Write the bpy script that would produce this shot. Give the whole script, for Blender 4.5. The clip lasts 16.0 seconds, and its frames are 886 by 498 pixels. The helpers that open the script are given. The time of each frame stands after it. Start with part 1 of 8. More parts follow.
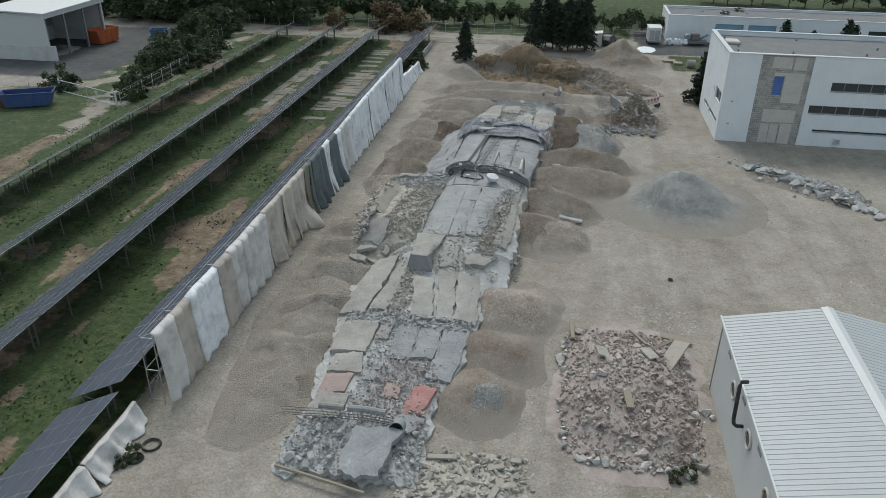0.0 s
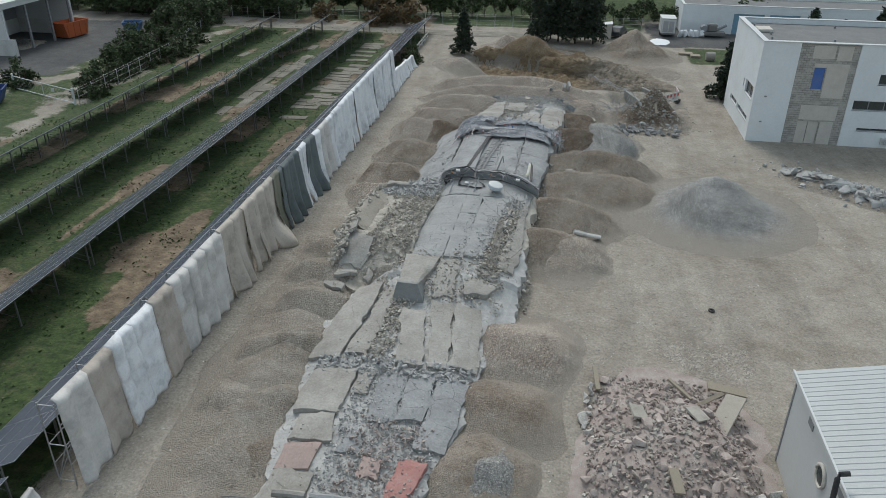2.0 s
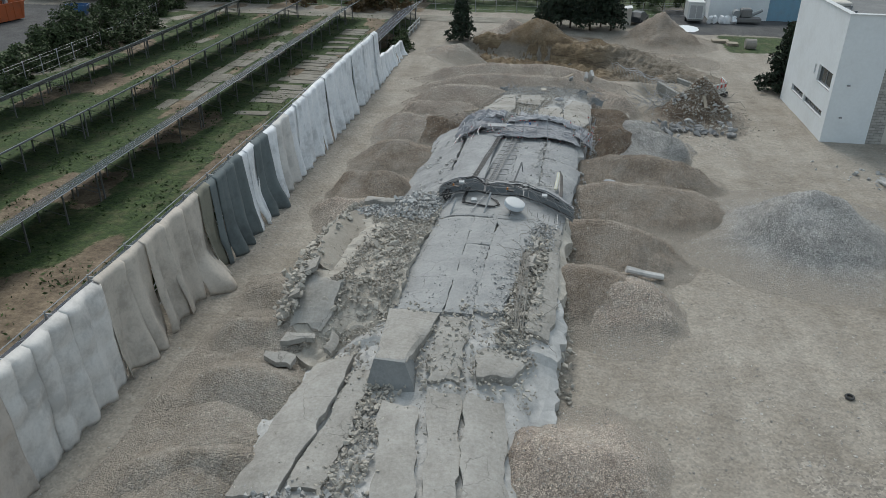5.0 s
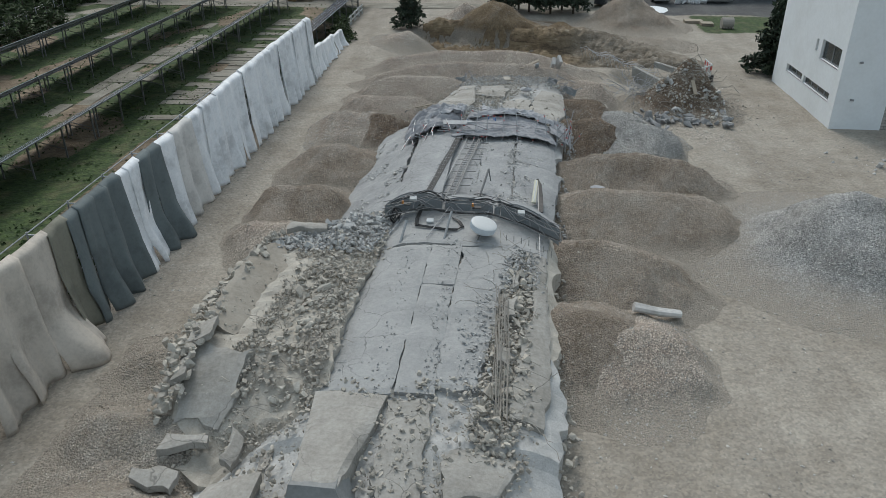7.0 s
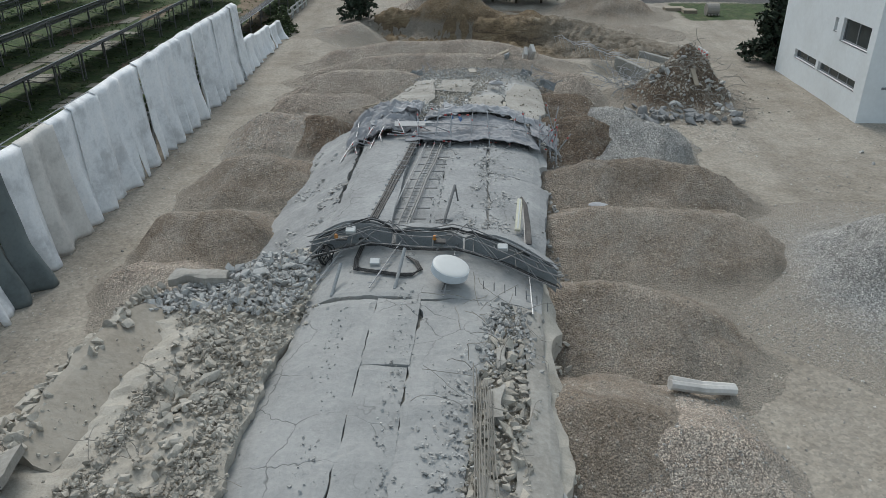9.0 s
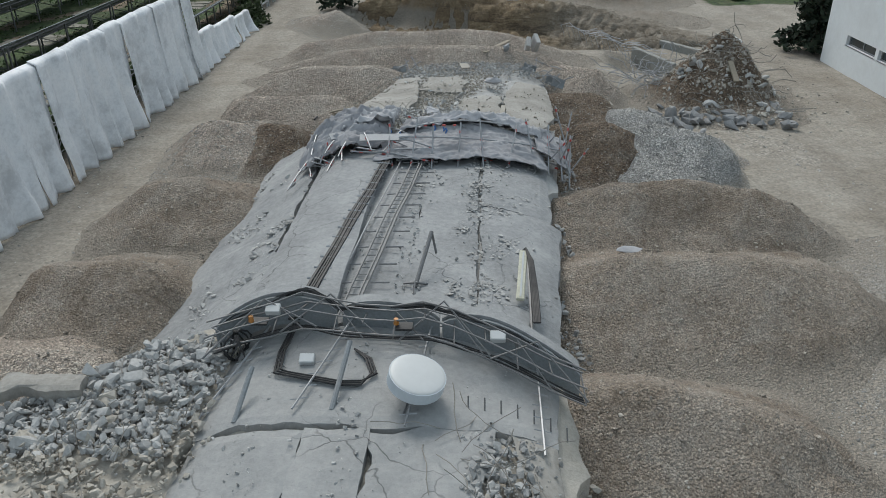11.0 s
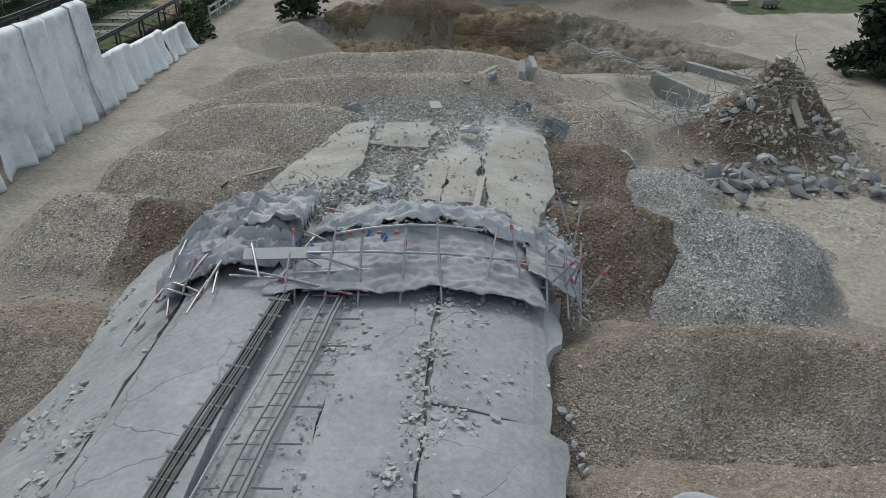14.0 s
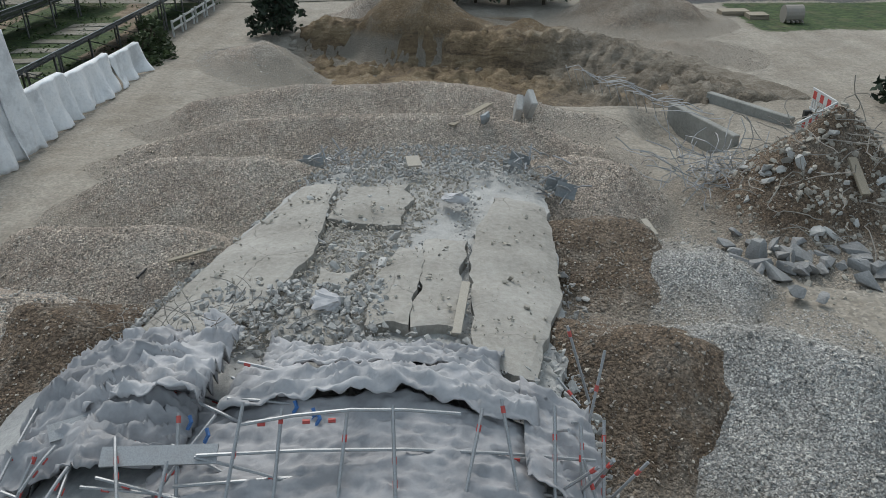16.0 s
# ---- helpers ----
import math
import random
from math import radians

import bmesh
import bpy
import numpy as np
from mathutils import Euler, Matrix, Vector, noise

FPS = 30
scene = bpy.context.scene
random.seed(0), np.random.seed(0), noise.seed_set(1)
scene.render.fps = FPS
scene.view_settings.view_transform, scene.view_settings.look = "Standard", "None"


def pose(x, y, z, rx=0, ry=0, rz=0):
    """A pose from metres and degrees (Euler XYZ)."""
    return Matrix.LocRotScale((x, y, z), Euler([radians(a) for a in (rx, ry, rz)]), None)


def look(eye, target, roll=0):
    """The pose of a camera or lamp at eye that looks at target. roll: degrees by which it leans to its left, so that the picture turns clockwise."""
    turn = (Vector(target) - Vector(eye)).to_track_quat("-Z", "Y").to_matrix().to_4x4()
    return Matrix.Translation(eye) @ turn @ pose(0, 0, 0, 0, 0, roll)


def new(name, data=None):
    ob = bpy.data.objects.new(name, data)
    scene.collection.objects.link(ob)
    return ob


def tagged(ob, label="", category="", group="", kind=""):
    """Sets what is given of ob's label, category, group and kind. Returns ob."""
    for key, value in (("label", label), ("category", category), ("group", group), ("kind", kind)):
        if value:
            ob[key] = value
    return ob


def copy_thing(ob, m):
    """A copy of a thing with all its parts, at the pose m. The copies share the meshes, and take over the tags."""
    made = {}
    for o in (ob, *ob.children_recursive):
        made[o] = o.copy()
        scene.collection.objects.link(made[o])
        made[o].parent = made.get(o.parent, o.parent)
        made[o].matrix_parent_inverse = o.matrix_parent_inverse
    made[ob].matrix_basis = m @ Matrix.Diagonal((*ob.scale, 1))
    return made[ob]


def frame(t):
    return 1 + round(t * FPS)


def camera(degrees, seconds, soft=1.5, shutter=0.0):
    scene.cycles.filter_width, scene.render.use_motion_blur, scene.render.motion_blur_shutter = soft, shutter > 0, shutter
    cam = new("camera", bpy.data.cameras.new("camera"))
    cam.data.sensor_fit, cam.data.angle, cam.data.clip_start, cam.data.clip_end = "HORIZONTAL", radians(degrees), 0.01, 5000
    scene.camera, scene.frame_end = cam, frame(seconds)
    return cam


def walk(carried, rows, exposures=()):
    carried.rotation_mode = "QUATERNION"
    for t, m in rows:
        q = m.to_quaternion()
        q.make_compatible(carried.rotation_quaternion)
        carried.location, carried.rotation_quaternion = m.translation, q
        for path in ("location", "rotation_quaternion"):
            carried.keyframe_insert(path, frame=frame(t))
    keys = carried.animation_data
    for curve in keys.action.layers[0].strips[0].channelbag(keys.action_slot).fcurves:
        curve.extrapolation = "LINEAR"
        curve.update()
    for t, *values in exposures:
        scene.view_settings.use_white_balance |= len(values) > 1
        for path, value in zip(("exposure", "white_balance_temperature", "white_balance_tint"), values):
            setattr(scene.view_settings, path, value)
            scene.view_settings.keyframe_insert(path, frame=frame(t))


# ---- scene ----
cam = camera(61.1, 16.0, 0.7)
PATH = [
    (0, (0.899, -2.432, 25.323), (0.626, -0.678, 24.403), 0.7),
    (0.5, (0.685, -0.483, 24.666), (0.412, 1.271, 23.746), 0.7),
    (1, (0.449, 1.588, 23.994), (0.176, 3.342, 23.072), 0.6),
    (1.5, (0.2, 3.753, 23.285), (-0.072, 5.507, 22.363), 0.6),
    (2, (-0.093, 6.025, 22.593), (-0.365, 7.778, 21.671), 0.5),
    (2.5, (-0.441, 8.342, 21.891), (-0.712, 10.095, 20.968), 0.5),
    (3, (-0.854, 10.649, 21.194), (-1.123, 12.403, 20.271), 0.5),
    (3.5, (-1.258, 12.874, 20.519), (-1.527, 14.627, 19.594), 0.5),
    (3.7, (-1.413, 13.794, 20.211), (-1.683, 15.547, 19.287), 0.5),
    (5.8, (-2.934, 22.977, 16.577), (-3.156, 24.742, 15.665), 0.3),
    (6, (-2.94, 23.823, 16.433), (-3.153, 25.585, 15.511), 0),
    (6.5, (-3.14, 25.957, 15.737), (-3.321, 27.722, 14.815), -0.1),
    (7, (-3.331, 28.12, 15.025), (-3.475, 29.888, 14.102), -0.1),
    (7.5, (-3.466, 30.222, 14.305), (-3.578, 31.994, 13.383), -0.2),
    (8, (-3.587, 32.324, 13.555), (-3.669, 34.099, 12.637), -0.2),
    (8.5, (-3.589, 34.295, 12.972), (-3.651, 36.07, 12.053), -0.3),
    (9, (-3.562, 36.312, 12.251), (-3.614, 38.09, 11.337), -0.3),
    (9.2, (-3.535, 37.094, 12.081), (-3.586, 38.869, 11.161), -0.1),
    (11.3, (-2.927, 44.37, 10.434), (-2.989, 46.139, 9.502), -1),
    (11.5, (-2.854, 45.06, 10.277), (-2.916, 46.829, 9.346), -1),
    (12, (-2.704, 46.728, 10.017), (-2.765, 48.496, 9.083), -1.1),
    (12.5, (-2.511, 48.353, 9.819), (-2.572, 50.121, 8.886), -1.1),
    (13, (-2.339, 49.902, 9.728), (-2.401, 51.67, 8.794), -1.1),
    (13.5, (-2.208, 51.4, 9.688), (-2.268, 53.169, 8.754), -1),
    (14, (-2.039, 52.851, 9.727), (-2.1, 54.617, 8.792), -1),
    (14.5, (-1.922, 54.264, 9.735), (-1.979, 56.03, 8.8), -0.9),
    (15, (-1.807, 55.654, 9.757), (-1.863, 57.42, 8.82), -0.9),
    (15.5, (-1.707, 57.019, 9.771), (-1.763, 58.784, 8.833), -0.9),
    (16, (-1.657, 58.375, 9.765), (-1.712, 60.139, 8.824), -0.9),
]
walk(cam, [(t, look(eye, target, roll)) for t, eye, target, roll in PATH])

# ---- light: a flat overcast afternoon ----
world = bpy.data.worlds.new("overcast_sky")
scene.world = world
world.use_nodes = True
wn = world.node_tree.nodes
sky = wn.new("ShaderNodeTexSky")
sky.sky_type, sky.sun_disc = "NISHITA", False
sky.sun_elevation, sky.sun_rotation = radians(47), radians(-18)
sky.air_density, sky.dust_density, sky.ozone_density = 1.0, 4.0, 1.0
soft_sky = wn.new("ShaderNodeMixRGB")
soft_sky.inputs[0].default_value = 0.72
soft_sky.inputs[2].default_value = (4.5, 5.45, 6.1, 1)
world.node_tree.links.new(sky.outputs[0], soft_sky.inputs[1])
world.node_tree.links.new(soft_sky.outputs[0], wn["Background"].inputs[0])
wn["Background"].inputs[1].default_value = 0.10
sun = new("sun", bpy.data.lights.new("sun", "SUN"))
sun.data.energy, sun.data.angle, sun.data.color = 1.5, radians(24), (1.0, 0.99, 0.95)
sun.matrix_world = look((-14, 44, 50), (0, 0, 0))
scene.view_settings.exposure = 0.25


# ---- materials ----
def ramp(nt, fac, stops):
    r = nt.nodes.new("ShaderNodeValToRGB")
    els = r.color_ramp.elements
    while len(els) < len(stops):
        els.new(0.5)
    for e, (p, c) in zip(els, stops):
        e.position, e.color = p, (*c, 1)
    nt.links.new(fac, r.inputs[0])
    return r.outputs[0]


def tex(nt, kind, scale, vec, detail=4.0, rough=0.6, dist=0.0):
    n = nt.nodes.new("ShaderNodeTex" + kind)
    n.inputs["Scale"].default_value = scale
    if kind == "Noise":
        n.inputs["Detail"].default_value, n.inputs["Roughness"].default_value = detail, rough
        n.inputs["Distortion"].default_value = dist
    nt.links.new(vec, n.inputs["Vector"])
    return n


def mixc(nt, fac, a, b, mode="MIX"):
    n = nt.nodes.new("ShaderNodeMixRGB")
    n.blend_type = mode
    for v, s in ((fac, n.inputs[0]), (a, n.inputs[1]), (b, n.inputs[2])):
        if hasattr(v, "is_linked"):
            nt.links.new(v, s)
        else:
            s.default_value = v if isinstance(v, (int, float)) else (*v, 1)
    return n.outputs[0]


def mathn(nt, op, a, b=0.0, clamp=False):
    n = nt.nodes.new("ShaderNodeMath")
    n.operation, n.use_clamp = op, clamp
    for v, s in ((a, n.inputs[0]), (b, n.inputs[1])):
        if hasattr(v, "is_linked"):
            nt.links.new(v, s)
        else:
            s.default_value = v
    return n.outputs[0]


def material(name, rough=0.9, metal=0.0):
    m = bpy.data.materials.new(name)
    m.use_nodes = True
    nt = m.node_tree
    b = nt.nodes["Principled BSDF"]
    b.inputs["Roughness"].default_value, b.inputs["Metallic"].default_value = rough, metal
    geo = nt.nodes.new("ShaderNodeNewGeometry")
    return m, nt, b, geo.outputs["Position"]


def bump(nt, b, height, strength=0.5, distance=0.05):
    n = nt.nodes.new("ShaderNodeBump")
    n.inputs["Strength"].default_value, n.inputs["Distance"].default_value = strength, distance
    nt.links.new(height, n.inputs["Height"])
    nt.links.new(n.outputs[0], b.inputs["Normal"])


def loose(name, dark, mid, light, big=0.35, pebble=7.0, pebbles=0.5, relief=0.06, island=0.0):
    """Loose mineral stuff: two scales of tone and a layer of small stones."""
    m, nt, b, pos = material(name, 0.95)
    n1, n2 = tex(nt, "Noise", big, pos, 5, 0.65), tex(nt, "Noise", big * 14, pos, 4, 0.7)
    f = mathn(nt, "ADD", mathn(nt, "MULTIPLY", n1.outputs[0], 0.65), mathn(nt, "MULTIPLY", n2.outputs[0], 0.45))
    col = ramp(nt, f, [(0.42, dark), (0.54, mid), (0.68, light)])
    patch = ramp(nt, tex(nt, "Noise", big * 1.7, pos, 5, 0.7, 0.6).outputs[0], [(0.5, (0, 0, 0)), (0.66, (0.55, 0.55, 0.55))])
    col = mixc(nt, patch, col, tuple(0.5 * c + 0.5 * d for c, d in zip(light, (0.36, 0.345, 0.31))))
    v = tex(nt, "Voronoi", pebble * 0.9, pos)
    v2 = tex(nt, "Voronoi", pebble * 1.8, pos)
    gate = ramp(nt, tex(nt, "Noise", 1.1, pos, 4, 0.7).outputs[0], [(0.33, (0.6, 0.6, 0.6)), (0.55, (1, 1, 1))])
    pebbles = mathn(nt, "MULTIPLY", gate, pebbles)
    tone = ramp(nt, v2.outputs["Color"], [(0.1, (0.45, 0.44, 0.43)), (0.5, (0.97, 0.97, 0.97)), (0.85, (1.8, 1.79, 1.75))])
    col = mixc(nt, pebbles, col, mixc(nt, 1.0, col, tone, "MULTIPLY"))
    tone1 = ramp(nt, v.outputs["Color"], [(0.15, (0.72, 0.71, 0.7)), (0.6, (1.05, 1.05, 1.05)), (0.95, (1.45, 1.43, 1.4))])
    col = mixc(nt, mathn(nt, "MULTIPLY", pebbles, 0.8), col, mixc(nt, 1.0, col, tone1, "MULTIPLY"))
    if island:
        g = nt.nodes.new("ShaderNodeNewGeometry")
        t = ramp(nt, g.outputs["Random Per Island"], [(0.0, (1 - island,) * 3), (1.0, (1 + island,) * 3)])
        col = mixc(nt, 1.0, col, t, "MULTIPLY")
    else:
        # the foot runs out into the dust of the yard
        sz = nt.nodes.new("ShaderNodeSeparateXYZ")
        nt.links.new(pos, sz.inputs[0])
        foot = mathn(nt, "ADD", sz.outputs[2], mathn(nt, "MULTIPLY", mathn(nt, "SUBTRACT", n2.outputs[0], 0.5), 0.7))
        dusty = mixc(nt, 0.4, (0.315, 0.28, 0.235), mixc(nt, 1.0, (0.315, 0.28, 0.235), tone, "MULTIPLY"))
        col = mixc(nt, ramp(nt, foot, [(0.04, (0.97, 0.97, 0.97)), (0.55, (0, 0, 0))]), col, dusty)
    nt.links.new(col, b.inputs["Base Color"])
    h = mathn(nt, "SUBTRACT", mathn(nt, "MULTIPLY", n2.outputs[0], 1.5), mathn(nt, "ADD", v.outputs["Distance"], mathn(nt, "MULTIPLY", v2.outputs["Distance"], 0.5)))
    bump(nt, b, h, 0.9, relief * 1.5)
    return m


def concrete(name, dark, mid, light, crack=0.5, island=0.0, scale=0.5):
    """Weathered concrete: blotches, grime, hair cracks and pits."""
    m, nt, b, pos = material(name, 0.92)
    n1, n2 = tex(nt, "Noise", scale, pos, 6, 0.65), tex(nt, "Noise", scale * 16, pos, 5, 0.7)
    f = mathn(nt, "ADD", mathn(nt, "MULTIPLY", n1.outputs[0], 0.7), mathn(nt, "MULTIPLY", n2.outputs[0], 0.35))
    col = ramp(nt, f, [(0.38, dark), (0.53, mid), (0.68, light)])
    warp = tex(nt, "Noise", 1.2, pos, 3, 0.6)
    wp = nt.nodes.new("ShaderNodeMixRGB")
    wp.blend_type, wp.inputs[0].default_value = "ADD", 0.6
    nt.links.new(pos, wp.inputs[1])
    nt.links.new(warp.outputs["Color"], wp.inputs[2])
    v = nt.nodes.new("ShaderNodeTexVoronoi")
    v.feature = "DISTANCE_TO_EDGE"
    v.inputs["Scale"].default_value = 0.7
    nt.links.new(wp.outputs[0], v.inputs["Vector"])
    hair = ramp(nt, v.outputs["Distance"], [(0.0, (1, 1, 1)), (0.012, (0, 0, 0))])
    gate = ramp(nt, tex(nt, "Noise", 0.3, pos, 2).outputs[0], [(0.5, (0, 0, 0)), (0.62, (1, 1, 1))])
    hair = mixc(nt, 1.0, hair, gate, "MULTIPLY")
    col = mixc(nt, mathn(nt, "MULTIPLY", hair, crack), col, tuple(c * 0.35 for c in dark))
    if island:
        g = nt.nodes.new("ShaderNodeNewGeometry")
        t = ramp(nt, g.outputs["Random Per Island"], [(0.0, (1 - island,) * 3), (1.0, (1 + island,) * 3)])
        col = mixc(nt, 1.0, col, t, "MULTIPLY")
    nt.links.new(col, b.inputs["Base Color"])
    bump(nt, b, mathn(nt, "SUBTRACT", n2.outputs[0], mathn(nt, "MULTIPLY", hair, crack)), 0.5, 0.04)
    return m


def paint(name, col, rough=0.5, metal=0.0, vary=0.12, scale=1.5, dirt=(0.25, 0.22, 0.18), dirty=0.25):
    """Painted or coated stuff with soft dirt at two scales."""
    m, nt, b, pos = material(name, rough, metal)
    n1, n2 = tex(nt, "Noise", scale, pos, 5, 0.65), tex(nt, "Noise", scale * 12, pos, 4, 0.6)
    c = ramp(nt, n2.outputs[0], [(0.3, tuple(x * (1 - vary) for x in col)), (0.7, tuple(min(1, x * (1 + vary)) for x in col))])
    g = mathn(nt, "MULTIPLY", ramp(nt, n1.outputs[0], [(0.45, (0, 0, 0)), (0.75, (1, 1, 1))]), dirty)
    nt.links.new(mixc(nt, g, c, dirt), b.inputs["Base Color"])
    bump(nt, b, n2.outputs[0], 0.15, 0.01)
    return m


M_SLAB = concrete("pale_concrete", (0.215, 0.22, 0.22), (0.295, 0.30, 0.30), (0.375, 0.38, 0.375), 0.7)
M_SLAB_TAN = concrete("dusty_concrete", (0.245, 0.23, 0.203), (0.33, 0.314, 0.284), (0.415, 0.398, 0.365), 0.6)
M_PINK = concrete("faded_red_paint", (0.32, 0.25, 0.225), (0.39, 0.295, 0.265), (0.42, 0.34, 0.31), 0.6)
M_RED = concrete("red_paint", (0.36, 0.17, 0.15), (0.42, 0.215, 0.19), (0.45, 0.3, 0.27), 0.5)
M_CHUNK = concrete("broken_concrete", (0.3, 0.298, 0.286), (0.39, 0.387, 0.374), (0.47, 0.467, 0.453), 0.1, 0.2, 1.2)
M_CHUNK_TAN = concrete("dusty_rubble", (0.31, 0.285, 0.243), (0.4, 0.37, 0.32), (0.48, 0.45, 0.397), 0.1, 0.2, 1.2)
M_BRICKY = concrete("reddish_rubble", (0.275, 0.222, 0.198), (0.36, 0.302, 0.272), (0.45, 0.405, 0.372), 0.1, 0.28, 1.2)
M_GRAVEL = loose("grey_gravel", (0.22, 0.216, 0.207), (0.3, 0.296, 0.284), (0.38, 0.375, 0.362), 0.5, 19, 1.0, 0.04)
M_GRAVEL_MIX = loose("mixed_gravel", (0.265, 0.218, 0.18), (0.355, 0.302, 0.254), (0.428, 0.378, 0.325), 0.4, 19, 1.0, 0.04)
M_EARTH = loose("dry_earth", (0.2, 0.158, 0.12), (0.285, 0.237, 0.19), (0.37, 0.32, 0.268), 0.45, 20, 0.62, 0.05)
M_BROWN = loose("damp_brown_earth", (0.09, 0.064, 0.044), (0.148, 0.108, 0.076), (0.21, 0.16, 0.118), 0.6, 14, 0.8, 0.06)
M_SAND = loose("ochre_sand", (0.125, 0.088, 0.05), (0.215, 0.152, 0.088), (0.3, 0.23, 0.148), 0.5, 14, 0.35, 0.12)
M_STONE = loose("loose_stones", (0.27, 0.26, 0.242), (0.37, 0.355, 0.33), (0.46, 0.445, 0.42), 1.0, 12, 0.3, 0.01, 0.5)
M_STONE_BROWN = loose("earthy_stones", (0.225, 0.192, 0.16), (0.315, 0.276, 0.233), (0.42, 0.39, 0.345), 1.0, 12, 0.3, 0.01, 0.5)
M_STEEL = paint("dull_steel", (0.2, 0.2, 0.2), 0.55, 0.5, 0.2, 4)
M_GALV = paint("galvanised_tube", (0.36, 0.37, 0.38), 0.5, 0.5, 0.15, 4)
M_BLACK = paint("black_cable", (0.02, 0.02, 0.021), 0.6, 0, 0.2, 3, (0.2, 0.19, 0.17), 0.25)
M_REBAR = paint("dusty_rebar", (0.3, 0.28, 0.25), 0.8, 0.2, 0.2, 5)
M_BLUEGREY = paint("grey_platform_steel", (0.25, 0.27, 0.28), 0.7, 0.1, 0.15, 1.5, (0.3, 0.29, 0.27), 0.5)
M_WHITE = paint("white_render", (0.74, 0.77, 0.78), 0.85, 0, 0.03, 0.4, (0.5, 0.5, 0.48), 0.3)
M_WHITEMETAL = paint("white_sheet_metal", (0.56, 0.575, 0.57), 0.45, 0.0, 0.03, 0.5, (0.5, 0.5, 0.47), 0.25)
M_RIBBED = paint("ribbed_roof_sheet", (0.43, 0.45, 0.45), 0.5, 0.0, 0.04, 0.5, (0.34, 0.34, 0.32), 0.3)
M_ROOF = paint("bitumen_roof", (0.16, 0.165, 0.165), 0.9, 0, 0.15, 0.6, (0.25, 0.25, 0.24), 0.5)
M_WINDOW = paint("dark_window_glass", (0.04, 0.05, 0.052), 0.08, 0, 0.1, 1, (0.08, 0.09, 0.09), 0.3)
M_FRAME = paint("grey_frame", (0.22, 0.23, 0.24), 0.6)
M_BOARD = paint("grey_boards", (0.37, 0.34, 0.29), 0.85, 0, 0.15, 3, (0.28, 0.25, 0.21), 0.4)
M_WOOD = paint("weathered_wood", (0.3, 0.26, 0.2), 0.85, 0, 0.25, 5)
M_ASPHALT = loose("asphalt", (0.075, 0.075, 0.075), (0.1, 0.1, 0.1), (0.14, 0.138, 0.132), 0.15, 14, 0.3, 0.01)


# ---- building helpers ----
def part(name, bm, mat, parent=None, label="", smooth=False, mats=()):
    me = bpy.data.meshes.new(name)
    if isinstance(bm, bmesh.types.BMesh):
        bm.normal_update()
        bm.to_mesh(me)
        bm.free()
    else:
        me.from_pydata(*bm)
    for m in (mats or (mat,)):
        me.materials.append(m)
    if smooth:
        me.polygons.foreach_set("use_smooth", [True] * len(me.polygons))
    ob = new(name, me)
    if parent:
        ob.parent = parent
    if label:
        ob["label"] = label
    return ob


def thing(name, label, category, at=(0, 0, 0), group="", kind=""):
    ob = new(name)
    ob.location = at
    ob.empty_display_size = 0.2
    return tagged(ob, label, category, group, kind)


def box(bm, x0, x1, y0, y1, z0, z1, m=None, bev=0.0, mi=0):
    r = bmesh.ops.create_cube(bm, size=1.0)
    vs = r["verts"]
    for v in vs:
        v.co = Vector(((x0 + x1) / 2 + v.co.x * (x1 - x0), (y0 + y1) / 2 + v.co.y * (y1 - y0), (z0 + z1) / 2 + v.co.z * (z1 - z0)))
    if bev:
        es = list({e for v in vs for e in v.link_edges})
        r2 = bmesh.ops.bevel(bm, geom=es, offset=bev, segments=1, affect="EDGES", profile=0.5)
        vs = list({v for f in r2["faces"] for v in f.verts} | {v for v in vs if v.is_valid})
    if m is not None:
        for v in vs:
            v.co = m @ v.co
    if mi:
        for f in {f for v in vs for f in v.link_faces}:
            f.material_index = mi
    return bm


def boxes(*rows, bev=0.0):
    bm = bmesh.new()
    for r in rows:
        box(bm, *r, bev=bev)
    return bm


def tube(points, radius, sides=6):
    """One tube mesh along a line of points, as verts, edges, faces."""
    pts = [Vector(p) for p in points]
    verts, faces = [], []
    for i, p in enumerate(pts):
        d = (pts[min(i + 1, len(pts) - 1)] - pts[max(i - 1, 0)]).normalized()
        a = d.orthogonal().normalized() if abs(d.z) > 0.95 else d.cross(Vector((0, 0, 1))).normalized()
        b = d.cross(a)
        for k in range(sides):
            t = math.tau * k / sides
            verts.append(p + radius * (math.cos(t) * a + math.sin(t) * b))
    for i in range(len(pts) - 1):
        for k in range(sides):
            a, b = i * sides + k, i * sides + (k + 1) % sides
            faces.append((a, b, b + sides, a + sides))
    faces.append(tuple(range(sides))[::-1])
    faces.append(tuple(range((len(pts) - 1) * sides, len(pts) * sides)))
    return verts, [], faces


def join(shapes):
    verts, faces = [], []
    for v, _, f in shapes:
        o = len(verts)
        verts += v
        faces += [tuple(i + o for i in q) for q in f]
    return verts, [], faces


def nz(x, y, s=1.0, seed=0.0):
    return noise.noise(Vector((x * s + seed * 7.3, y * s - seed * 3.1, seed)))


def fbm(x, y, s=1.0, seed=0.0):
    return nz(x, y, s, seed) + 0.5 * nz(x, y, s * 2.1, seed + 1) + 0.25 * nz(x, y, s * 4.3, seed + 2)


def smooth(a, b, x):
    t = min(1.0, max(0.0, (x - a) / (b - a)))
    return t * t * (3 - 2 * t)


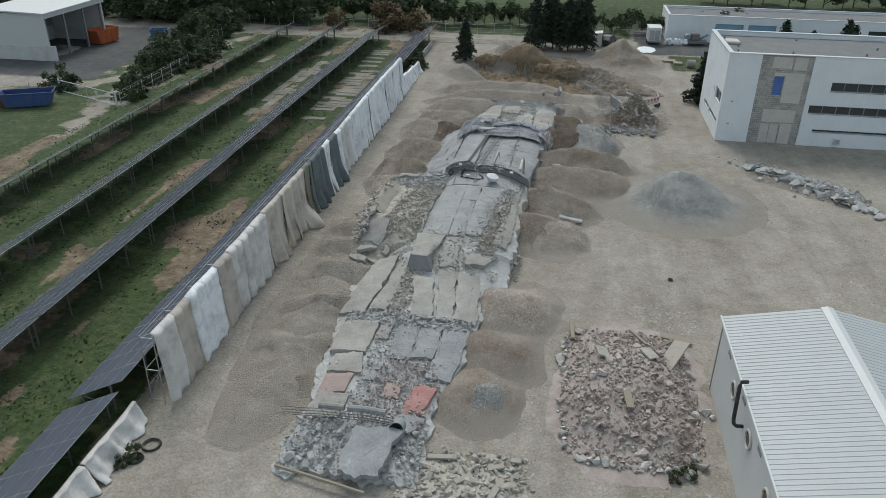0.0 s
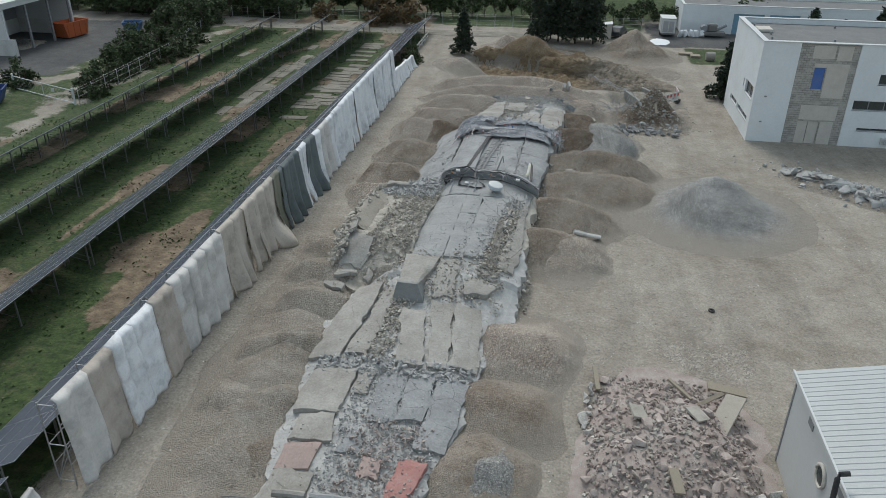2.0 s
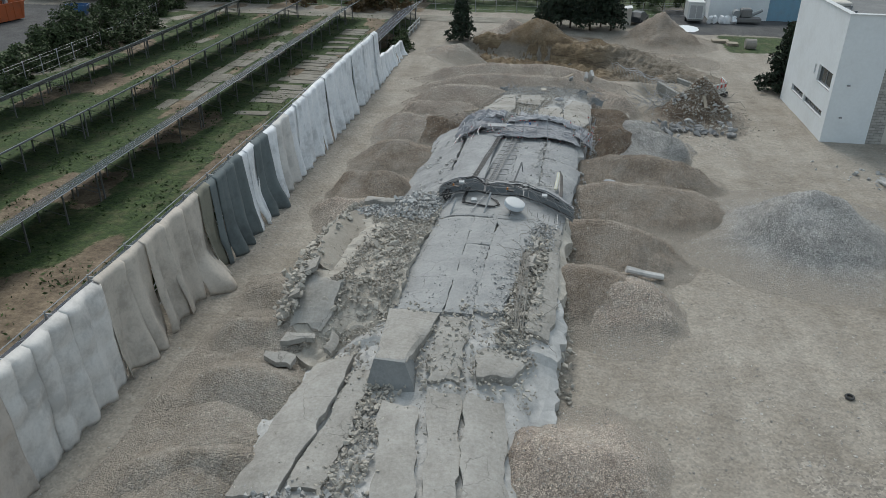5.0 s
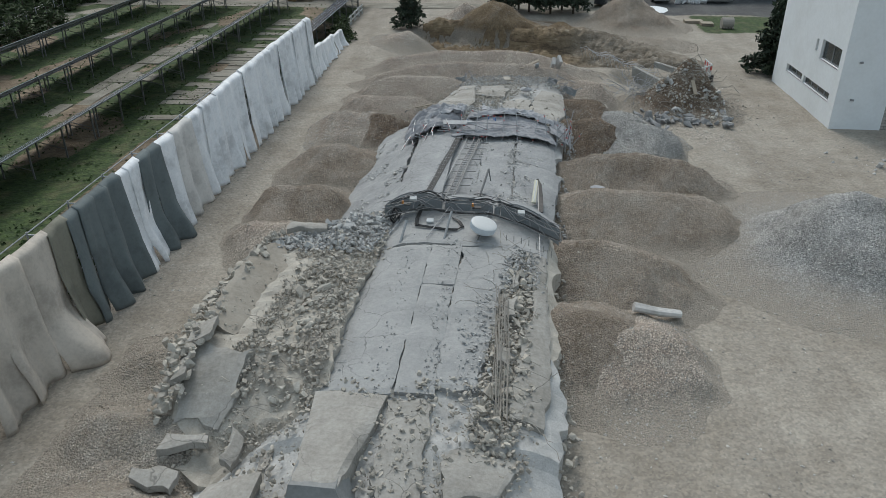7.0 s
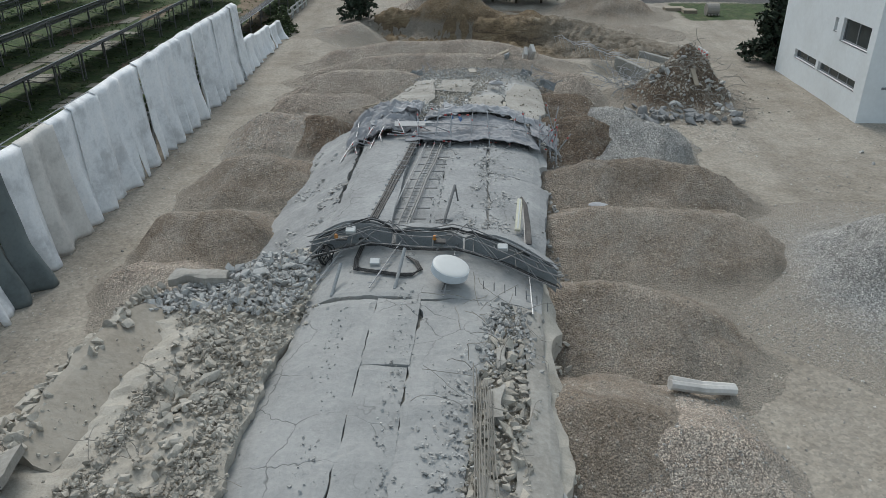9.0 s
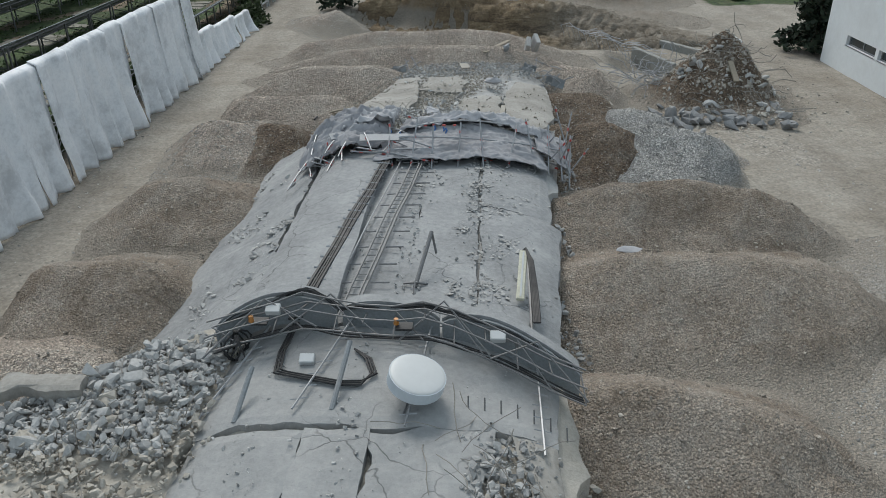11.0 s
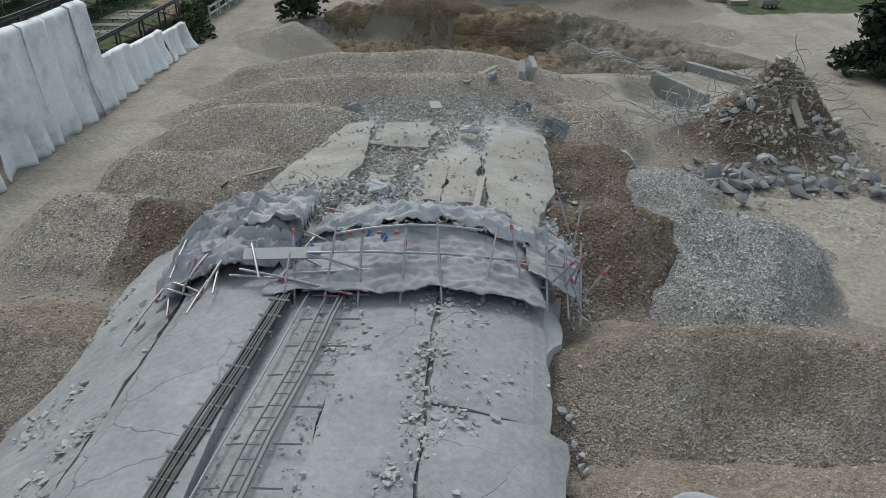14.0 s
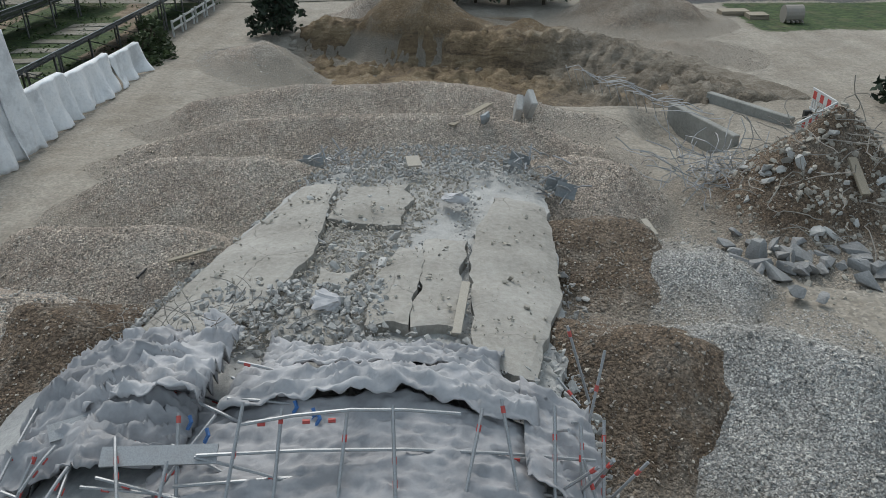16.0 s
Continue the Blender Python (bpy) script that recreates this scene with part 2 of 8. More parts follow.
# ---- the ground: one sheet to the horizon ----
def ground_z(x, y):
    z = 0.06 * fbm(x, y, 0.15, 3) + 0.025 * nz(x, y, 0.9, 5)
    z *= smooth(400, 120, abs(x) + abs(y - 60))
    # the dug-out pit behind the gravel terraces, with a steep far face and a sloping side
    side = 4.4 + (103 - y) * 0.436 + 0.9 * nz(x, y, 0.35, 8)
    far = 100.4 - 0.3 * x + 1.1 * nz(x, y, 0.3, 12)
    pit = smooth(-15, -9, x) * smooth(side, side - 4.2, x) * smooth(89.5, 92.0, y) * smooth(far + 0.5, far - 0.9, y)
    z -= 1.35 * pit
    z += 0.22 * fbm(x, y, 0.7, 9) * smooth(-12, -9, x) * smooth(13, 9, x) * smooth(91.5, 93.5, y) * smooth(106, 102, y)
    z -= 0.95 * smooth(2.4, 0.9, math.hypot(x - 7.0, (y - 87.0) * 0.7))
    # the railway bank far behind
    z += 1.8 * smooth(132, 142, y) * smooth(600, 300, abs(x))
    return z


def soil(x, y):
    """Shares of grass, asphalt, brown earth and grey gravel at a place."""
    n = fbm(x, y, 0.25, 11)
    grass = smooth(-19.3, -20.2, x + 0.5 * n) * smooth(-64, -60, x) * smooth(118.5, 117.5, y)
    grass *= 1 - 0.75 * smooth(-46.5, -49, x) * smooth(-0.5, 0.3, n)
    grass = max(grass, smooth(122, 124, y + n) * smooth(14, 9, x + n), smooth(131, 133, y + n))
    grass = max(grass, 0.8 * smooth(-49, -52, x + 2 * n) * smooth(82, 74, y + 3 * n))
    grass = max(grass, smooth(103, 105, y + n) * smooth(0, 1.2, x - 15.5 + 0.3 * n) * smooth(114, 112, y))
    track = smooth(0.2, 0.42, fbm(x, y * 0.35, 0.22, 17) + 0.25 * smooth(0.8, 0.1, abs(((x + 25.2) % 8.1) - 1.2)))
    brown = track * smooth(-19.5, -21, x) * smooth(-60, -50, x)
    asph = smooth(-57, -60, x + 1.5 * n) * smooth(82, 86, y) * smooth(118, 114, y + n)
    asph = max(asph, smooth(11, 13, x + n) * smooth(112, 115, y + n) * smooth(131, 129, y))
    brown = max(brown, smooth(-12, -9, x + n) * smooth(1.5, -1.5, x - (5.2 + (103 - y) * 0.436) + n) * smooth(90, 92, y + n) * smooth(111, 107, y))
    return grass, asph, brown, 0.45 * smooth(0.25, 0.7, fbm(x, y, 0.12, 23)) * smooth(-17, -14, x) * smooth(45, 20, abs(y - 50)) * smooth(30, 10, x)


def spaced(lo, hi, fine, edge, grow=1.25):
    xs = list(np.arange(lo, hi + fine / 2, fine))
    step, a, b = fine, lo, hi
    while b < edge:
        step *= grow
        a, b = a - step, b + step
        xs = [a, *xs, b]
    return xs


def build_ground():
    xs, ys = spaced(-24, 34, 0.4, 2500), spaced(14, 126, 0.4, 2500)
    xs = sorted(set([round(v, 3) for v in xs if not -60 < v < -24] + [round(v, 3) for v in np.arange(-60, -24, 0.5)]))
    nx = len(xs)
    verts = [(x, y, ground_z(x, y)) for y in ys for x in xs]
    faces = [(j * nx + i, j * nx + i + 1, j * nx + nx + i + 1, j * nx + nx + i) for j in range(len(ys) - 1) for i in range(nx - 1)]
    m, nt, b, pos = material("site_ground", 0.97)
    n1, n2, n3 = tex(nt, "Noise", 0.12, pos, 6, 0.7), tex(nt, "Noise", 2.2, pos, 5, 0.7), tex(nt, "Noise", 0.6, pos, 4, 0.65)
    v, v2 = tex(nt, "Voronoi", 5.0, pos), tex(nt, "Voronoi", 13.0, pos)
    f = mathn(nt, "ADD", mathn(nt, "MULTIPLY", n1.outputs[0], 0.6), mathn(nt, "MULTIPLY", n3.outputs[0], 0.4))
    dust = ramp(nt, f, [(0.36, (0.213, 0.186, 0.151)), (0.5, (0.285, 0.257, 0.217)), (0.64, (0.342, 0.314, 0.27))])
    dust = mixc(nt, 0.28, dust, mixc(nt, 1.0, dust, ramp(nt, n2.outputs[0], [(0.3, (0.62, 0.62, 0.62)), (0.7, (1.35, 1.35, 1.35))]), "MULTIPLY"))
    peb = ramp(nt, v2.outputs["Color"], [(0.1, (0.6, 0.6, 0.6)), (0.85, (1.4, 1.39, 1.36))])
    gcol = mixc(nt, 1.0, ramp(nt, f, [(0.4, (0.235, 0.215, 0.19)), (0.6, (0.315, 0.292, 0.262))]), peb, "MULTIPLY")
    gr = ramp(nt, n2.outputs[0], [(0.3, (0.014, 0.026, 0.008)), (0.5, (0.036, 0.064, 0.017)), (0.72, (0.075, 0.11, 0.032))])
    gr = mixc(nt, ramp(nt, n3.outputs[0], [(0.5, (0, 0, 0)), (0.7, (0.6, 0.6, 0.6))]), gr, (0.12, 0.11, 0.06))
    br = ramp(nt, mathn(nt, "ADD", mathn(nt, "MULTIPLY", n3.outputs[0], 0.6), mathn(nt, "MULTIPLY", n2.outputs[0], 0.4)), [(0.38, (0.095, 0.07, 0.045)), (0.5, (0.165, 0.126, 0.086)), (0.62, (0.255, 0.2, 0.138))])
    asp = ramp(nt, f, [(0.4, (0.055, 0.056, 0.058)), (0.6, (0.095, 0.095, 0.094))])
    at = nt.nodes.new("ShaderNodeAttribute")
    at.attribute_name = "soil"
    sep = nt.nodes.new("ShaderNodeSeparateColor")
    nt.links.new(at.outputs["Color"], sep.inputs[0])
    edge = mathn(nt, "MULTIPLY", mathn(nt, "SUBTRACT", n2.outputs[0], 0.5), 1.2)

    def share(out):
        return ramp(nt, mathn(nt, "ADD", out, edge), [(0.35, (0, 0, 0)), (0.65, (1, 1, 1))])
    col = mixc(nt, share(at.outputs["Alpha"]), dust, gcol)
    col = mixc(nt, share(sep.outputs[0]), col, gr)
    col = mixc(nt, share(sep.outputs[1]), col, asp)
    col = mixc(nt, share(sep.outputs[2]), col, br)
    col = mixc(nt, 0.42, col, mixc(nt, 1.0, col, peb, "MULTIPLY"))
    small = tex(nt, "Voronoi", 7.0, pos)
    pale = ramp(nt, mathn(nt, "ADD", small.outputs["Distance"], mathn(nt, "MULTIPLY", n3.outputs[0], 0.25)), [(0.2, (0.75, 0.75, 0.75)), (0.3, (0, 0, 0))])
    col = mixc(nt, mathn(nt, "MULTIPLY", pale, 0.5), col, mixc(nt, 1.0, col, ramp(nt, small.outputs["Color"], [(0.2, (0.5, 0.49, 0.47)), (0.8, (1.7, 1.68, 1.62))]), "MULTIPLY"))
    mp = nt.nodes.new("ShaderNodeMapping")
    mp.inputs["Scale"].default_value = (1.0, 0.09, 1.0)
    mp.inputs["Rotation"].default_value = (0, 0, 0.12)
    nt.links.new(pos, mp.inputs[0])
    ruts = ramp(nt, tex(nt, "Noise", 0.55, mp.outputs[0], 5, 0.65, 0.4).outputs[0], [(0.34, (0.88, 0.875, 0.87)), (0.5, (1.0, 1.0, 1.0)), (0.66, (1.08, 1.08, 1.075))])
    col = mixc(nt, 1.0, col, ruts, "MULTIPLY")
    nt.links.new(col, b.inputs["Base Color"])
    bump(nt, b, mathn(nt, "SUBTRACT", n2.outputs[0], mathn(nt, "MULTIPLY", v.outputs["Distance"], 0.6)), 0.8, 0.07)
    ob = part("ground", (verts, [], faces), m, smooth=True)
    a = ob.data.color_attributes.new("soil", "FLOAT_COLOR", "POINT")
    a.data.foreach_set("color", [c for x, y, _ in verts for c in (soil(x, y) if abs(x) < 120 and y < 200 else (1.0 if y > 131 or x < -64 else 0.0, 0, 0, 0))])
    return tagged(ob, "dusty pale earth and gravel ground with grass beyond", "ground", kind="structure")


build_ground()


# ---- the white two-storey building ----
def wall_with_openings(bm, x0, x1, z0, z1, y0, y1, holes, m=None):
    """A wall along x from y0 to y1 with rectangular holes (x0, x1, z0, z1) right through it."""
    xs = sorted({x0, x1, *[h[0] for h in holes], *[h[1] for h in holes]})
    zs = sorted({z0, z1, *[h[2] for h in holes], *[h[3] for h in holes]})
    for a, b in zip(xs, xs[1:]):
        run = None
        for c, d in zip(zs, zs[1:]):
            solid = not any(h[0] < (a + b) / 2 < h[1] and h[2] < (c + d) / 2 < h[3] for h in holes)
            if solid and run is None:
                run = c
            if not solid and run is not None:
                box(bm, a, b, y0, y1, run, c, m)
                run = None
        if run is not None:
            box(bm, a, b, y0, y1, run, z1, m)
    bmesh.ops.remove_doubles(bm, verts=bm.verts, dist=0.0005)
    return bm


def window(parent, x0, x1, z0, z1, y, n, m=None):
    """A strip window of n panes in a dark frame, set back in the wall."""
    w = thing("window", "", "")
    w.parent = parent
    for k in ("label", "category"):
        if k in w:
            del w[k]
    bm = boxes()
    t = 0.07
    box(bm, x0, x1, y, y + 0.1, z0, z0 + t, m)
    box(bm, x0, x1, y, y + 0.1, z1 - t, z1, m)
    for i in range(n + 1):
        xx = x0 + (x1 - x0 - t) * i / n
        box(bm, xx, xx + t, y + 0.003, y + 0.097, z0 + t, z1 - t, m)
    part("frame", bm, M_FRAME, w)
    for i in range(n):
        a = x0 + (x1 - x0 - t) * i / n + t
        b = x0 + (x1 - x0 - t) * (i + 1) / n
        bm = boxes()
        box(bm, a, b, y + 0.04, y + 0.06, z0 + t, z1 - t, m)
        part("pane", bm, M_WINDOW, w)
    bm = boxes()
    box(bm, x0 - 0.05, x1 + 0.05, y - 0.16, y, z0 - 0.05, z0 - 0.003, m)
    part("sill", bm, M_WHITEMETAL, w)
    return w


def office_building():
    ob = thing("office_building", "white rendered flat-roofed building with strip windows and bare brick bay", "building", (17, 75, 0))
    inv = Matrix.Translation((-17, -75, 0))
    X0, X1, Y0, Y1, H = 17.0, 58.0, 75.0, 86.5, 8.9
    front = [(27.0, 34.5, 5.6, 6.5), (36.5, 56, 5.6, 6.5), (25.4, 34.5, 3.3, 4.15), (36.5, 56, 3.3, 4.15), (26.2, 34.5, 1.45, 1.72), (36.5, 56, 1.45, 1.72)]
    bm = bmesh.new()
    wall_with_openings(bm, X0, 20.1, -0.3, H, Y0, Y0 + 0.35, [])
    wall_with_openings(bm, 24.95, X1, -0.3, H, Y0, Y0 + 0.35, front)
    bm.transform(inv)
    part("wall", bm, M_WHITE, ob)
    side = Matrix.Translation((X0, 0, 0)) @ Matrix(((0, 1, 0, 0), (1, 0, 0, 0), (0, 0, 1, 0), (0, 0, 0, 1)))
    holes = [(75.6, 78.7, 3.55, 4.75), (79.3, 79.65, 3.9, 4.6), (76.0, 80.6, 1.45, 1.95), (80.9, 84.0, 1.45, 1.95)]
    bm = bmesh.new()
    wall_with_openings(bm, Y0 + 0.35, Y1, -0.3, H, 0, 0.35, holes, side)
    bmesh.ops.reverse_faces(bm, faces=bm.faces)
    bm.transform(inv)
    part("wall", bm, M_WHITE, ob)
    bm = boxes((X1 - 0.35, X1, Y0 + 0.35, Y1, -0.3, H), (X0 + 0.35, X1 - 0.35, Y1 - 0.35, Y1, -0.3, H))
    bm.transform(inv)
    part("wall", bm, M_WHITE, ob)
    bm = boxes((X0 + 0.35, X1 - 0.35, Y0 + 0.35, Y1 - 0.35, H - 0.75, H - 0.45))
    bm.transform(inv)
    part("roof", bm, M_ROOF, ob, "grey bitumen roof sheet")
    bm = boxes((X0 - 0.06, X1, Y0 - 0.06, Y0 + 0.42, H, H + 0.07), (X0 - 0.06, X0 + 0.42, Y0 + 0.42, Y1, H, H + 0.07), (X0 + 0.42, X1, Y1 - 0.4, Y1 + 0.05, H, H + 0.07))
    bm.transform(inv)
    part("coping", bm, M_WHITEMETAL, ob)
    for x0, x1, z0, z1 in front:
        w = window(ob, x0, x1, z0, z1, Y0 + 0.16, max(2, round((x1 - x0) / 1.25)))
        w.matrix_local = inv
    for a, b, z0, z1 in holes:
        w = window(ob, a, b, z0, z1, 0.16, max(1, round((b - a) / 1.3)), side)
        w.matrix_local = inv
    # the bare bay between the two white faces
    bm = bmesh.new()
    wall_with_openings(bm, 20.1, 24.95, -0.3, H - 0.05, Y0 + 0.12, Y0 + 0.42, [(21.6, 22.5, 4.95, 6.8), (21.2, 23.0, -0.3, 2.05)])
    bm.transform(inv)
    part("bay_wall", bm, M_BAY, ob, "bare grey block masonry with mortar smears")
    bm = boxes((21.6, 22.5, Y0 + 0.2, Y0 + 0.26, 4.95, 6.8))
    bm.transform(inv)
    part("door", bm, M_BLUE, ob, "blue upper door")
    bm = boxes((21.2, 22.08, Y0 + 0.2, Y0 + 0.26, -0.1, 2.05), (22.12, 23.0, Y0 + 0.2, Y0 + 0.26, -0.1, 2.05), bev=0.01)
    bm.transform(inv)
    part("door", bm, M_PALE, ob, "pale double door")
    for x0, x1, z0, z1 in ((21.2, 24.3, 2.2, 3.5), (22.6, 24.4, 4.2, 7.2), (21.2, 23.0, 7.6, 8.7), (23.2, 24.4, 7.5, 8.7), (23.1, 24.2, 0.0, 2.1), (21.55, 22.6, 6.85, 7.2)):
        bm = boxes((x0, x1, Y0 + 0.09, Y0 + 0.13, z0, z1), bev=0.012)
        bm.transform(inv)
        part("panel", bm, M_PALE, ob)
    bm = boxes((28.4, 29.0, Y0 - 0.3, Y0 - 0.01, 0.35, 0.95), bev=0.03)
    bm.transform(inv)
    ac = part("air_conditioner", bm, M_WHITEMETAL, ob, "white wall-hung air unit")
    part("fan_grille", join([tube([(11.7 + r * math.cos(t), -0.31, 0.65 + r * math.sin(t)) for t in np.linspace(0, math.tau, 17)], 0.012, 4) for r in (0.08, 0.15, 0.22)]), M_FRAME, ac)
    for z in (0.6, 2.9):
        bm = boxes((17.9, 18.1, Y0 - 0.1, Y0, z + 1.2, z + 1.3))
        bm.transform(inv)
        part("wall_lamp", bm, M_FRAME, ob)
    rnd = random.Random(5)
    for i in range(16):
        x, y = rnd.uniform(18, 45), rnd.uniform(76, 85.5)
        bm = boxes((x - 0.08, x + 0.08, y - 0.08, y + 0.08, H - 0.46, H - 0.2))
        bm.transform(inv)
        part("roof_vent", bm, M_FRAME, ob)
    bm = boxes((17.8, 19.2, 81.3, 83.0, H - 0.45, H - 0.15), bev=0.08)
    bm.transform(inv)
    part("roof_hatch", bm, M_PALE, ob)


def bay_material():
    m, nt, b, pos = material("bare_blocks", 0.95)
    sx = nt.nodes.new("ShaderNodeSeparateXYZ")
    nt.links.new(pos, sx.inputs[0])
    cx = nt.nodes.new("ShaderNodeCombineXYZ")
    nt.links.new(sx.outputs[0], cx.inputs[0])
    nt.links.new(sx.outputs[2], cx.inputs[1])
    br = nt.nodes.new("ShaderNodeTexBrick")
    br.inputs["Scale"].default_value = 1.0
    br.inputs["Brick Width"].default_value, br.inputs["Row Height"].default_value = 0.42, 0.2
    br.inputs["Mortar Size"].default_value = 0.02
    br.inputs["Color1"].default_value, br.inputs["Color2"].default_value = (0.42, 0.40, 0.37, 1), (0.3, 0.29, 0.265, 1)
    br.inputs["Mortar"].default_value = (0.2, 0.19, 0.18, 1)
    nt.links.new(cx.outputs[0], br.inputs["Vector"])
    n = tex(nt, "Noise", 1.2, pos, 5, 0.7)
    nt.links.new(mixc(nt, ramp(nt, n.outputs[0], [(0.45, (0, 0, 0)), (0.65, (0.8, 0.8, 0.8))]), br.outputs[0], (0.46, 0.44, 0.4)), b.inputs["Base Color"])
    bump(nt, b, br.outputs[1], -0.5, 0.02)
    return m


M_BAY = bay_material()
M_BLUE = paint("blue_paint", (0.06, 0.15, 0.42), 0.5, 0, 0.05, 1)
M_PALE = paint("pale_boards", (0.55, 0.52, 0.47), 0.8, 0, 0.08, 1.2, (0.35, 0.32, 0.28), 0.4)
office_building()


# ---- the white metal shed ----
def metal_shed():
    ob = thing("metal_shed", "white metal shed with ribbed pitched roof and portholes", "shed", (10.25, 32.2, 0))
    X0, XR, X1, Y0, Y1, E, R = 10.25, 15.05, 19.85, 4.0, 32.2, 4.5, 5.55
    inv = Matrix.Translation((-X0, -Y1, 0))
    bm = boxes((X0, X0 + 0.2, Y0, Y1, -0.2, E), (X1 - 0.2, X1, Y0, Y1, -0.2, E))
    for y0, y1 in ((Y1 - 0.2, Y1), (Y0, Y0 + 0.2)):
        vs = [bm.verts.new((x, y, z)) for y in (y0, y1) for x, z in ((X0 + 0.2, -0.2), (X1 - 0.2, -0.2), (X1 - 0.2, E), (XR, R - 0.05), (X0 + 0.2, E))]
        bm.faces.new(vs[:5])
        bm.faces.new(vs[5:][::-1])
        for i in range(5):
            bm.faces.new((vs[i], vs[i + 5], vs[(i + 1) % 5 + 5], vs[(i + 1) % 5]))
    bm.transform(inv)
    part("wall", bm, M_WHITEMETAL, ob)
    for xa, za, xb, zb in ((X0 - 0.15, E, XR, R), (X1 + 0.15, E, XR, R)):
        verts, faces = [], []
        n = int((Y1 + 0.2 - Y0) / 0.28)
        prof = []
        for i in range(n):
            y = Y1 + 0.15 - i * 0.28
            prof += [(y, 0.0), (y - 0.15, 0.0), (y - 0.175, 0.022), (y - 0.255, 0.022)]
        for y, h in prof:
            verts += [(xa, y, za + h + 0.02), (xb, y, zb + h + 0.02), (xa, y, za - 0.03), (xb, y, zb - 0.03)]
        for i in range(len(prof) - 1):
            a = i * 4
            faces += [(a, a + 1, a + 5, a + 4), (a + 2, a + 6, a + 7, a + 3), (a, a + 4, a + 6, a + 2)]
        faces += [(0, 2, 3, 1)]
        bm = bmesh.new()
        bv = [bm.verts.new(v) for v in verts]
        for f in faces:
            bm.faces.new([bv[i] for i in f])
        bmesh.ops.recalc_face_normals(bm, faces=bm.faces)
        bm.transform(inv)
        part("roof", bm, M_RIBBED, ob, "ribbed off-white roof sheets")
    bm = bmesh.new()
    vs = [bm.verts.new((x, y, z)) for y in (Y0, Y1 + 0.2) for x, z in ((XR - 0.3, R + 0.01), (XR, R + 0.09), (XR + 0.3, R + 0.01), (XR + 0.3, R - 0.03), (XR - 0.3, R - 0.03))]
    for i in range(5):
        bm.faces.new((vs[i], vs[i + 5], vs[(i + 1) % 5 + 5], vs[(i + 1) % 5]))
    bm.faces.new(vs[:5])
    bm.faces.new(vs[5:][::-1])
    bm.transform(inv)
    part("ridge_cap", bm, M_WHITEMETAL, ob)
    bm = boxes((X0 - 0.2, X0 - 0.12, Y0, Y1 + 0.2, E - 0.12, E + 0.06))
    bm.transform(inv)
    part("gutter", bm, M_WHITEMETAL, ob)
    bm = boxes((X0 - 0.03, X0 + 0.1, Y1 - 0.1, Y1 + 0.03, -0.1, E))
    bm.transform(inv)
    part("corner_trim", bm, M_FRAME, ob)
    for y in (27.95, 24.5, 21.0):
        ring = [(X0 - 0.05, y + 0.42 * math.cos(t), 3.15 + 0.42 * math.sin(t)) for t in np.linspace(0, math.tau, 25)]
        v, e, f = tube(ring, 0.07, 6)
        p = part("porthole", ([Vector(q) + inv.translation for q in v], e, f), M_PALE, ob, smooth=True)
        bm = bmesh.new()
        bmesh.ops.create_cone(bm, cap_ends=True, segments=24, radius1=0.4, radius2=0.4, depth=0.04)
        bm.transform(inv @ Matrix.Translation((X0 - 0.025, y, 3.15)) @ Matrix.Rotation(math.pi / 2, 4, "Y"))
        part("pane", bm, M_WINDOW, p)
    for y in (29.9, 26.3, 23.0):
        bm = boxes((X0 - 0.03, X0 - 0.005, y - 0.28, y + 0.28, 3.75, 4.3))
        bm.transform(inv)
        part("louvre", bm, M_FRAME, ob)
    pipe = [(X0 + 0.1, 25.65, 2.9), (X0 - 0.3, 25.65, 2.9), (X0 - 0.42, 25.68, 3.0), (X0 - 0.45, 25.72, 3.2), (X0 - 0.45, 25.95, 4.9), (X0 - 0.4, 26.0, 5.05), (X0 - 0.1, 26.02, 5.1)]
    v, e, f = tube(pipe, 0.09, 10)
    part("exhaust_pipe", ([Vector(q) + inv.translation for q in v], e, f), M_BLACK, ob, "black flue pipe", smooth=True)


metal_shed()


# ---- heaps of gravel and earth ----
def stones(spots, lo, hi, seed, flat=0.7, power=2.5):
    """Many small angular stones at (x, y, z) spots as one mesh's verts and faces."""
    rnd = np.random.RandomState(seed)
    base = np.array([(1, 0, 0), (-1, 0, 0), (0, 1, 0), (0, -1, 0), (0, 0, 1), (0, 0, -1)], float)
    tri = np.array([(0, 2, 4), (2, 1, 4), (1, 3, 4), (3, 0, 4), (2, 0, 5), (1, 2, 5), (3, 1, 5), (0, 3, 5)])
    spots = np.asarray(spots, float)
    n = len(spots)
    size = lo + (hi - lo) * rnd.rand(n) ** power
    v = base[None] * (0.65 + 0.7 * rnd.rand(n, 6, 1)) + rnd.normal(0, 0.16, (n, 6, 3))
    q = rnd.normal(size=(n, 4))
    q /= np.linalg.norm(q, axis=1)[:, None]
    w, x, y, z = q.T
    rot = np.stack([1 - 2 * (y * y + z * z), 2 * (x * y - z * w), 2 * (x * z + y * w), 2 * (x * y + z * w), 1 - 2 * (x * x + z * z), 2 * (y * z - x * w), 2 * (x * z - y * w), 2 * (y * z + x * w), 1 - 2 * (x * x + y * y)], 1).reshape(n, 3, 3)
    v *= np.array([1.0, 0.75, 0.6])
    v = np.einsum("nij,nkj->nki", rot, v) * size[:, None, None]
    v[:, :, 2] *= flat
    v = v + spots[:, None, :]
    f = tri[None] + 6 * np.arange(n)[:, None, None]
    return v.reshape(-1, 3).tolist(), [], f.reshape(-1, 3).tolist()


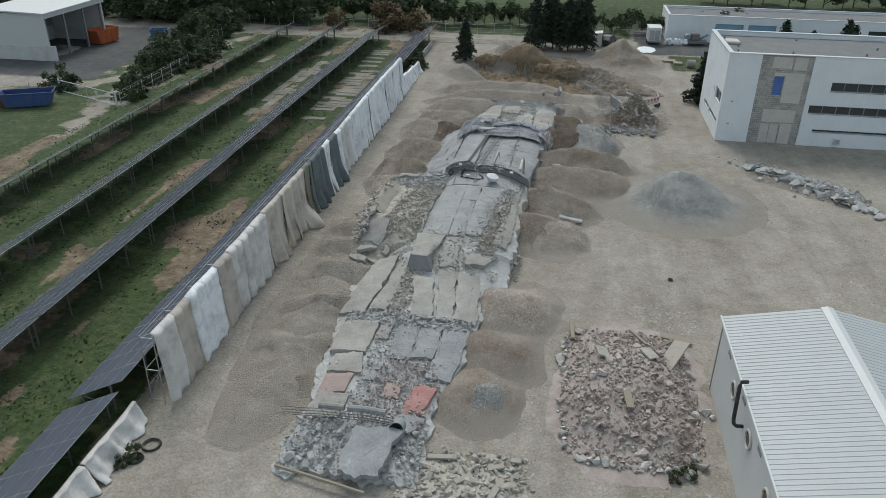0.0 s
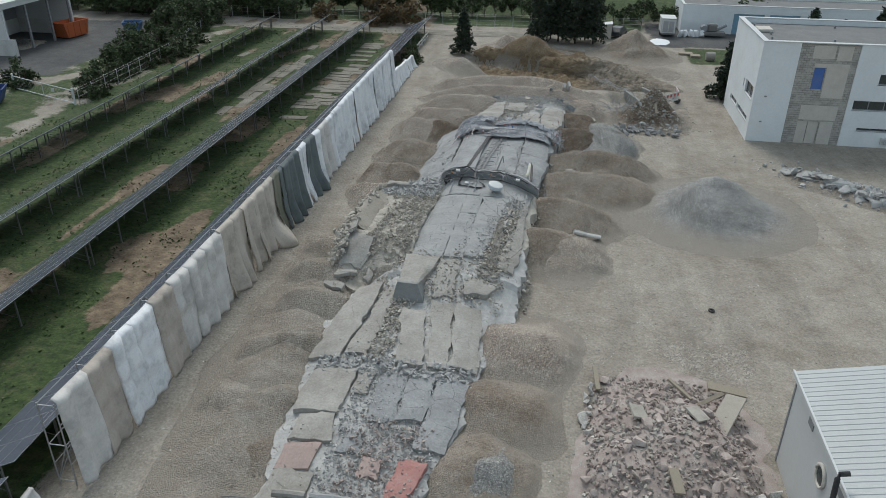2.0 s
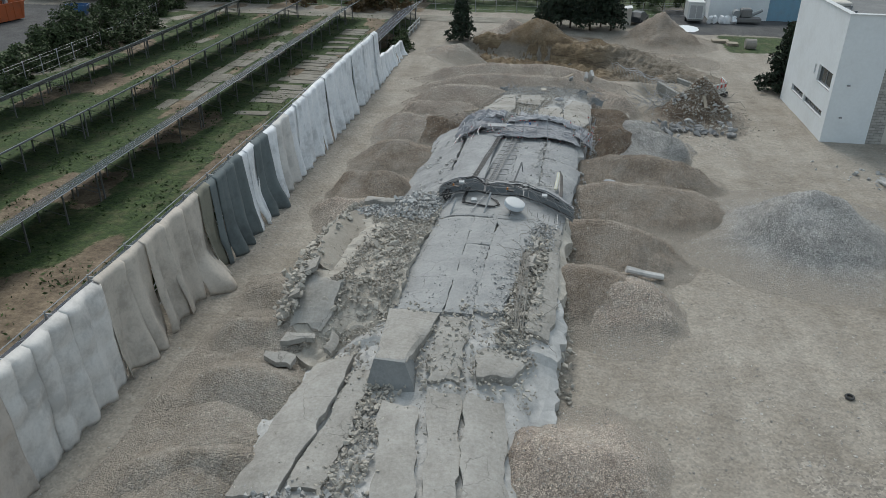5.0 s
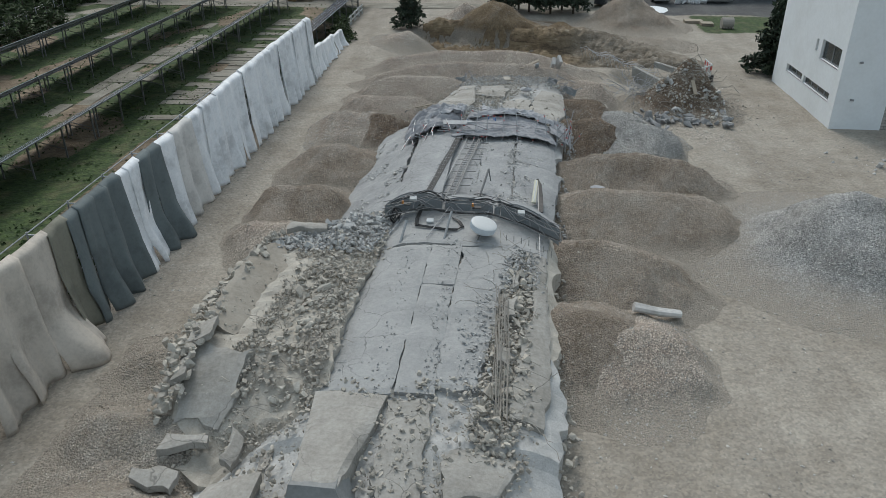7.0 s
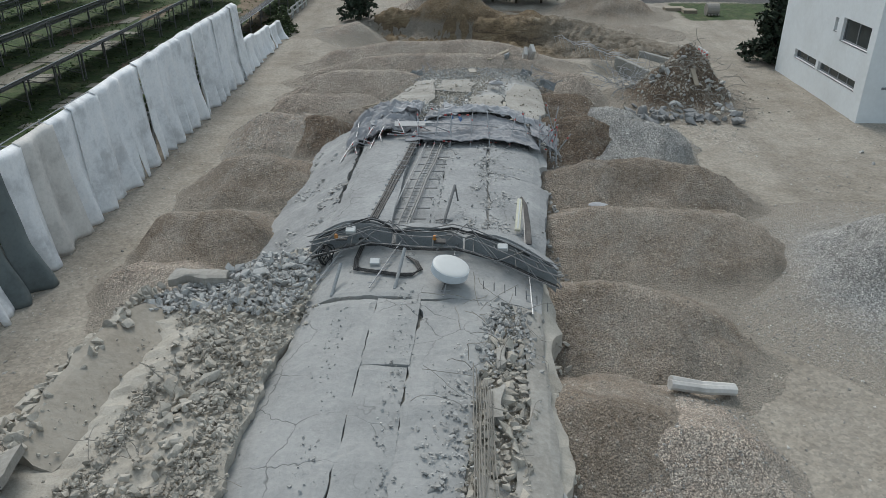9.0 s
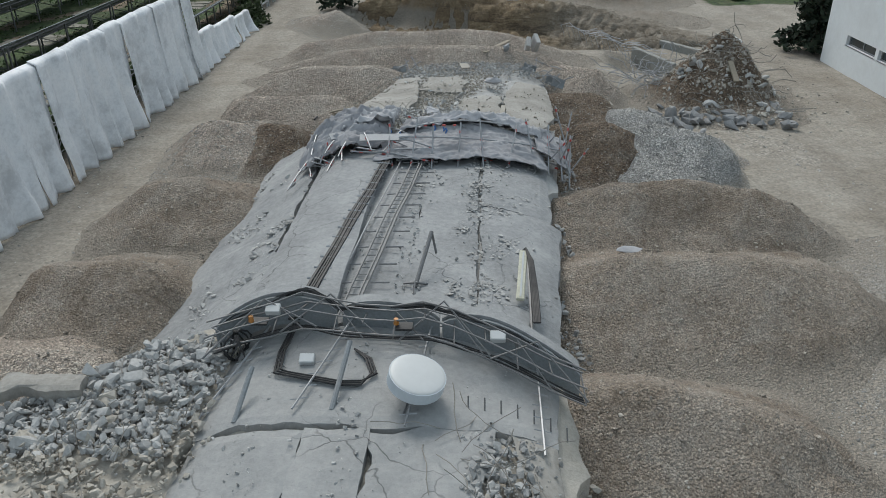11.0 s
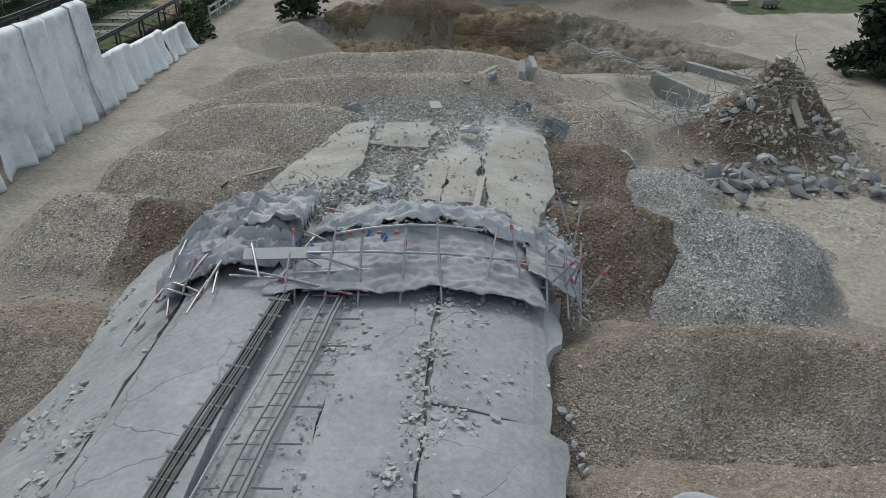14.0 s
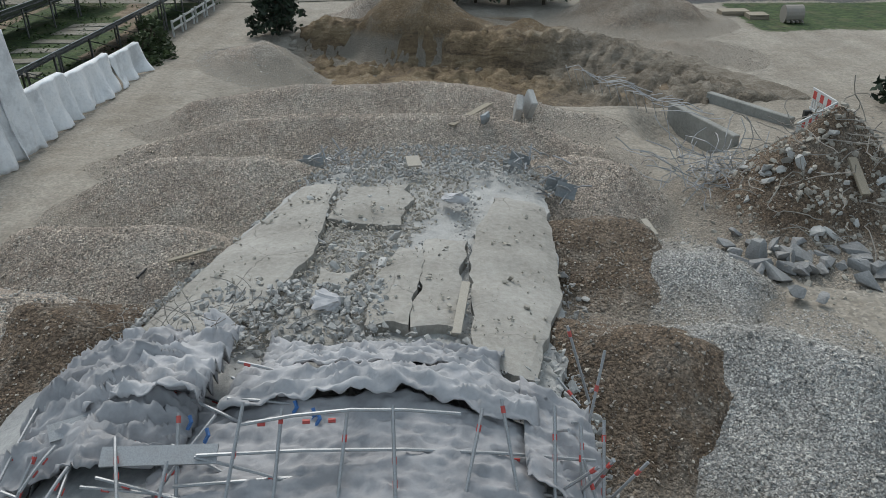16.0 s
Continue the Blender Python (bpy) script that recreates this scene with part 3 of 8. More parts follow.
def heap_z(x, y, h):
    """Height of one heap at a place; h is its tuple."""
    cx, cy, lx, ly, top, yaw, sharp, seed = h
    c, s = math.cos(radians(yaw)), math.sin(radians(yaw))
    u, v = (x - cx) * c + (y - cy) * s, -(x - cx) * s + (y - cy) * c
    u += 0.8 * nz(x, y, 0.35, seed + 3) + 0.3 * nz(x, y, 1.1, seed + 5)
    v += (0.22 * nz(x, 0, 0.3, seed + 4) + 0.05 * nz(x, y, 1.3, seed + 6)) if sharp == 1.2 else (0.45 * nz(x, y, 0.3, seed + 4) + 0.16 * nz(x, y, 1.3, seed + 6))
    a, b = abs(u) / lx, abs(v) / ly
    ridge = 1 - (math.hypot(a, b) if sharp <= 1.15 else (a ** 3.6 + b ** sharp) ** (1 / 1.2))
    if ridge < 0.25:
        ridge = 0.25 * math.exp((max(ridge, -2.0) - 0.25) / 0.25) - 0.045 / max(0.5, top)
    gully = 0.16 * (1 - abs(nz(u, v * 0.25, 0.9, seed + 21))) ** 4 * min(1, max(0, 4 * ridge * (1 - ridge))) if sharp > 1.2 else 0.0
    return top * ridge - gully + (0.3 if sharp == 1.2 else 1.0) * (0.14 * fbm(x, y, 0.6, seed) + 0.06 * nz(x, y, 2.3, seed) + (0.3 * fbm(x, y, 0.45, seed + 8) + 0.22 * fbm(x, y, 1.1, seed + 9) if cy > 96 else 0)) * min(1, max(0, ridge * 4)) * min(1.0, top)


HEAPS = []
M_DUST = loose("dusty_bank", (0.225, 0.192, 0.155), (0.295, 0.26, 0.217), (0.36, 0.325, 0.28), 0.4, 16, 0.5, 0.05)


def heap(name, label, mat, cx, cy, lx, ly, top, yaw=0, sharp=1.25, stone=0, smat=None, group="heaps beside the chimney", step=0.28):
    h = (cx, cy, lx, ly, top, yaw, sharp, len(HEAPS) * 1.7 + 2)
    HEAPS.append(h)
    r = max(lx, ly) * 1.12
    c, s = abs(math.cos(radians(yaw))), abs(math.sin(radians(yaw)))
    rx, ry = (lx * c + ly * s) * 1.3 + 0.6, (lx * s + ly * c) * 1.45 + 0.6
    nx, ny = int(2 * rx / step) + 1, int(2 * ry / step) + 1
    verts, keep = [], []
    for j in range(ny):
        for i in range(nx):
            x, y = cx - rx + i * step, cy - ry + j * step
            z = heap_z(x, y, h)
            verts.append((x - cx, y - cy, z + ground_z(x, y)))
            keep.append(z > -0.012)
    faces = [(j * nx + i, j * nx + i + 1, j * nx + nx + i + 1, j * nx + nx + i) for j in range(ny - 1) for i in range(nx - 1)
             if keep[j * nx + i] or keep[j * nx + i + 1] or keep[j * nx + nx + i] or keep[j * nx + nx + i + 1]]
    used = sorted({i for f in faces for i in f})
    idx = {o: k for k, o in enumerate(used)}
    ob = part(name, ([verts[i] for i in used], [], [tuple(idx[i] for i in f) for f in faces]), mat, smooth=True)
    ob.location = (cx, cy, 0)
    tagged(ob, label, "heap", group)
    if stone:
        rnd = random.Random(len(HEAPS))
        spots = []
        while len(spots) < stone * (3.4 if 63 < cy < 94 else 2.4):
            x, y = cx + rnd.uniform(-rx, rx), cy + rnd.uniform(-ry, ry)
            z = heap_z(x, y, h)
            if z > 0.0:
                # stones roll down to the foot
                if rnd.random() < 0.35 + 0.65 * (1 - min(1, z / top)):
                    spots.append((x - cx, y - cy, z + ground_z(x, y)))
        p = part("gravel_cover", stones(spots, 0.016, 0.06, len(HEAPS), 0.75, 2.4), smat or M_STONE_BROWN, ob)
        p["kind"] = "stuff"
    return ob


E_, G_, X_, B_ = "heap of dry brown earth with small stones", "heap of loose grey gravel", "long ridge of mixed gravel", "heap of damp dark brown earth"
# beside the chimney, camera's right on the way in
heap("gravel_mound", G_, M_GRAVEL, -1.6, 29.0, 1.7, 2.3, 1.0, 10, 1.4, 900, M_STONE)
heap("earth_mound", E_, M_EARTH, -2.2, 29.2, 2.4, 3.0, 0.85, 15, 1.4, 400)
heap("earth_mound", E_, M_EARTH, -1.4, 33.4, 2.9, 2.7, 0.9, 0, 1.4, 400)
heap("gravel_mound", G_, M_GRAVEL_MIX, -0.7, 38.2, 2.7, 3.2, 1.25, 0, 1.4, 700, M_STONE)
heap("gravel_mound", G_, M_GRAVEL_MIX, 1.4, 49.2, 2.6, 3.3, 1.35, 0, 1.4, 900, M_STONE)
heap("earth_mound", E_, M_EARTH, -0.2, 49.6, 2.4, 3.2, 1.6, 0, 1.5, 500)
heap("earth_mound", E_, M_EARTH, 1.0, 54.6, 3.9, 3.0, 1.7, -8, 1.4, 900)
heap("earth_mound", E_, M_EARTH, 2.7, 60.0, 5.6, 3.5, 1.75, 0, 1.3, 1500)
heap("earth_mound", E_, M_EARTH, 3.0, 64.6, 5.4, 3.1, 1.75, 0, 1.3, 1600)
heap("earth_mound", B_, M_BROWN, 1.3, 70.0, 2.4, 3.3, 1.95, 0, 1.4, 1500)
heap("gravel_mound", G_, M_GRAVEL, 4.2, 69.8, 3.1, 3.4, 1.75, -18, 1.3, 3500, M_STONE)
heap("earth_mound", E_, M_BROWN, 1.9, 75.6, 2.3, 3.2, 1.35, 10, 1.3, 1500)
heap("gravel_mound", G_, M_GRAVEL, 3.9, 74.8, 2.4, 2.8, 0.9, -20, 1.3, 1500, M_STONE)
heap("gravel_ridge", X_, M_GRAVEL_MIX, 1.9, 79.6, 3.2, 3.0, 1.5, -8, 1.3, 1400)
# beyond its end
heap("gravel_ridge", X_, M_GRAVEL_MIX, -5.2, 87.0, 9.0, 2.6, 1.85, 0, 1.2, 2800)
heap("gravel_ridge", X_, M_GRAVEL_MIX, -5.0, 83.3, 9.0, 2.5, 1.8, 0, 1.2, 3000)
heap("gravel_ridge", X_, M_GRAVEL_MIX, -9.0, 79.4, 5.2, 2.6, 1.75, 0, 1.2, 2400)
heap("gravel_ridge", X_, M_GRAVEL_MIX, -10.6, 75.2, 3.8, 2.8, 1.55, 0, 1.2, 2200)
# the other side
heap("gravel_mound", G_, M_GRAVEL_MIX, -12.4, 71.8, 2.6, 3.0, 1.45, 0, 1.3, 1700, M_STONE)
heap("earth_mound", B_, M_BROWN, -10.2, 71.6, 1.8, 3.0, 1.4, 0, 1.4, 900)
heap("earth_mound", E_, M_EARTH, -12.2, 65.6, 2.9, 3.3, 1.5, 0, 1.3, 900)
heap("earth_mound", E_, M_EARTH, -12.6, 60.2, 2.6, 3.2, 1.5, 0, 1.3, 700)
heap("earth_mound", E_, M_GRAVEL_MIX, -12.8, 56.8, 2.4, 2.5, 1.0, 0, 1.3, 900)
heap("earth_bank", "long low bank of dry dusty earth and stones", M_DUST, -13.1, 36.5, 13.0, 2.9, 0.75, 90, 1.6, 2600)
for y, top in ((47.6, 0.9), (44.0, 1.25), (40.4, 1.3), (36.4, 1.0), (32.0, 0.75)):
    heap("earth_mound", "low heap of dry dusty earth", M_DUST, -13.0, y, 2.9, 2.3, top, 8, 1.4, 700)
heap("earth_mound", "small patch of damp brown earth", M_BROWN, -11.6, 28.9, 1.3, 1.6, 0.35, 0, 1.6, 100)
# out on the yard
heap("gravel_mound", "broad cone of grey crushed gravel on the yard", M_GRAVEL, 11.6, 57.8, 5.0, 4.7, 3.0, 0, 1.05, 3500, M_STONE, "yard heaps")
heap("sand_mound", "heap of ochre sand and soil", M_SAND, -4.4, 104.2, 5.2, 3.6, 3.0, 5, 1.1, 600, None, "spoil heaps", 0.4)
heap("sand_mound", "heap of ochre sand and soil", M_SAND, 2.0, 102.6, 3.4, 2.0, 1.3, 0, 1.1, 400, None, "spoil heaps", 0.4)
heap("sand_mound", "tall cone of pale brown soil", M_EARTH, 9.2, 107.6, 4.4, 4.2, 3.6, 0, 1.0, 600, None, "spoil heaps", 0.4)
heap("sand_mound", "flat spread of tracked soil beside the dirt road", M_EARTH, 10.2, 99.5, 3.4, 5.0, 0.3, 20, 1.6, 400, None, "spoil heaps", 0.4)
heap("rubble_mound", "heap of broken brick and concrete", M_GRAVEL_MIX, -12.0, 98.6, 3.2, 3.0, 1.5, 20, 1.1, 1500, M_STONE, "spoil heaps", 0.4)
heap("rubble_mound", "heap of broken brick and concrete", M_GRAVEL_MIX, -7.6, 108.5, 3.0, 2.6, 2.0, 0, 1.1, 1500, M_BRICKY, "spoil heaps", 0.4)


# ---- the cut face round the pit ----
def cut_material():
    """Freshly dug soil: ochre and dark bands, roots and pale scrapes."""
    m, nt, b, pos = material("cut_soil", 0.97)
    mp = nt.nodes.new("ShaderNodeMapping")
    mp.inputs["Scale"].default_value = (0.45, 0.45, 2.4)
    nt.links.new(pos, mp.inputs[0])
    band, grit, broad = tex(nt, "Noise", 1.0, mp.outputs[0], 6, 0.7, 0.8), tex(nt, "Noise", 7, pos, 5, 0.7), tex(nt, "Noise", 0.28, pos, 4, 0.6)
    f = mathn(nt, "ADD", mathn(nt, "MULTIPLY", band.outputs[0], 0.65), mathn(nt, "MULTIPLY", grit.outputs[0], 0.35))
    ochre = ramp(nt, f, [(0.38, (0.075, 0.055, 0.036)), (0.47, (0.15, 0.108, 0.066)), (0.56, (0.23, 0.172, 0.104)), (0.66, (0.3, 0.25, 0.18))])
    grey = ramp(nt, f, [(0.38, (0.11, 0.092, 0.07)), (0.5, (0.19, 0.162, 0.126)), (0.64, (0.3, 0.268, 0.222))])
    sx = nt.nodes.new("ShaderNodeSeparateXYZ")
    nt.links.new(pos, sx.inputs[0])
    side = mathn(nt, "ADD", mathn(nt, "MULTIPLY", sx.outputs[0], 0.09), broad.outputs[0])
    nt.links.new(mixc(nt, ramp(nt, side, [(0.55, (0, 0, 0)), (0.95, (1, 1, 1))]), ochre, grey), b.inputs["Base Color"])
    bump(nt, b, f, 1.0, 0.25)
    return m


def cut_bank():
    step, verts, mask = 0.2, [], []
    nx, ny = int(25 / step), int(17 / step)
    for j in range(ny + 1):
        for i in range(nx + 1):
            x, y = -11.5 + i * step, 89.5 + j * step
            side = 4.4 + (103 - y) * 0.436 + 0.9 * nz(x, y, 0.35, 8)
            far = 100.4 - 0.3 * x + 1.1 * nz(x, y, 0.3, 12)
            d = max(y - far, x - side)
            lip = smooth(-0.9, 0.5, d) * smooth(5.5, 2.0, d)
            ridged = (1 - abs(fbm(x, y, 1.2, 51))) ** 2
            z = ground_z(x, y) + 0.14 + lip * (0.45 + 0.35 * fbm(x, y, 0.35, 53)) * smooth(9, 4, x) + 0.75 * (ridged - 0.5) * smooth(-4.5, -2.5, d) * smooth(2.5, 0.5, d) + 0.05 * nz(x, y, 3, 5)
            edge = min(smooth(-6.5, -5.5, d), smooth(4.6, 3.4, d), smooth(-11.5, -9.5, x), smooth(89.5, 90.8, y))
            verts.append((x, y, z - 0.5 * (1 - edge)))
            mask.append(edge > 0.02)
    w = nx + 1
    quads = [(j * w + i, j * w + i + 1, j * w + w + i + 1, j * w + w + i) for j in range(ny) for i in range(nx)]
    quads = [q for q in quads if any(mask[k] for k in q)]
    used = sorted({k for q in quads for k in q})
    idx = {o: k for k, o in enumerate(used)}
    ob = part("cut_bank", ([verts[k] for k in used], [], [tuple(idx[k] for k in q) for q in quads]), cut_material(), smooth=True)
    tagged(ob, "freshly cut bank of ochre and brown soil round the pit", "soil bank", kind="structure")


cut_bank()


# ---- the fallen chimney ----
ROWS_Y = [(20, -10.6, -3.8, 0.3), (23, -10.8, -4.2, 0.6), (26, -10.5, -4.3, 0.75), (34, -11.1, -2.9, 0.95), (40, -11.4, -2.2, 1.15), (43, -9.4, -1.6, 1.7), (47, -8.7, -1.3, 2.0),
          (52, -8.4, -1.2, 2.2), (57, -8.2, -0.9, 2.35), (63, -8.0, -0.5, 2.2), (68, -8.2, 0.3, 2.1), (72, -8.4, 0.7, 1.8), (79, -6.5, 0.8, 1.5), (82, -6.3, 0.9, 1.1)]


def along(y, k):
    for a, b in zip(ROWS_Y, ROWS_Y[1:]):
        if y <= b[0]:
            t = max(0.0, (y - a[0]) / (b[0] - a[0]))
            return a[k] + (b[k] - a[k]) * t
    return ROWS_Y[-1][k]


def crown(x, y):
    """The lying shell's height over the ground at a place."""
    lo, hi, h = along(y, 1), along(y, 2), along(y, 3)
    s = (2 * x - lo - hi) / (hi - lo)
    return h * (1 - (0.3 * min(1.6, abs(s)) ** 4 if y > 43 else 0.42 * min(2.0, abs(s)) ** 2.5)) + 0.05 * fbm(x, y, 0.35, 31)


def lerp(p, t):
    if isinstance(p, (int, float)):
        return p
    i = min(int(t * (len(p) - 1)), len(p) - 2)
    k = t * (len(p) - 1) - i
    return p[i] + (p[i + 1] - p[i]) * k


def sheet(name, mat, parent, x0, x1, y0, y1, lift=0.0, thick=0.3, jag=0.18, rough=0.02, tilt=(0, 0), label="", zf=None, step=0.3, seed=None):
    """A broken shell slab: it follows the lying shell, with ragged edges and real thickness. x0, x1: left and right edge, or their run along y."""
    sheet.count += 1
    sd = seed if seed is not None else sheet.count * 1.37
    zf = zf or crown
    wmax = max(lerp(x1, t) - lerp(x0, t) for t in (0, 0.25, 0.5, 0.75, 1))
    nu, nv = max(3, int(wmax / step) + 1), max(3, int((y1 - y0) / step) + 1)
    top = []
    xm, ym = (lerp(x0, 0.5) + lerp(x1, 0.5)) / 2, (y0 + y1) / 2
    for j in range(nv + 1):
        for i in range(nu + 1):
            t = j / nv
            a, b = lerp(x0, t), lerp(x1, t)
            x, y = a + (b - a) * i / nu, y0 + (y1 - y0) * t
            e = min(i, nu - i) == 0
            f = min(j, nv - j) == 0
            if e:
                x += jag * (fbm(x, y, 0.8, sd) + 0.5 * nz(x, y, 3.1, sd)) * 0.8
            if f:
                y += jag * (fbm(x, y, 0.8, sd + 5) + 0.5 * nz(x, y, 3.1, sd)) * 1.3
            z = zf(x, y) + lift + rough * fbm(x, y, 0.9, sd) + tilt[0] * (x - xm) + tilt[1] * (y - ym) + 0.5 * rough * nz(x, y, 3, sd)
            if e or f:
                z -= 0.03
            top.append((x, y, z))
    n = len(top)
    verts = top + [(x, y, z - thick) for x, y, z in top]
    w = nu + 1
    faces = [(j * w + i, j * w + i + 1, j * w + w + i + 1, j * w + w + i) for j in range(nv) for i in range(nu)]
    rim = [i for i in range(nu)] + [j * w + nu for j in range(nv)] + [nv * w + i for i in range(nu, 0, -1)] + [j * w for j in range(nv, 0, -1)]
    for a, b in zip(rim, rim[1:] + rim[:1]):
        faces.append((a, a + n, b + n, b))
    return part(name, (verts, [], faces), mat, parent, label)


sheet.count = 0


# ---- the sheeted scaffold along the solar field ----
def cloth_material(name, col, quilt=True):
    m, nt, b, pos = material(name, 0.9)
    n1, n2 = tex(nt, "Noise", 0.7, pos, 5, 0.7), tex(nt, "Noise", 9, pos, 4, 0.6)
    c = ramp(nt, n1.outputs[0], [(0.35, tuple(x * 0.72 for x in col)), (0.5, col), (0.7, tuple(min(0.85, x * 1.12) for x in col))])
    nt.links.new(mixc(nt, mathn(nt, "MULTIPLY", ramp(nt, n2.outputs[0], [(0.45, (0, 0, 0)), (0.8, (1, 1, 1))]), 0.35), c, tuple(x * 0.6 for x in col)), b.inputs["Base Color"])
    bump(nt, b, n2.outputs[0], 0.3, 0.02)
    return m


M_CLOTH_W = cloth_material("white_geotextile", (0.76, 0.775, 0.79))
M_CLOTH_S = cloth_material("soiled_white_geotextile", (0.6, 0.58, 0.55))
M_CLOTH_P = cloth_material("tan_geotextile", (0.46, 0.41, 0.36))
M_CLOTH_B = cloth_material("beige_geotextile", (0.5, 0.45, 0.39))
M_CLOTH_G = cloth_material("dark_green_grey_geotextile", (0.125, 0.148, 0.15))
M_CLOTH_O = cloth_material("olive_geotextile", (0.2, 0.195, 0.155))
FX = -18.0
FTOP = 4.3


def cloth(y0, y1, mat, label, seed, foot=0.0, drape=0.35, quilt=0.0, top=FTOP, bottom=0.03):
    """One width of cloth hung over the scaffold's top rail; folds run down, quilted ones bulge between ties."""
    nu, nv = max(8, int((y1 - y0) / 0.11)), 26
    verts = []
    for j in range(nv + 1):
        t = j / nv
        for i in range(nu + 1):
            s = i / nu
            y = y0 + (y1 - y0) * s + 0.18 * nz(seed, t * 3, 1, seed) * t
            fold = 0.15 * math.sin(y * 4.3 + seed + 2.2 * nz(y, t * 0.6, 0.8, seed)) + 0.13 * fbm(y + 0.25 * t, t * 0.7, 1.3, seed + 2) - 0.16 * (1 - abs(nz(y + 0.2 * t, t * 0.4, 1.6, seed + 9))) ** 5
            bulge = quilt * abs(math.sin(math.pi * 2 * s)) ** 0.5 * (0.25 + 0.75 * abs(math.sin(math.pi * 4 * t + 0.8 * nz(y, seed, 0.6))) ** 0.5) * (0.7 + 0.6 * nz(4 * t, s * 2, 1.3, seed))
            x = 0.06 + (drape * t ** 1.3 + foot * smooth(0.6, 1.0, t) * (0.5 + 0.5 * math.sin(math.pi * s))) + fold * (0.2 + t * 0.9) * (0.6 if quilt else 1.15) + bulge * (1 - 0.5 * t)
            z = top - (top - bottom) * t + 0.10 * nz(y, 0, 0.5, seed) * (1 - t) + 0.07 * nz(y, 5, 1.1, seed) * t
            if j == 0:
                x, z = -0.2, z - 0.03
            verts.append((x, y - y0, max(0.02, z)))
    w = nu + 1
    faces = [(j * w + i, j * w + i + 1, j * w + w + i + 1, j * w + w + i) for j in range(nv) for i in range(nu)]
    ob = part("cloth_sheet", (verts, [], faces), mat, smooth=True)
    ob.location = (FX, y0, 0)
    so = ob.modifiers.new("thickness", "SOLIDIFY")
    so.thickness, so.offset = 0.015, 0
    return tagged(ob, label, "protective sheet", "sheets hung on the scaffold")


rnd = random.Random(8)
y = 26.0
while y < 39.4:
    w = rnd.uniform(1.7, 2.3)
    cloth(y, y + w + 0.1, rnd.choice([M_CLOTH_S, M_CLOTH_W, M_CLOTH_W, M_CLOTH_S, M_CLOTH_W, M_CLOTH_P]), "quilted soiled white geotextile sheet hung on the scaffold", y, 0.0, 0.4, 0.26)
    y += w
while y < 48.0:
    w = rnd.uniform(1.5, 2.1)
    cloth(y, y + w + 0.15, M_CLOTH_B, "beige geotextile sheet hanging in folds on the scaffold", y, 1.2 if 45.6 < y < 48.2 else 0.15, 0.5)
    y += w
while y < 57.2:
    w = rnd.uniform(0.75, 1.2)
    white = rnd.random() < 0.3
    cloth(y, y + w + 0.12, M_CLOTH_W if white else (M_CLOTH_O if y < 50 else M_CLOTH_G), ("white" if white else "dark green-grey") + " geotextile sheet hanging in folds on the scaffold", y, rnd.uniform(0.1, 0.55), 0.45)
    y += w
while y < 84.5:
    w = rnd.uniform(1.5, 2.2)
    cloth(y, min(84.9, y + w + 0.12), M_CLOTH_S if 58.8 < y < 61 else M_CLOTH_W, "white geotextile sheet hanging in long folds", y, 0.1, 0.4, 0.0, FTOP + 0.25 * smooth(60, 66, y))
    y += w
low = [(85.2, 88.3, 2.0), (88.4, 92.5, 1.8), (92.6, 96.0, 1.5)]
for a, b, h in low:
    cloth(a, b, M_CLOTH_W, "low white sheet along the edge of the solar field", a, 0.1, 0.3, 0.0, h)
for a, b in ((12.0, 16.0), (16.1, 20.0), (20.1, 24.6)):
    o = cloth(a, b, M_CLOTH_S, "soiled white sheet sagging below the solar panels", a, 0.15, 0.6, 0.0, 1.15)
    o.location.x = -18.75


def scaffold():
    ob = thing("scaffold", "galvanised tube scaffold carrying the hung sheets", "scaffold", (FX - 0.8, 26, 0))
    ys = np.arange(25.95, 85.2, 2.57)
    for y in ys:
        for x in (-0.05, -0.78):
            part("standard", tube([(x + 0.8, y - 26, 0), (x + 0.8, y - 26, 4.15)], 0.03), M_GALV, ob)
        for z in (0.25, 2.1, 4.05):
            part("transom", tube([(0.02, y - 26, z), (0.75, y - 26, z)], 0.025), M_GALV, ob)
        part("brace", tube([(0.02, y - 26, 0.25), (0.75, y - 26, 2.1)], 0.02), M_GALV, ob)
    for a, b in zip(ys, ys[1:]):
        for x in (0.02, 0.75):
            for z in (1.1, 2.1, 3.1, 4.1):
                part("ledger", tube([(x, a - 26, z), (x, b - 26, z)], 0.022, 5), M_GALV, ob)
        part("brace", tube([(0.02, a - 26, 0.2), (0.02, b - 26, 2.1)], 0.02, 5), M_GALV, ob)
    return ob


scaffold()


# ---- the solar field ----
def solar_material():
    m, nt, b, pos = material("solar_glass", 0.16)
    tc = nt.nodes.new("ShaderNodeTexCoord")
    sx = nt.nodes.new("ShaderNodeSeparateXYZ")
    nt.links.new(tc.outputs["Object"], sx.inputs[0])
    line = None
    for i, per in ((0, 0.158), (1, 0.158)):
        fr = mathn(nt, "FRACT", mathn(nt, "DIVIDE", sx.outputs[i], per))
        l = mathn(nt, "LESS_THAN", fr, 0.035)
        line = l if line is None else mathn(nt, "MAXIMUM", line, l)
    n = tex(nt, "Noise", 0.5, pos, 4)
    c = mixc(nt, n.outputs[0], (0.075, 0.09, 0.125), (0.14, 0.155, 0.185))
    nt.links.new(mixc(nt, mathn(nt, "MULTIPLY", line, 0.5), c, (0.24, 0.25, 0.27)), b.inputs["Base Color"])
    return m


M_SOLAR = solar_material()
M_ALU = paint("aluminium_frame", (0.45, 0.46, 0.47), 0.4, 0.7, 0.05, 3)


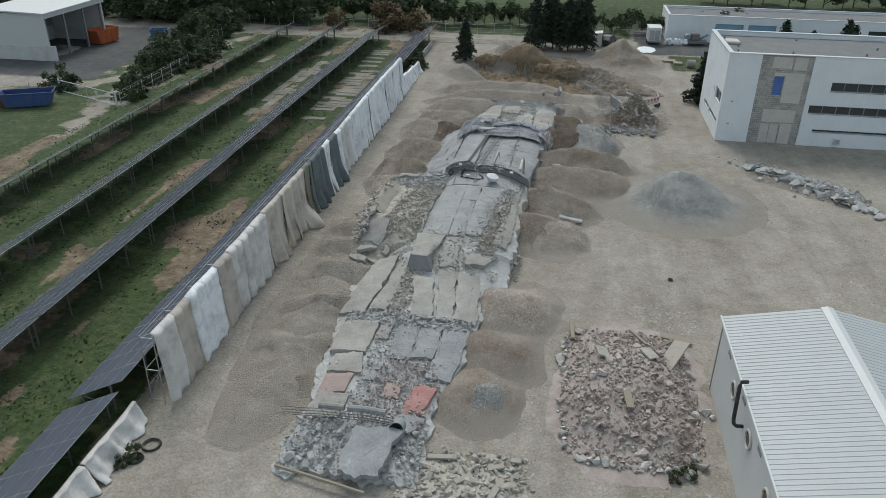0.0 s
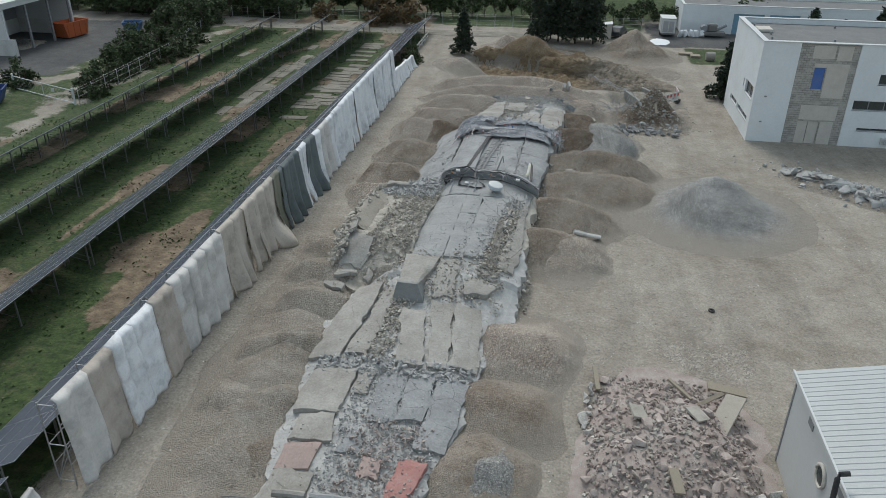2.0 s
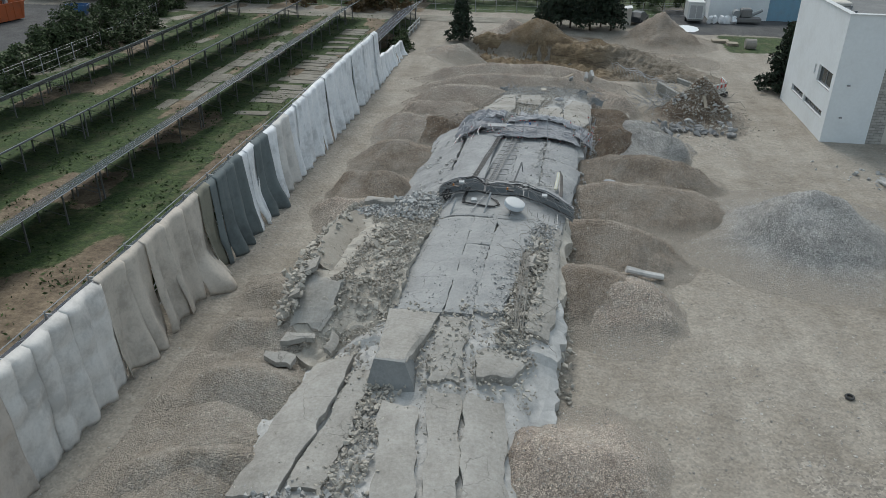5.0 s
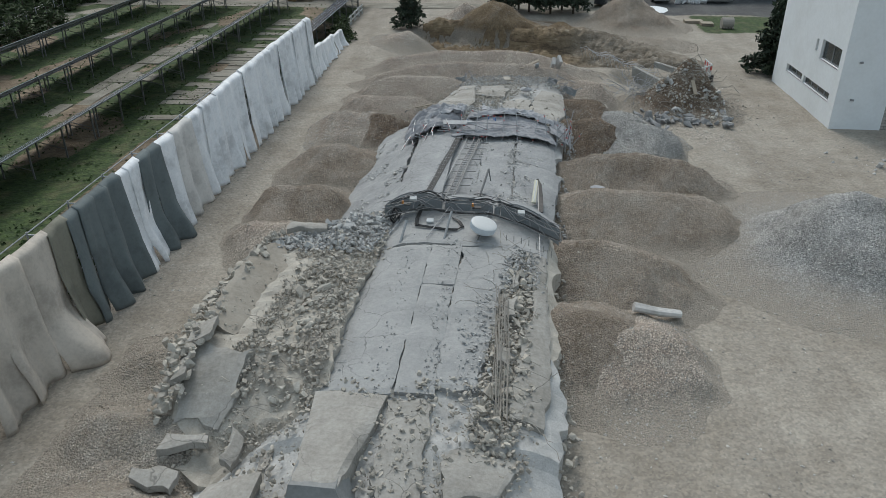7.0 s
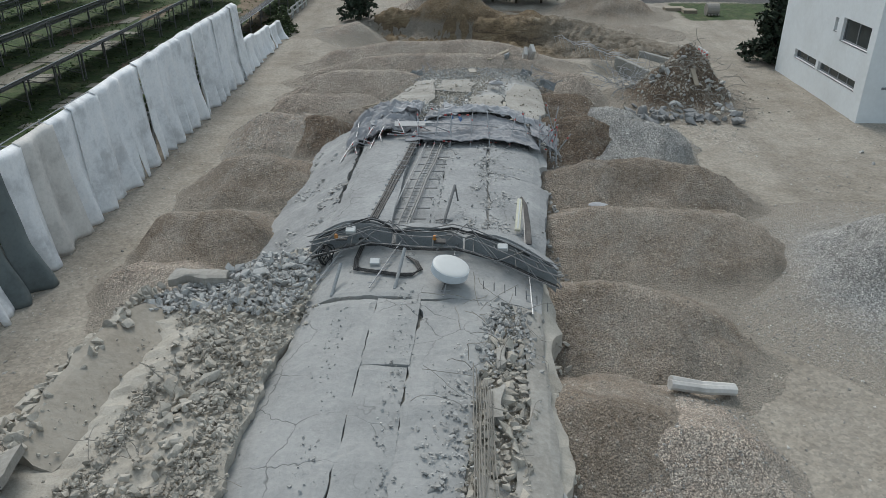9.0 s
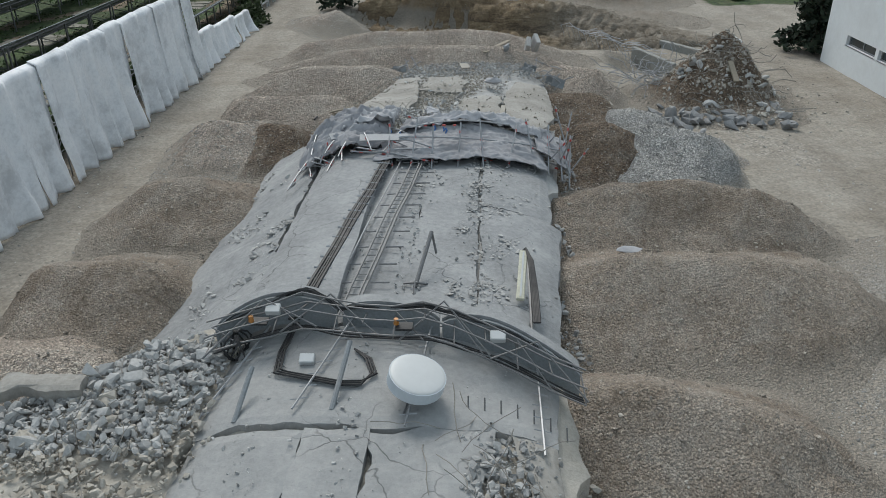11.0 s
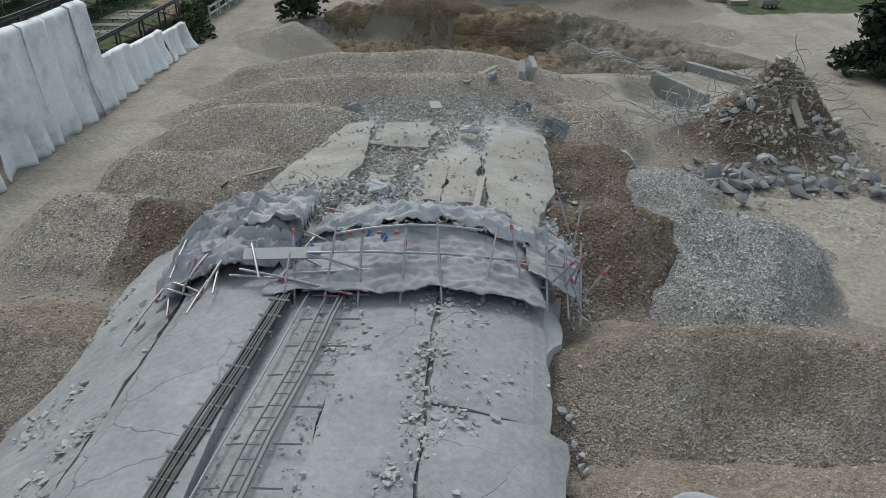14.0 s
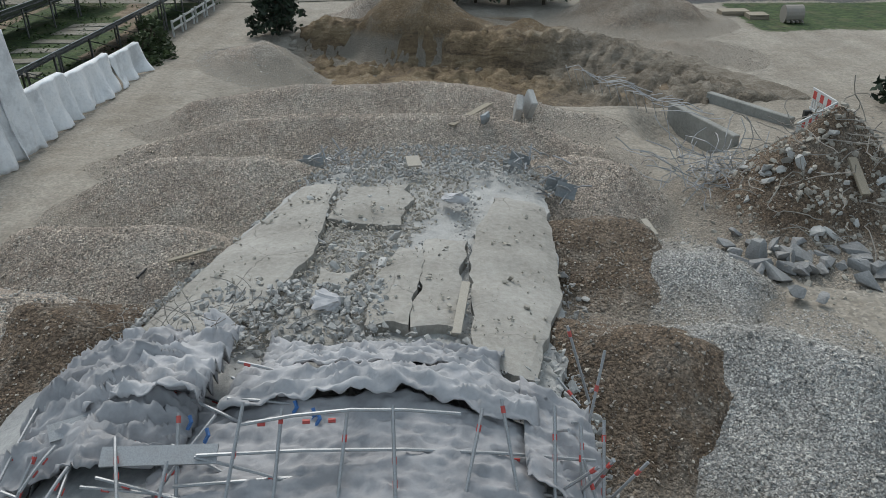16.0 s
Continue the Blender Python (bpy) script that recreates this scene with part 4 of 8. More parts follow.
def solar_row(x_low, x_high, z_low, z_high, y0, y1, group, detail):
    """A row of tilted tables: four modules up the slope, posts and rails below."""
    L = math.hypot(x_high - x_low, z_high - z_low)
    ang = math.atan2(z_high - z_low, x_high - x_low)
    tlen, gap = 13.2, 0.22
    k = 0
    y = y0
    while y < y1:
        n = min(8, max(1, int((y1 - y) / 1.66)))
        ln = n * 1.66
        dz = 0.06 * nz(k, x_low, 1, 3) + (0.28 if (group == "near" and k == 0) else 0) * -1
        ob = thing("solar_table", "tilted table of dark blue solar modules on steel posts", "solar panels", (x_low, y, 0), "solar rows " + group)
        rot = Matrix.Translation((0, 0, z_low + dz)) @ Matrix.Rotation(-ang, 4, "Y")
        h = L / 4
        for i in range(4):
            for j in range(n):
                if (i, j) not in SOLAR_MESH:
                    bm = boxes((0.008, h - 0.008, 0.008, 1.652, -0.03, 0.004), bev=0.0)
                    for f in bm.faces:
                        f.material_index = 1
                    r = bmesh.ops.inset_region(bm, faces=[f for f in bm.faces if f.normal.z > 0.9], thickness=0.022)
                    for f in bm.faces:
                        if f.normal.z > 0.9 and f not in r["faces"]:
                            f.material_index = 0
                    me = bpy.data.meshes.new("module")
                    bm.to_mesh(me)
                    bm.free()
                    me.materials.append(M_SOLAR)
                    me.materials.append(M_ALU)
                    for a in range(4):
                        for b in range(8):
                            SOLAR_MESH[(a, b)] = me
                p = new("module", SOLAR_MESH[(i, j)])
                p.parent = ob
                p.matrix_local = rot @ Matrix.Translation((i * h, j * 1.66, 0))
        for s in (0.25, 0.75):
            bm = boxes((L * s - 0.04, L * s + 0.04, 0, ln, -0.12, -0.035))
            bm.transform(rot)
            part("rail", bm, M_STEEL, ob)
        for j in range(0, n + 1, 2):
            yy = min(ln - 0.1, max(0.1, j * 1.66))
            for s in (0.25, 0.75):
                q = rot @ Vector((L * s, yy, -0.12))
                bm = boxes((q.x - 0.04, q.x + 0.04, yy - 0.04, yy + 0.04, -0.2, q.z))
                part("post", bm, M_STEEL, ob)
            a, b = rot @ Vector((L * 0.25, yy, -0.14)), rot @ Vector((L * 0.75, yy, -0.14))
            part("brace", tube([(b.x, yy, 0.5), (a.x, yy, a.z)], 0.025, 4), M_STEEL, ob)
        y += ln + gap
        k += 1


SOLAR_MESH = {}
solar_row(-22.7, -19.35, 0.55, 2.2, 11.0, 24.4, "near", True)
solar_row(-22.7, -19.35, 0.6, 2.25, 24.7, 116, "beside the scaffold", True)
solar_row(-30.4, -27.0, 0.6, 2.25, 16, 115.5, "second", True)
solar_row(-37.5, -34.1, 0.6, 2.25, 26, 114.5, "third", False)
solar_row(-45.2, -41.8, 0.6, 2.25, 36, 114.5, "fourth", False)


# ---- broken pieces ----
def hull(seed, flat=1.0, n=11):
    rnd = random.Random(seed)
    bm = bmesh.new()
    for _ in range(n):
        p = Vector([rnd.uniform(-1, 1) for _ in range(3)])
        m = 0.45 * (max(abs(c) for c in p) or 1) + 0.55 * (p.length or 1)
        p = p / m * rnd.uniform(0.75, 1.0)
        bm.verts.new((p.x * 1.12, p.y * 0.86, p.z * 0.66 * flat))
    r = bmesh.ops.convex_hull(bm, input=bm.verts)
    bmesh.ops.delete(bm, geom=[v for v in r["geom_interior"] if isinstance(v, bmesh.types.BMVert)], context="VERTS")
    loose_v = [v for v in bm.verts if not v.link_faces]
    bmesh.ops.delete(bm, geom=loose_v, context="VERTS")
    bm.normal_update()
    return bm


HULLS = []
for k in range(10):
    bm = hull(100 + k, 1.0 if k < 7 else 0.35, 12 + k % 3)
    bm.verts.index_update()
    HULLS.append((np.array([v.co[:] for v in bm.verts]), [[v.index for v in f.verts] for f in bm.faces]))
    bm.free()


def turn(rnd, tilt):
    return np.array(Euler((rnd.gauss(0, tilt), rnd.gauss(0, tilt), rnd.uniform(0, math.tau))).to_matrix())


def chunks(spots, lo, hi, seed, tilt=0.6, power=3.0, kinds=range(7)):
    """Angular broken pieces at the spots, joined into one mesh's verts and faces."""
    rnd = random.Random(seed)
    verts, faces, o = [], [], 0
    kinds = list(kinds)
    for p in spots:
        v, f = HULLS[rnd.choice(kinds)]
        s = lo + (hi - lo) * rnd.random() ** power
        w = (v * (s * rnd.uniform(0.8, 1.3), s, s)) @ turn(rnd, tilt).T + p
        verts.append(w)
        faces += [[i + o for i in q] for q in f]
        o += len(v)
    return np.concatenate(verts).tolist(), [], faces


CHUNK_MESH = {}


def chunk_parts(name, mat, parent, spots, lo, hi, seed, tilt=0.5, kinds=range(7), power=1.5):
    """Single large pieces, each an object on one of a few shared meshes."""
    rnd = random.Random(seed)
    kinds = list(kinds)
    for p in spots:
        k = rnd.choice(kinds)
        if (k, mat.name) not in CHUNK_MESH:
            me = bpy.data.meshes.new(name)
            me.from_pydata(HULLS[k][0].tolist(), [], HULLS[k][1])
            me.materials.append(mat)
            CHUNK_MESH[(k, mat.name)] = me
        ob = new(name, CHUNK_MESH[(k, mat.name)])
        s = lo + (hi - lo) * rnd.random() ** power
        ob.parent = parent
        q = Vector(p) - (parent.location if parent else Vector())
        ob.matrix_local = Matrix.LocRotScale(q, Euler((rnd.gauss(0, tilt), rnd.gauss(0, tilt), rnd.uniform(0, 6.28))), (s * rnd.uniform(0.8, 1.5), s, s * rnd.uniform(0.7, 1.1)))


def strip_spots(x0, x1, y0, y1, count, seed, zf, lift=0.0, spread=0.05, clump=0.0):
    rnd = random.Random(seed)
    out = []
    while len(out) < count:
        t = rnd.random()
        a, b = lerp(x0, t), lerp(x1, t)
        x, y = a + (b - a) * rnd.random() + rnd.gauss(0, 0.12), y0 + (y1 - y0) * t + rnd.gauss(0, 0.15)
        if clump and fbm(x, y, 0.9, seed) < clump * rnd.random():
            continue
        out.append((x, y, zf(x, y) + lift + rnd.uniform(-spread, spread)))
    return out


def bed(mat, x0, x1, y0, y1, count, lo, hi, seed, lift=-0.08, zf=None, kinds=range(7), tilt=0.6, clump=0.0, name="rubble", parent=None, power=3.0):
    sp = strip_spots(x0, x1, y0, y1, count, seed, zf or crown, lift, 0.05, clump)
    par = parent or chimney
    sp = [tuple(Vector(p) - par.location) for p in sp]
    ob = part(name, chunks(sp, 0.85 * lo, 0.78 * hi, seed, tilt, power, kinds), mat, par)
    ob["kind"] = "stuff"
    return ob


def wires(mat, name, parent, places, seed, length=1.2, radius=0.008, curl=0.5, label="", up=0.5):
    """Bent reinforcing bars sticking out of the rubble, each a part of its own."""
    rnd = random.Random(seed)
    for x, y, z in places:
        d = Vector((rnd.gauss(0, 1), rnd.gauss(0, 1), abs(rnd.gauss(0, up)))).normalized()
        p, pts = Vector((x, y, z)) - parent.location, []
        for k in range(7):
            pts.append(p.copy())
            p = p + d * length * rnd.uniform(0.6, 1.3) / 6
            d = (d + Vector((rnd.gauss(0, curl), rnd.gauss(0, curl), rnd.gauss(-0.12, curl * 0.6))) * 0.5).normalized()
        part(name, tube(pts, radius, 4), mat, parent, label)


# ---- the fallen chimney ----
chimney = thing("fallen_chimney", "collapsed pale concrete chimney lying flattened and cracked on rubble", "chimney ruin")
sheet("rubble_base", M_CHUNK, chimney, [-10.9, -10.6, -11.2, -11.6, -12.8, -13.3], [-3.9, -4.2, -3.0, -2.4, -1.5, -1.3], 22.2, 47, -0.2, 0.9, 0.5, 0.1, step=0.3, label="bed of crushed concrete")
sheet("rubble_base", M_CHUNK_TAN, chimney, [-13.3, -13.6, -13.4, -12.4, -9.0], [-1.5, -1.3, -1.2, -1.1, -1.0], 46.6, 55.6, -0.16, 1.4, 0.4, 0.1, step=0.3, label="bed of crushed concrete")
sheet("rubble_base", M_CHUNK, chimney, [-8.6, -8.6, -8.8, -7.5, -6.6], [-1.0, -0.8, 0.2, 0.6, 0.5], 56.5, 80.2, -0.16, 1.4, 0.3, 0.1, step=0.3, label="bed of crushed concrete")
S = lambda *a, **k: sheet("slab", k.pop("mat", M_SLAB), chimney, *a, **k)
# painted top end
S([-10.5, -10.4], [-8.7, -8.6], 25.8, 27.7, mat=M_SLAB_TAN)
S([-10.4, -10.4], [-8.9, -8.8], 27.74, 29.2, mat=M_PINK, jag=0.06, label="faded red painted band")
S([-10.4, -10.3], [-8.5, -8.7], 29.44, 31.0, mat=M_SLAB_TAN)
S([-10.9, -10.8], [-8.7, -8.5], 31.2, 34.3, 0.06, mat=M_SLAB_TAN)
S(-8.5, -7.7, 32.6, 34.2, -0.05, mat=M_SLAB_TAN)
S(-7.3, -6.1, 30.9, 34.2, -0.04)
S(-6.0, -4.8, 31.2, 34.4, 0.0)
S([-5.0, -4.6], [-3.6, -3.1], 29.6, 34.3, 0.02)
S(-6.9, -6.1, 27.5, 28.5, 0.02, mat=M_PINK, label="red painted concrete flake")
S([-5.6, -5.3], [-4.7, -4.2], 26.6, 28.8, 0.05, mat=M_RED, tilt=(0.05, 0.03), label="red painted concrete slab")
S([-6.2, -5.6], [-5.0, -4.4], 25.2, 26.5, 0.05)
S([-8.1, -7.9], [-7.1, -7.2], 28.9, 30.2, -0.04)
# second field
S([-11.4, -11.0, -10.4], [-9.7, -9.3, -9.0], 35.2, 41.8, 0.12, mat=M_SLAB_TAN, tilt=(0.03, 0.02))
S([-9.6, -9.2, -8.9], [-8.6, -8.2, -8.2], 35.5, 41.2, 0.02, mat=M_SLAB_TAN, jag=0.25)
S([-6.85, -7.4], [-5.5, -6.2], 35.0, 39.5, 0.08, mat=M_SLAB_TAN)
S([-5.35, -6.02], [-4.3, -4.8], 35.0, 40.4, 0.05, mat=M_SLAB_TAN)
S([-4.25, -4.7], [-2.9, -3.2], 35.0, 40.4, 0.08, mat=M_SLAB_TAN, tilt=(-0.08, 0), jag=0.22)
# third field
S([-8.05, -8.2], [-6.9, -6.2], 40.85, 44.6, 0.0, 0.5, mat=M_SLAB_TAN, jag=0.08, zf=lambda x, y: 2.03 - 0.05 * (y - 40.8) - 0.5 * smooth(0.55, 1.1, abs(x + 7.45)) * smooth(44, 41.5, y), step=0.2)
S([-6.2, -6.1], [-5.0, -5.0], 40.9, 44.6, 0.0, mat=M_SLAB_TAN, jag=0.3)
M_TOP = concrete("dusted_concrete", (0.27, 0.273, 0.268), (0.325, 0.327, 0.32), (0.38, 0.38, 0.37), 0.75)
S([-8.3, -8.4, -8.4, -8.1, -7.75, -7.6], [-6.1, -6.04, -5.98, -5.9, -5.8, -5.75], 44.6, 52.9, 0.02, 0.4, 0.1, 0.035, mat=M_TOP, step=0.2)
S([-6.08, -6.04, -6.0, -5.94, -5.87], [-4.92, -4.89, -4.86, -4.84, -4.78], 44.7, 50.2, 0.0, 0.4, 0.06, 0.035, mat=M_TOP, step=0.2)
S([-5.86, -5.8, -5.74], [-4.77, -4.68, -4.62], 50.24, 53.0, 0.02, 0.4, 0.07, 0.03, mat=M_TOP, step=0.2)
S([-4.9, -4.87, -4.83, -4.77, -4.67, -4.6], [-3.7, -3.6, -3.3, -3.1, -2.75, -2.5], 44.9, 53.0, 0.01, 0.4, 0.2, 0.04, mat=M_TOP, step=0.2)
S([-7.85, -7.7, -7.65], [-1.5, -1.3, -1.15], 53.04, 55.9, 0.03, 0.4, 0.12, 0.03, mat=M_TOP, step=0.2)
S([-2.85, -2.65, -2.45, -2.1, -1.95, -2.2], [-1.95, -1.62, -1.6, -1.55, -1.5, -1.45], 43.9, 53.0, 0.02, 0.4, 0.14, 0.03, mat=M_SLAB_TAN, step=0.2)
S([-4.6, -4.4], [-3.0, -2.5], 41.3, 42.6, 0.1, 0.35, mat=M_SLAB_TAN, jag=0.35, tilt=(0, -0.12))
# the burst side of the shell
def fan(x, y):
    """The burst side: a rough shelf nearly as high as the shell, falling off all round."""
    up = smooth(-13.4, -12.1, x - 0.35 * smooth(49, 53, y)) * smooth(42.2, 46.2, y) * smooth(1.4, -0.7, y - 53.7 - 0.9 * (x + 11.6))
    return 0.55 + 1.55 * up + 0.1 * fbm(x, y, 0.6, 37)


sheet("rubble_base", M_CHUNK_TAN, chimney, [-12.9, -13.4, -13.4, -13.2, -12.0, -10.0], [-8.0, -8.0, -8.0, -7.9, -7.6, -7.6], 42.3, 56.6, -0.08, 1.8, 0.4, 0.12, step=0.25, zf=fan, label="bed of crushed concrete")
M_DUSTY_FACE = concrete("dust_covered_concrete", (0.25, 0.222, 0.182), (0.31, 0.28, 0.235), (0.36, 0.33, 0.282), 0.15)
hollow = lambda x, y: 2.0 + 0.62 * smooth(-10.7, -12.4, x) - 0.12 * smooth(50, 47, y) + 0.05 * math.sin(2.6 * y + 0.8 * x) * smooth(-10.9, -11.8, x) * smooth(49.8, 50.6, y)
S([-12.2, -12.2, -12.15, -12.0, -11.6], [-11.3, -11.0, -10.7, -10.4, -10.6], 47.0, 52.6, -0.02, 0.3, mat=M_DUSTY_FACE, zf=hollow, label="smooth inner face of the shell", jag=0.2, step=0.2)
S([-12.2, -12.0], [-10.8, -10.4], 43.6, 45.9, 0.12, 0.3, mat=M_SLAB_TAN, zf=fan, jag=0.4, tilt=(0.06, 0.05))
for x, y, w, l, tl in ((-12.6, 50.6, 0.5, 1.9, 0.5), (-12.5, 48.3, 0.6, 1.3, 0.5), (-12.2, 46.4, 0.9, 1.2, 0.5), (-12.4, 52.3, 0.4, 1.4, 0.5), (-12.3, 45.1, 0.6, 1.2, 0.6), (-10.7, 54.0, 1.9, 0.5, 0.0), (-8.75, 50.4, 0.55, 1.9, -0.3), (-8.75, 48.0, 0.5, 1.3, -0.2),
                       (-11.6, 43.2, 1.5, 0.7, 0.1), (-10.2, 43.0, 0.5, 1.6, -0.6), (-9.3, 42.6, 0.4, 2.2, 0.5), (-12.0, 42.0, 1.3, 0.5, -0.2), (-2.9, 48.9, 0.4, 1.5, 0.3), (-3.0, 46.4, 0.5, 1.0, -0.4), (-2.7, 50.5, 0.4, 0.9, 0.4)):
    zb = crown(x, y) + 0.05 if x > -9 else fan(max(x, -12.5), y) + 0.25
    w, l = 0.8 * w, 0.8 * l
    S(x - w / 2, x + w / 2, y - l / 2, y + l / 2, 0.1, 0.22, mat=M_SLAB_TAN, jag=0.22, zf=lambda a, b, z=zb: z, tilt=(tl, 0.08), step=0.2)
# fourth field, between the two platforms
skirt = lambda x, y: 0.2 + 0.52 * (x + 10.7) + 0.07 * fbm(x, y, 0.5, 77)
S([-10.8, -10.75, -10.5, -10.0], [-7.75, -7.8, -7.85, -8.2], 55.4, 69.6, 0.1, 0.6, zf=skirt, jag=0.3, rough=0.05)
S([-7.75, -7.7, -7.6], [-5.75, -5.65, -5.55], 56.1, 66.8, 0.22, 0.5, jag=0.06, rough=0.015)
S([-5.78, -5.68, -5.58], [-4.4, -4.25, -4.15], 56.1, 66.6, -0.02, 0.5, jag=0.05, rough=0.015)
S([-4.42, -4.27, -4.17], [-2.85, -2.7, -2.62], 56.0, 66.6, 0.0, 0.5, jag=0.07)
S([-2.83, -2.68, -2.6], [-1.1, -0.8, -0.45], 56.0, 61.9, 0.02, 0.5, jag=0.1)
S([-2.66, -2.55, -2.5], [-0.75, -0.55, -0.3], 61.95, 67.2, 0.0, 0.5, jag=0.14)
# fifth field, the foot
S([-8.2, -7.95, -7.3, -6.75, -6.2], [-6.9, -5.6, -5.0, -5.1, -5.2], 68.4, 77.6, 0.12, 0.6, mat=M_SLAB_TAN, jag=0.12, rough=0.03, step=0.2)
S([-5.0, -4.8], [-3.2, -3.15], 75.0, 77.2, 0.1, mat=M_SLAB_TAN, tilt=(0, 0.05), jag=0.3, step=0.2)
S([-5.3, -4.9, -4.6], [-4.0, -4.0, -3.95], 69.4, 72.3, 0.06, mat=M_SLAB_TAN, jag=0.3, tilt=(-0.08, 0), step=0.2)
S([-3.5, -3.6, -3.1], [-2.65, -2.6, -2.5], 69.9, 73.2, 0.12, 0.5, mat=M_SLAB_TAN, step=0.2, tilt=(0.06, 0))
S([-2.62, -2.57, -2.47], [-1.8, -1.75, -1.6], 69.9, 73.7, 0.12, 0.5, mat=M_SLAB_TAN, step=0.2)
S([-1.5, -1.5, -1.45, -0.8], [-0.45, 0.3, 0.45, 0.5], 68.6, 76.6, 0.12, 0.6, mat=M_SLAB_TAN, jag=0.14, step=0.2)
# the smooth grey end face
bm = bmesh.new()
pts = [(-8.4, 40.15, 0.3), (-6.15, 40.15, 0.3), (-6.88, 40.8, 2.04), (-8.02, 40.8, 2.04)]
vs = [bm.verts.new(p) for p in pts] + [bm.verts.new((x, y + 0.9, z - 0.1)) for x, y, z in pts]
for f in ((0, 1, 2, 3), (1, 5, 6, 2), (3, 2, 6, 7), (0, 3, 7, 4), (5, 4, 7, 6)):
    bm.faces.new([vs[i] for i in f])
bmesh.ops.subdivide_edges(bm, edges=bm.edges, cuts=4, use_grid_fill=True)
for v in bm.verts:
    v.co += Vector((0.05 * nz(v.co.x, v.co.z, 1.5, 4), 0.05 * nz(v.co.x, v.co.z, 1.2, 6), 0.04 * nz(v.co.x, v.co.y, 2, 7)))
part("end_face", bm, concrete("smooth_grey_concrete", (0.19, 0.195, 0.19), (0.235, 0.24, 0.235), (0.28, 0.285, 0.28), 0.2), chimney, "smooth grey broken wedge")

# rubble lying on and in the joints of the shell
bed(M_CHUNK, -10.8, -4.0, 22.3, 25.8, 1500, 0.03, 0.18, 1)
bed(M_CHUNK, [-8.5, -8.4], [-4.6, -3.2], 25.6, 34.4, 3200, 0.025, 0.13, 2, -0.08)
bed(M_BRICKY, [-8.0, -7.5], [-4.2, -4.4], 25.6, 31, 900, 0.03, 0.16, 3, 0.0)
bed(M_CHUNK, -10.8, -3.0, 34.1, 35.4, 700, 0.03, 0.22, 4, 0.0)
bed(M_CHUNK_TAN, [-8.5, -8.3], [-7.3, -7.2], 35.2, 41, 900, 0.03, 0.18, 5, -0.04)
bed(M_CHUNK_TAN, [-10.5, -10.0], [-2.4, -2.0], 40.4, 45.2, 2000, 0.025, 0.14, 6, 0.0)
bed(M_CHUNK_TAN, [-12.4, -11.4, -10.6, -10.4, -10.8], [-8.4, -8.3, -8.2, -8.0, -7.7], 42.6, 54.0, 3600, 0.02, 0.1, 7, 0.0, fan, clump=0.1, power=2.4)
bed(M_CHUNK_TAN, [-10.9, -10.5, -10.4], [-8.5, -8.4, -8.2], 44.5, 53.0, 700, 0.04, 0.14, 8, 0.04, fan, power=1.8)
bed(M_CHUNK, [-12.2, -11.2, -9.6], [-8.0, -7.7, -7.6], 52.4, 55.6, 2400, 0.025, 0.15, 9, 0.04, fan, power=2.2)
bed(M_CHUNK_TAN, [-4.0, -3.5, -2.8], [-2.6, -2.2, -2.0], 42.6, 51.6, 1500, 0.03, 0.16, 10, -0.04, power=2.2)
bed(M_CHUNK, [-4.3, -4.2, -3.6], [-3.6, -3.2, -2.6], 44.6, 51.0, 260, 0.03, 0.11, 19, 0.05, kinds=(7, 8, 9, 2), tilt=0.3)
bed(M_CHUNK, [-3.1, -2.9], [-1.9, -1.7], 50.4, 52.9, 700, 0.02, 0.14, 11, 0.0)
bed(M_CHUNK_TAN, -2.0, -0.9, 41.5, 57, 500, 0.03, 0.2, 12, -0.5)
for i, (xa, xb, ya, yb, n) in enumerate(((-6.75, -6.4, 44.5, 55.5, 700), (-5.25, -4.85, 44.5, 55.5, 800), (-4.4, -3.6, 44.6, 49.5, 600), (-8.6, -8.0, 44, 55.5, 700), (-4.5, -4.2, 56, 66.5, 420), (-5.8, -5.5, 56, 66.5, 260),
                                         (-2.9, -2.5, 56, 67, 500), (-7.95, -7.55, 56, 69, 240), (-1.75, -1.35, 69.5, 77, 900), (-2.75, -2.5, 70, 74, 150), (-6.3, -5.9, 35, 41, 260), (-4.85, -4.6, 35, 41, 200), (-4.2, -3.9, 35, 40.5, 320),
                                         (-9.8, -8.9, 35, 41.5, 420), (-11.6, -10.9, 34, 42, 300), (-3.0, -2.4, 30, 41, 500), (-11.2, -10.5, 26, 34, 300))):
    bed(M_CHUNK if ya > 43 else M_CHUNK_TAN, xa, xb, ya, yb, int(n * 0.7), 0.012, 0.07, 20 + i, 0.0)
# thin flakes strewn over the smooth strips
bed(M_CHUNK, [-3.6, -3.3, -3.0], [-2.2, -1.7, -1.6], 56.2, 63.4, 900, 0.02, 0.1, 50, 0.01, kinds=(7, 8, 9), tilt=0.18, clump=0.3)
bed(M_CHUNK, -4.9, -0.9, 62.6, 67, 700, 0.02, 0.1, 51, 0.0, kinds=(7, 8, 9), tilt=0.18, clump=0.4)
bed(M_CHUNK, -8.2, -1.2, 44, 55.5, 260, 0.015, 0.05, 52, 0.05, kinds=(2, 4, 7, 8), tilt=0.3, clump=0.2)
bed(M_CHUNK, -10.0, -7.9, 56.5, 69, 700, 0.02, 0.13, 53, 0.12, skirt, kinds=(7, 8, 9, 3), tilt=0.3, clump=0.3)
bed(M_CHUNK, -7.5, -1.0, 56.2, 66.5, 350, 0.015, 0.07, 54, 0.08)
bed(M_CHUNK_TAN, -11.0, -3.0, 26, 41, 600, 0.02, 0.09, 55, 0.04)
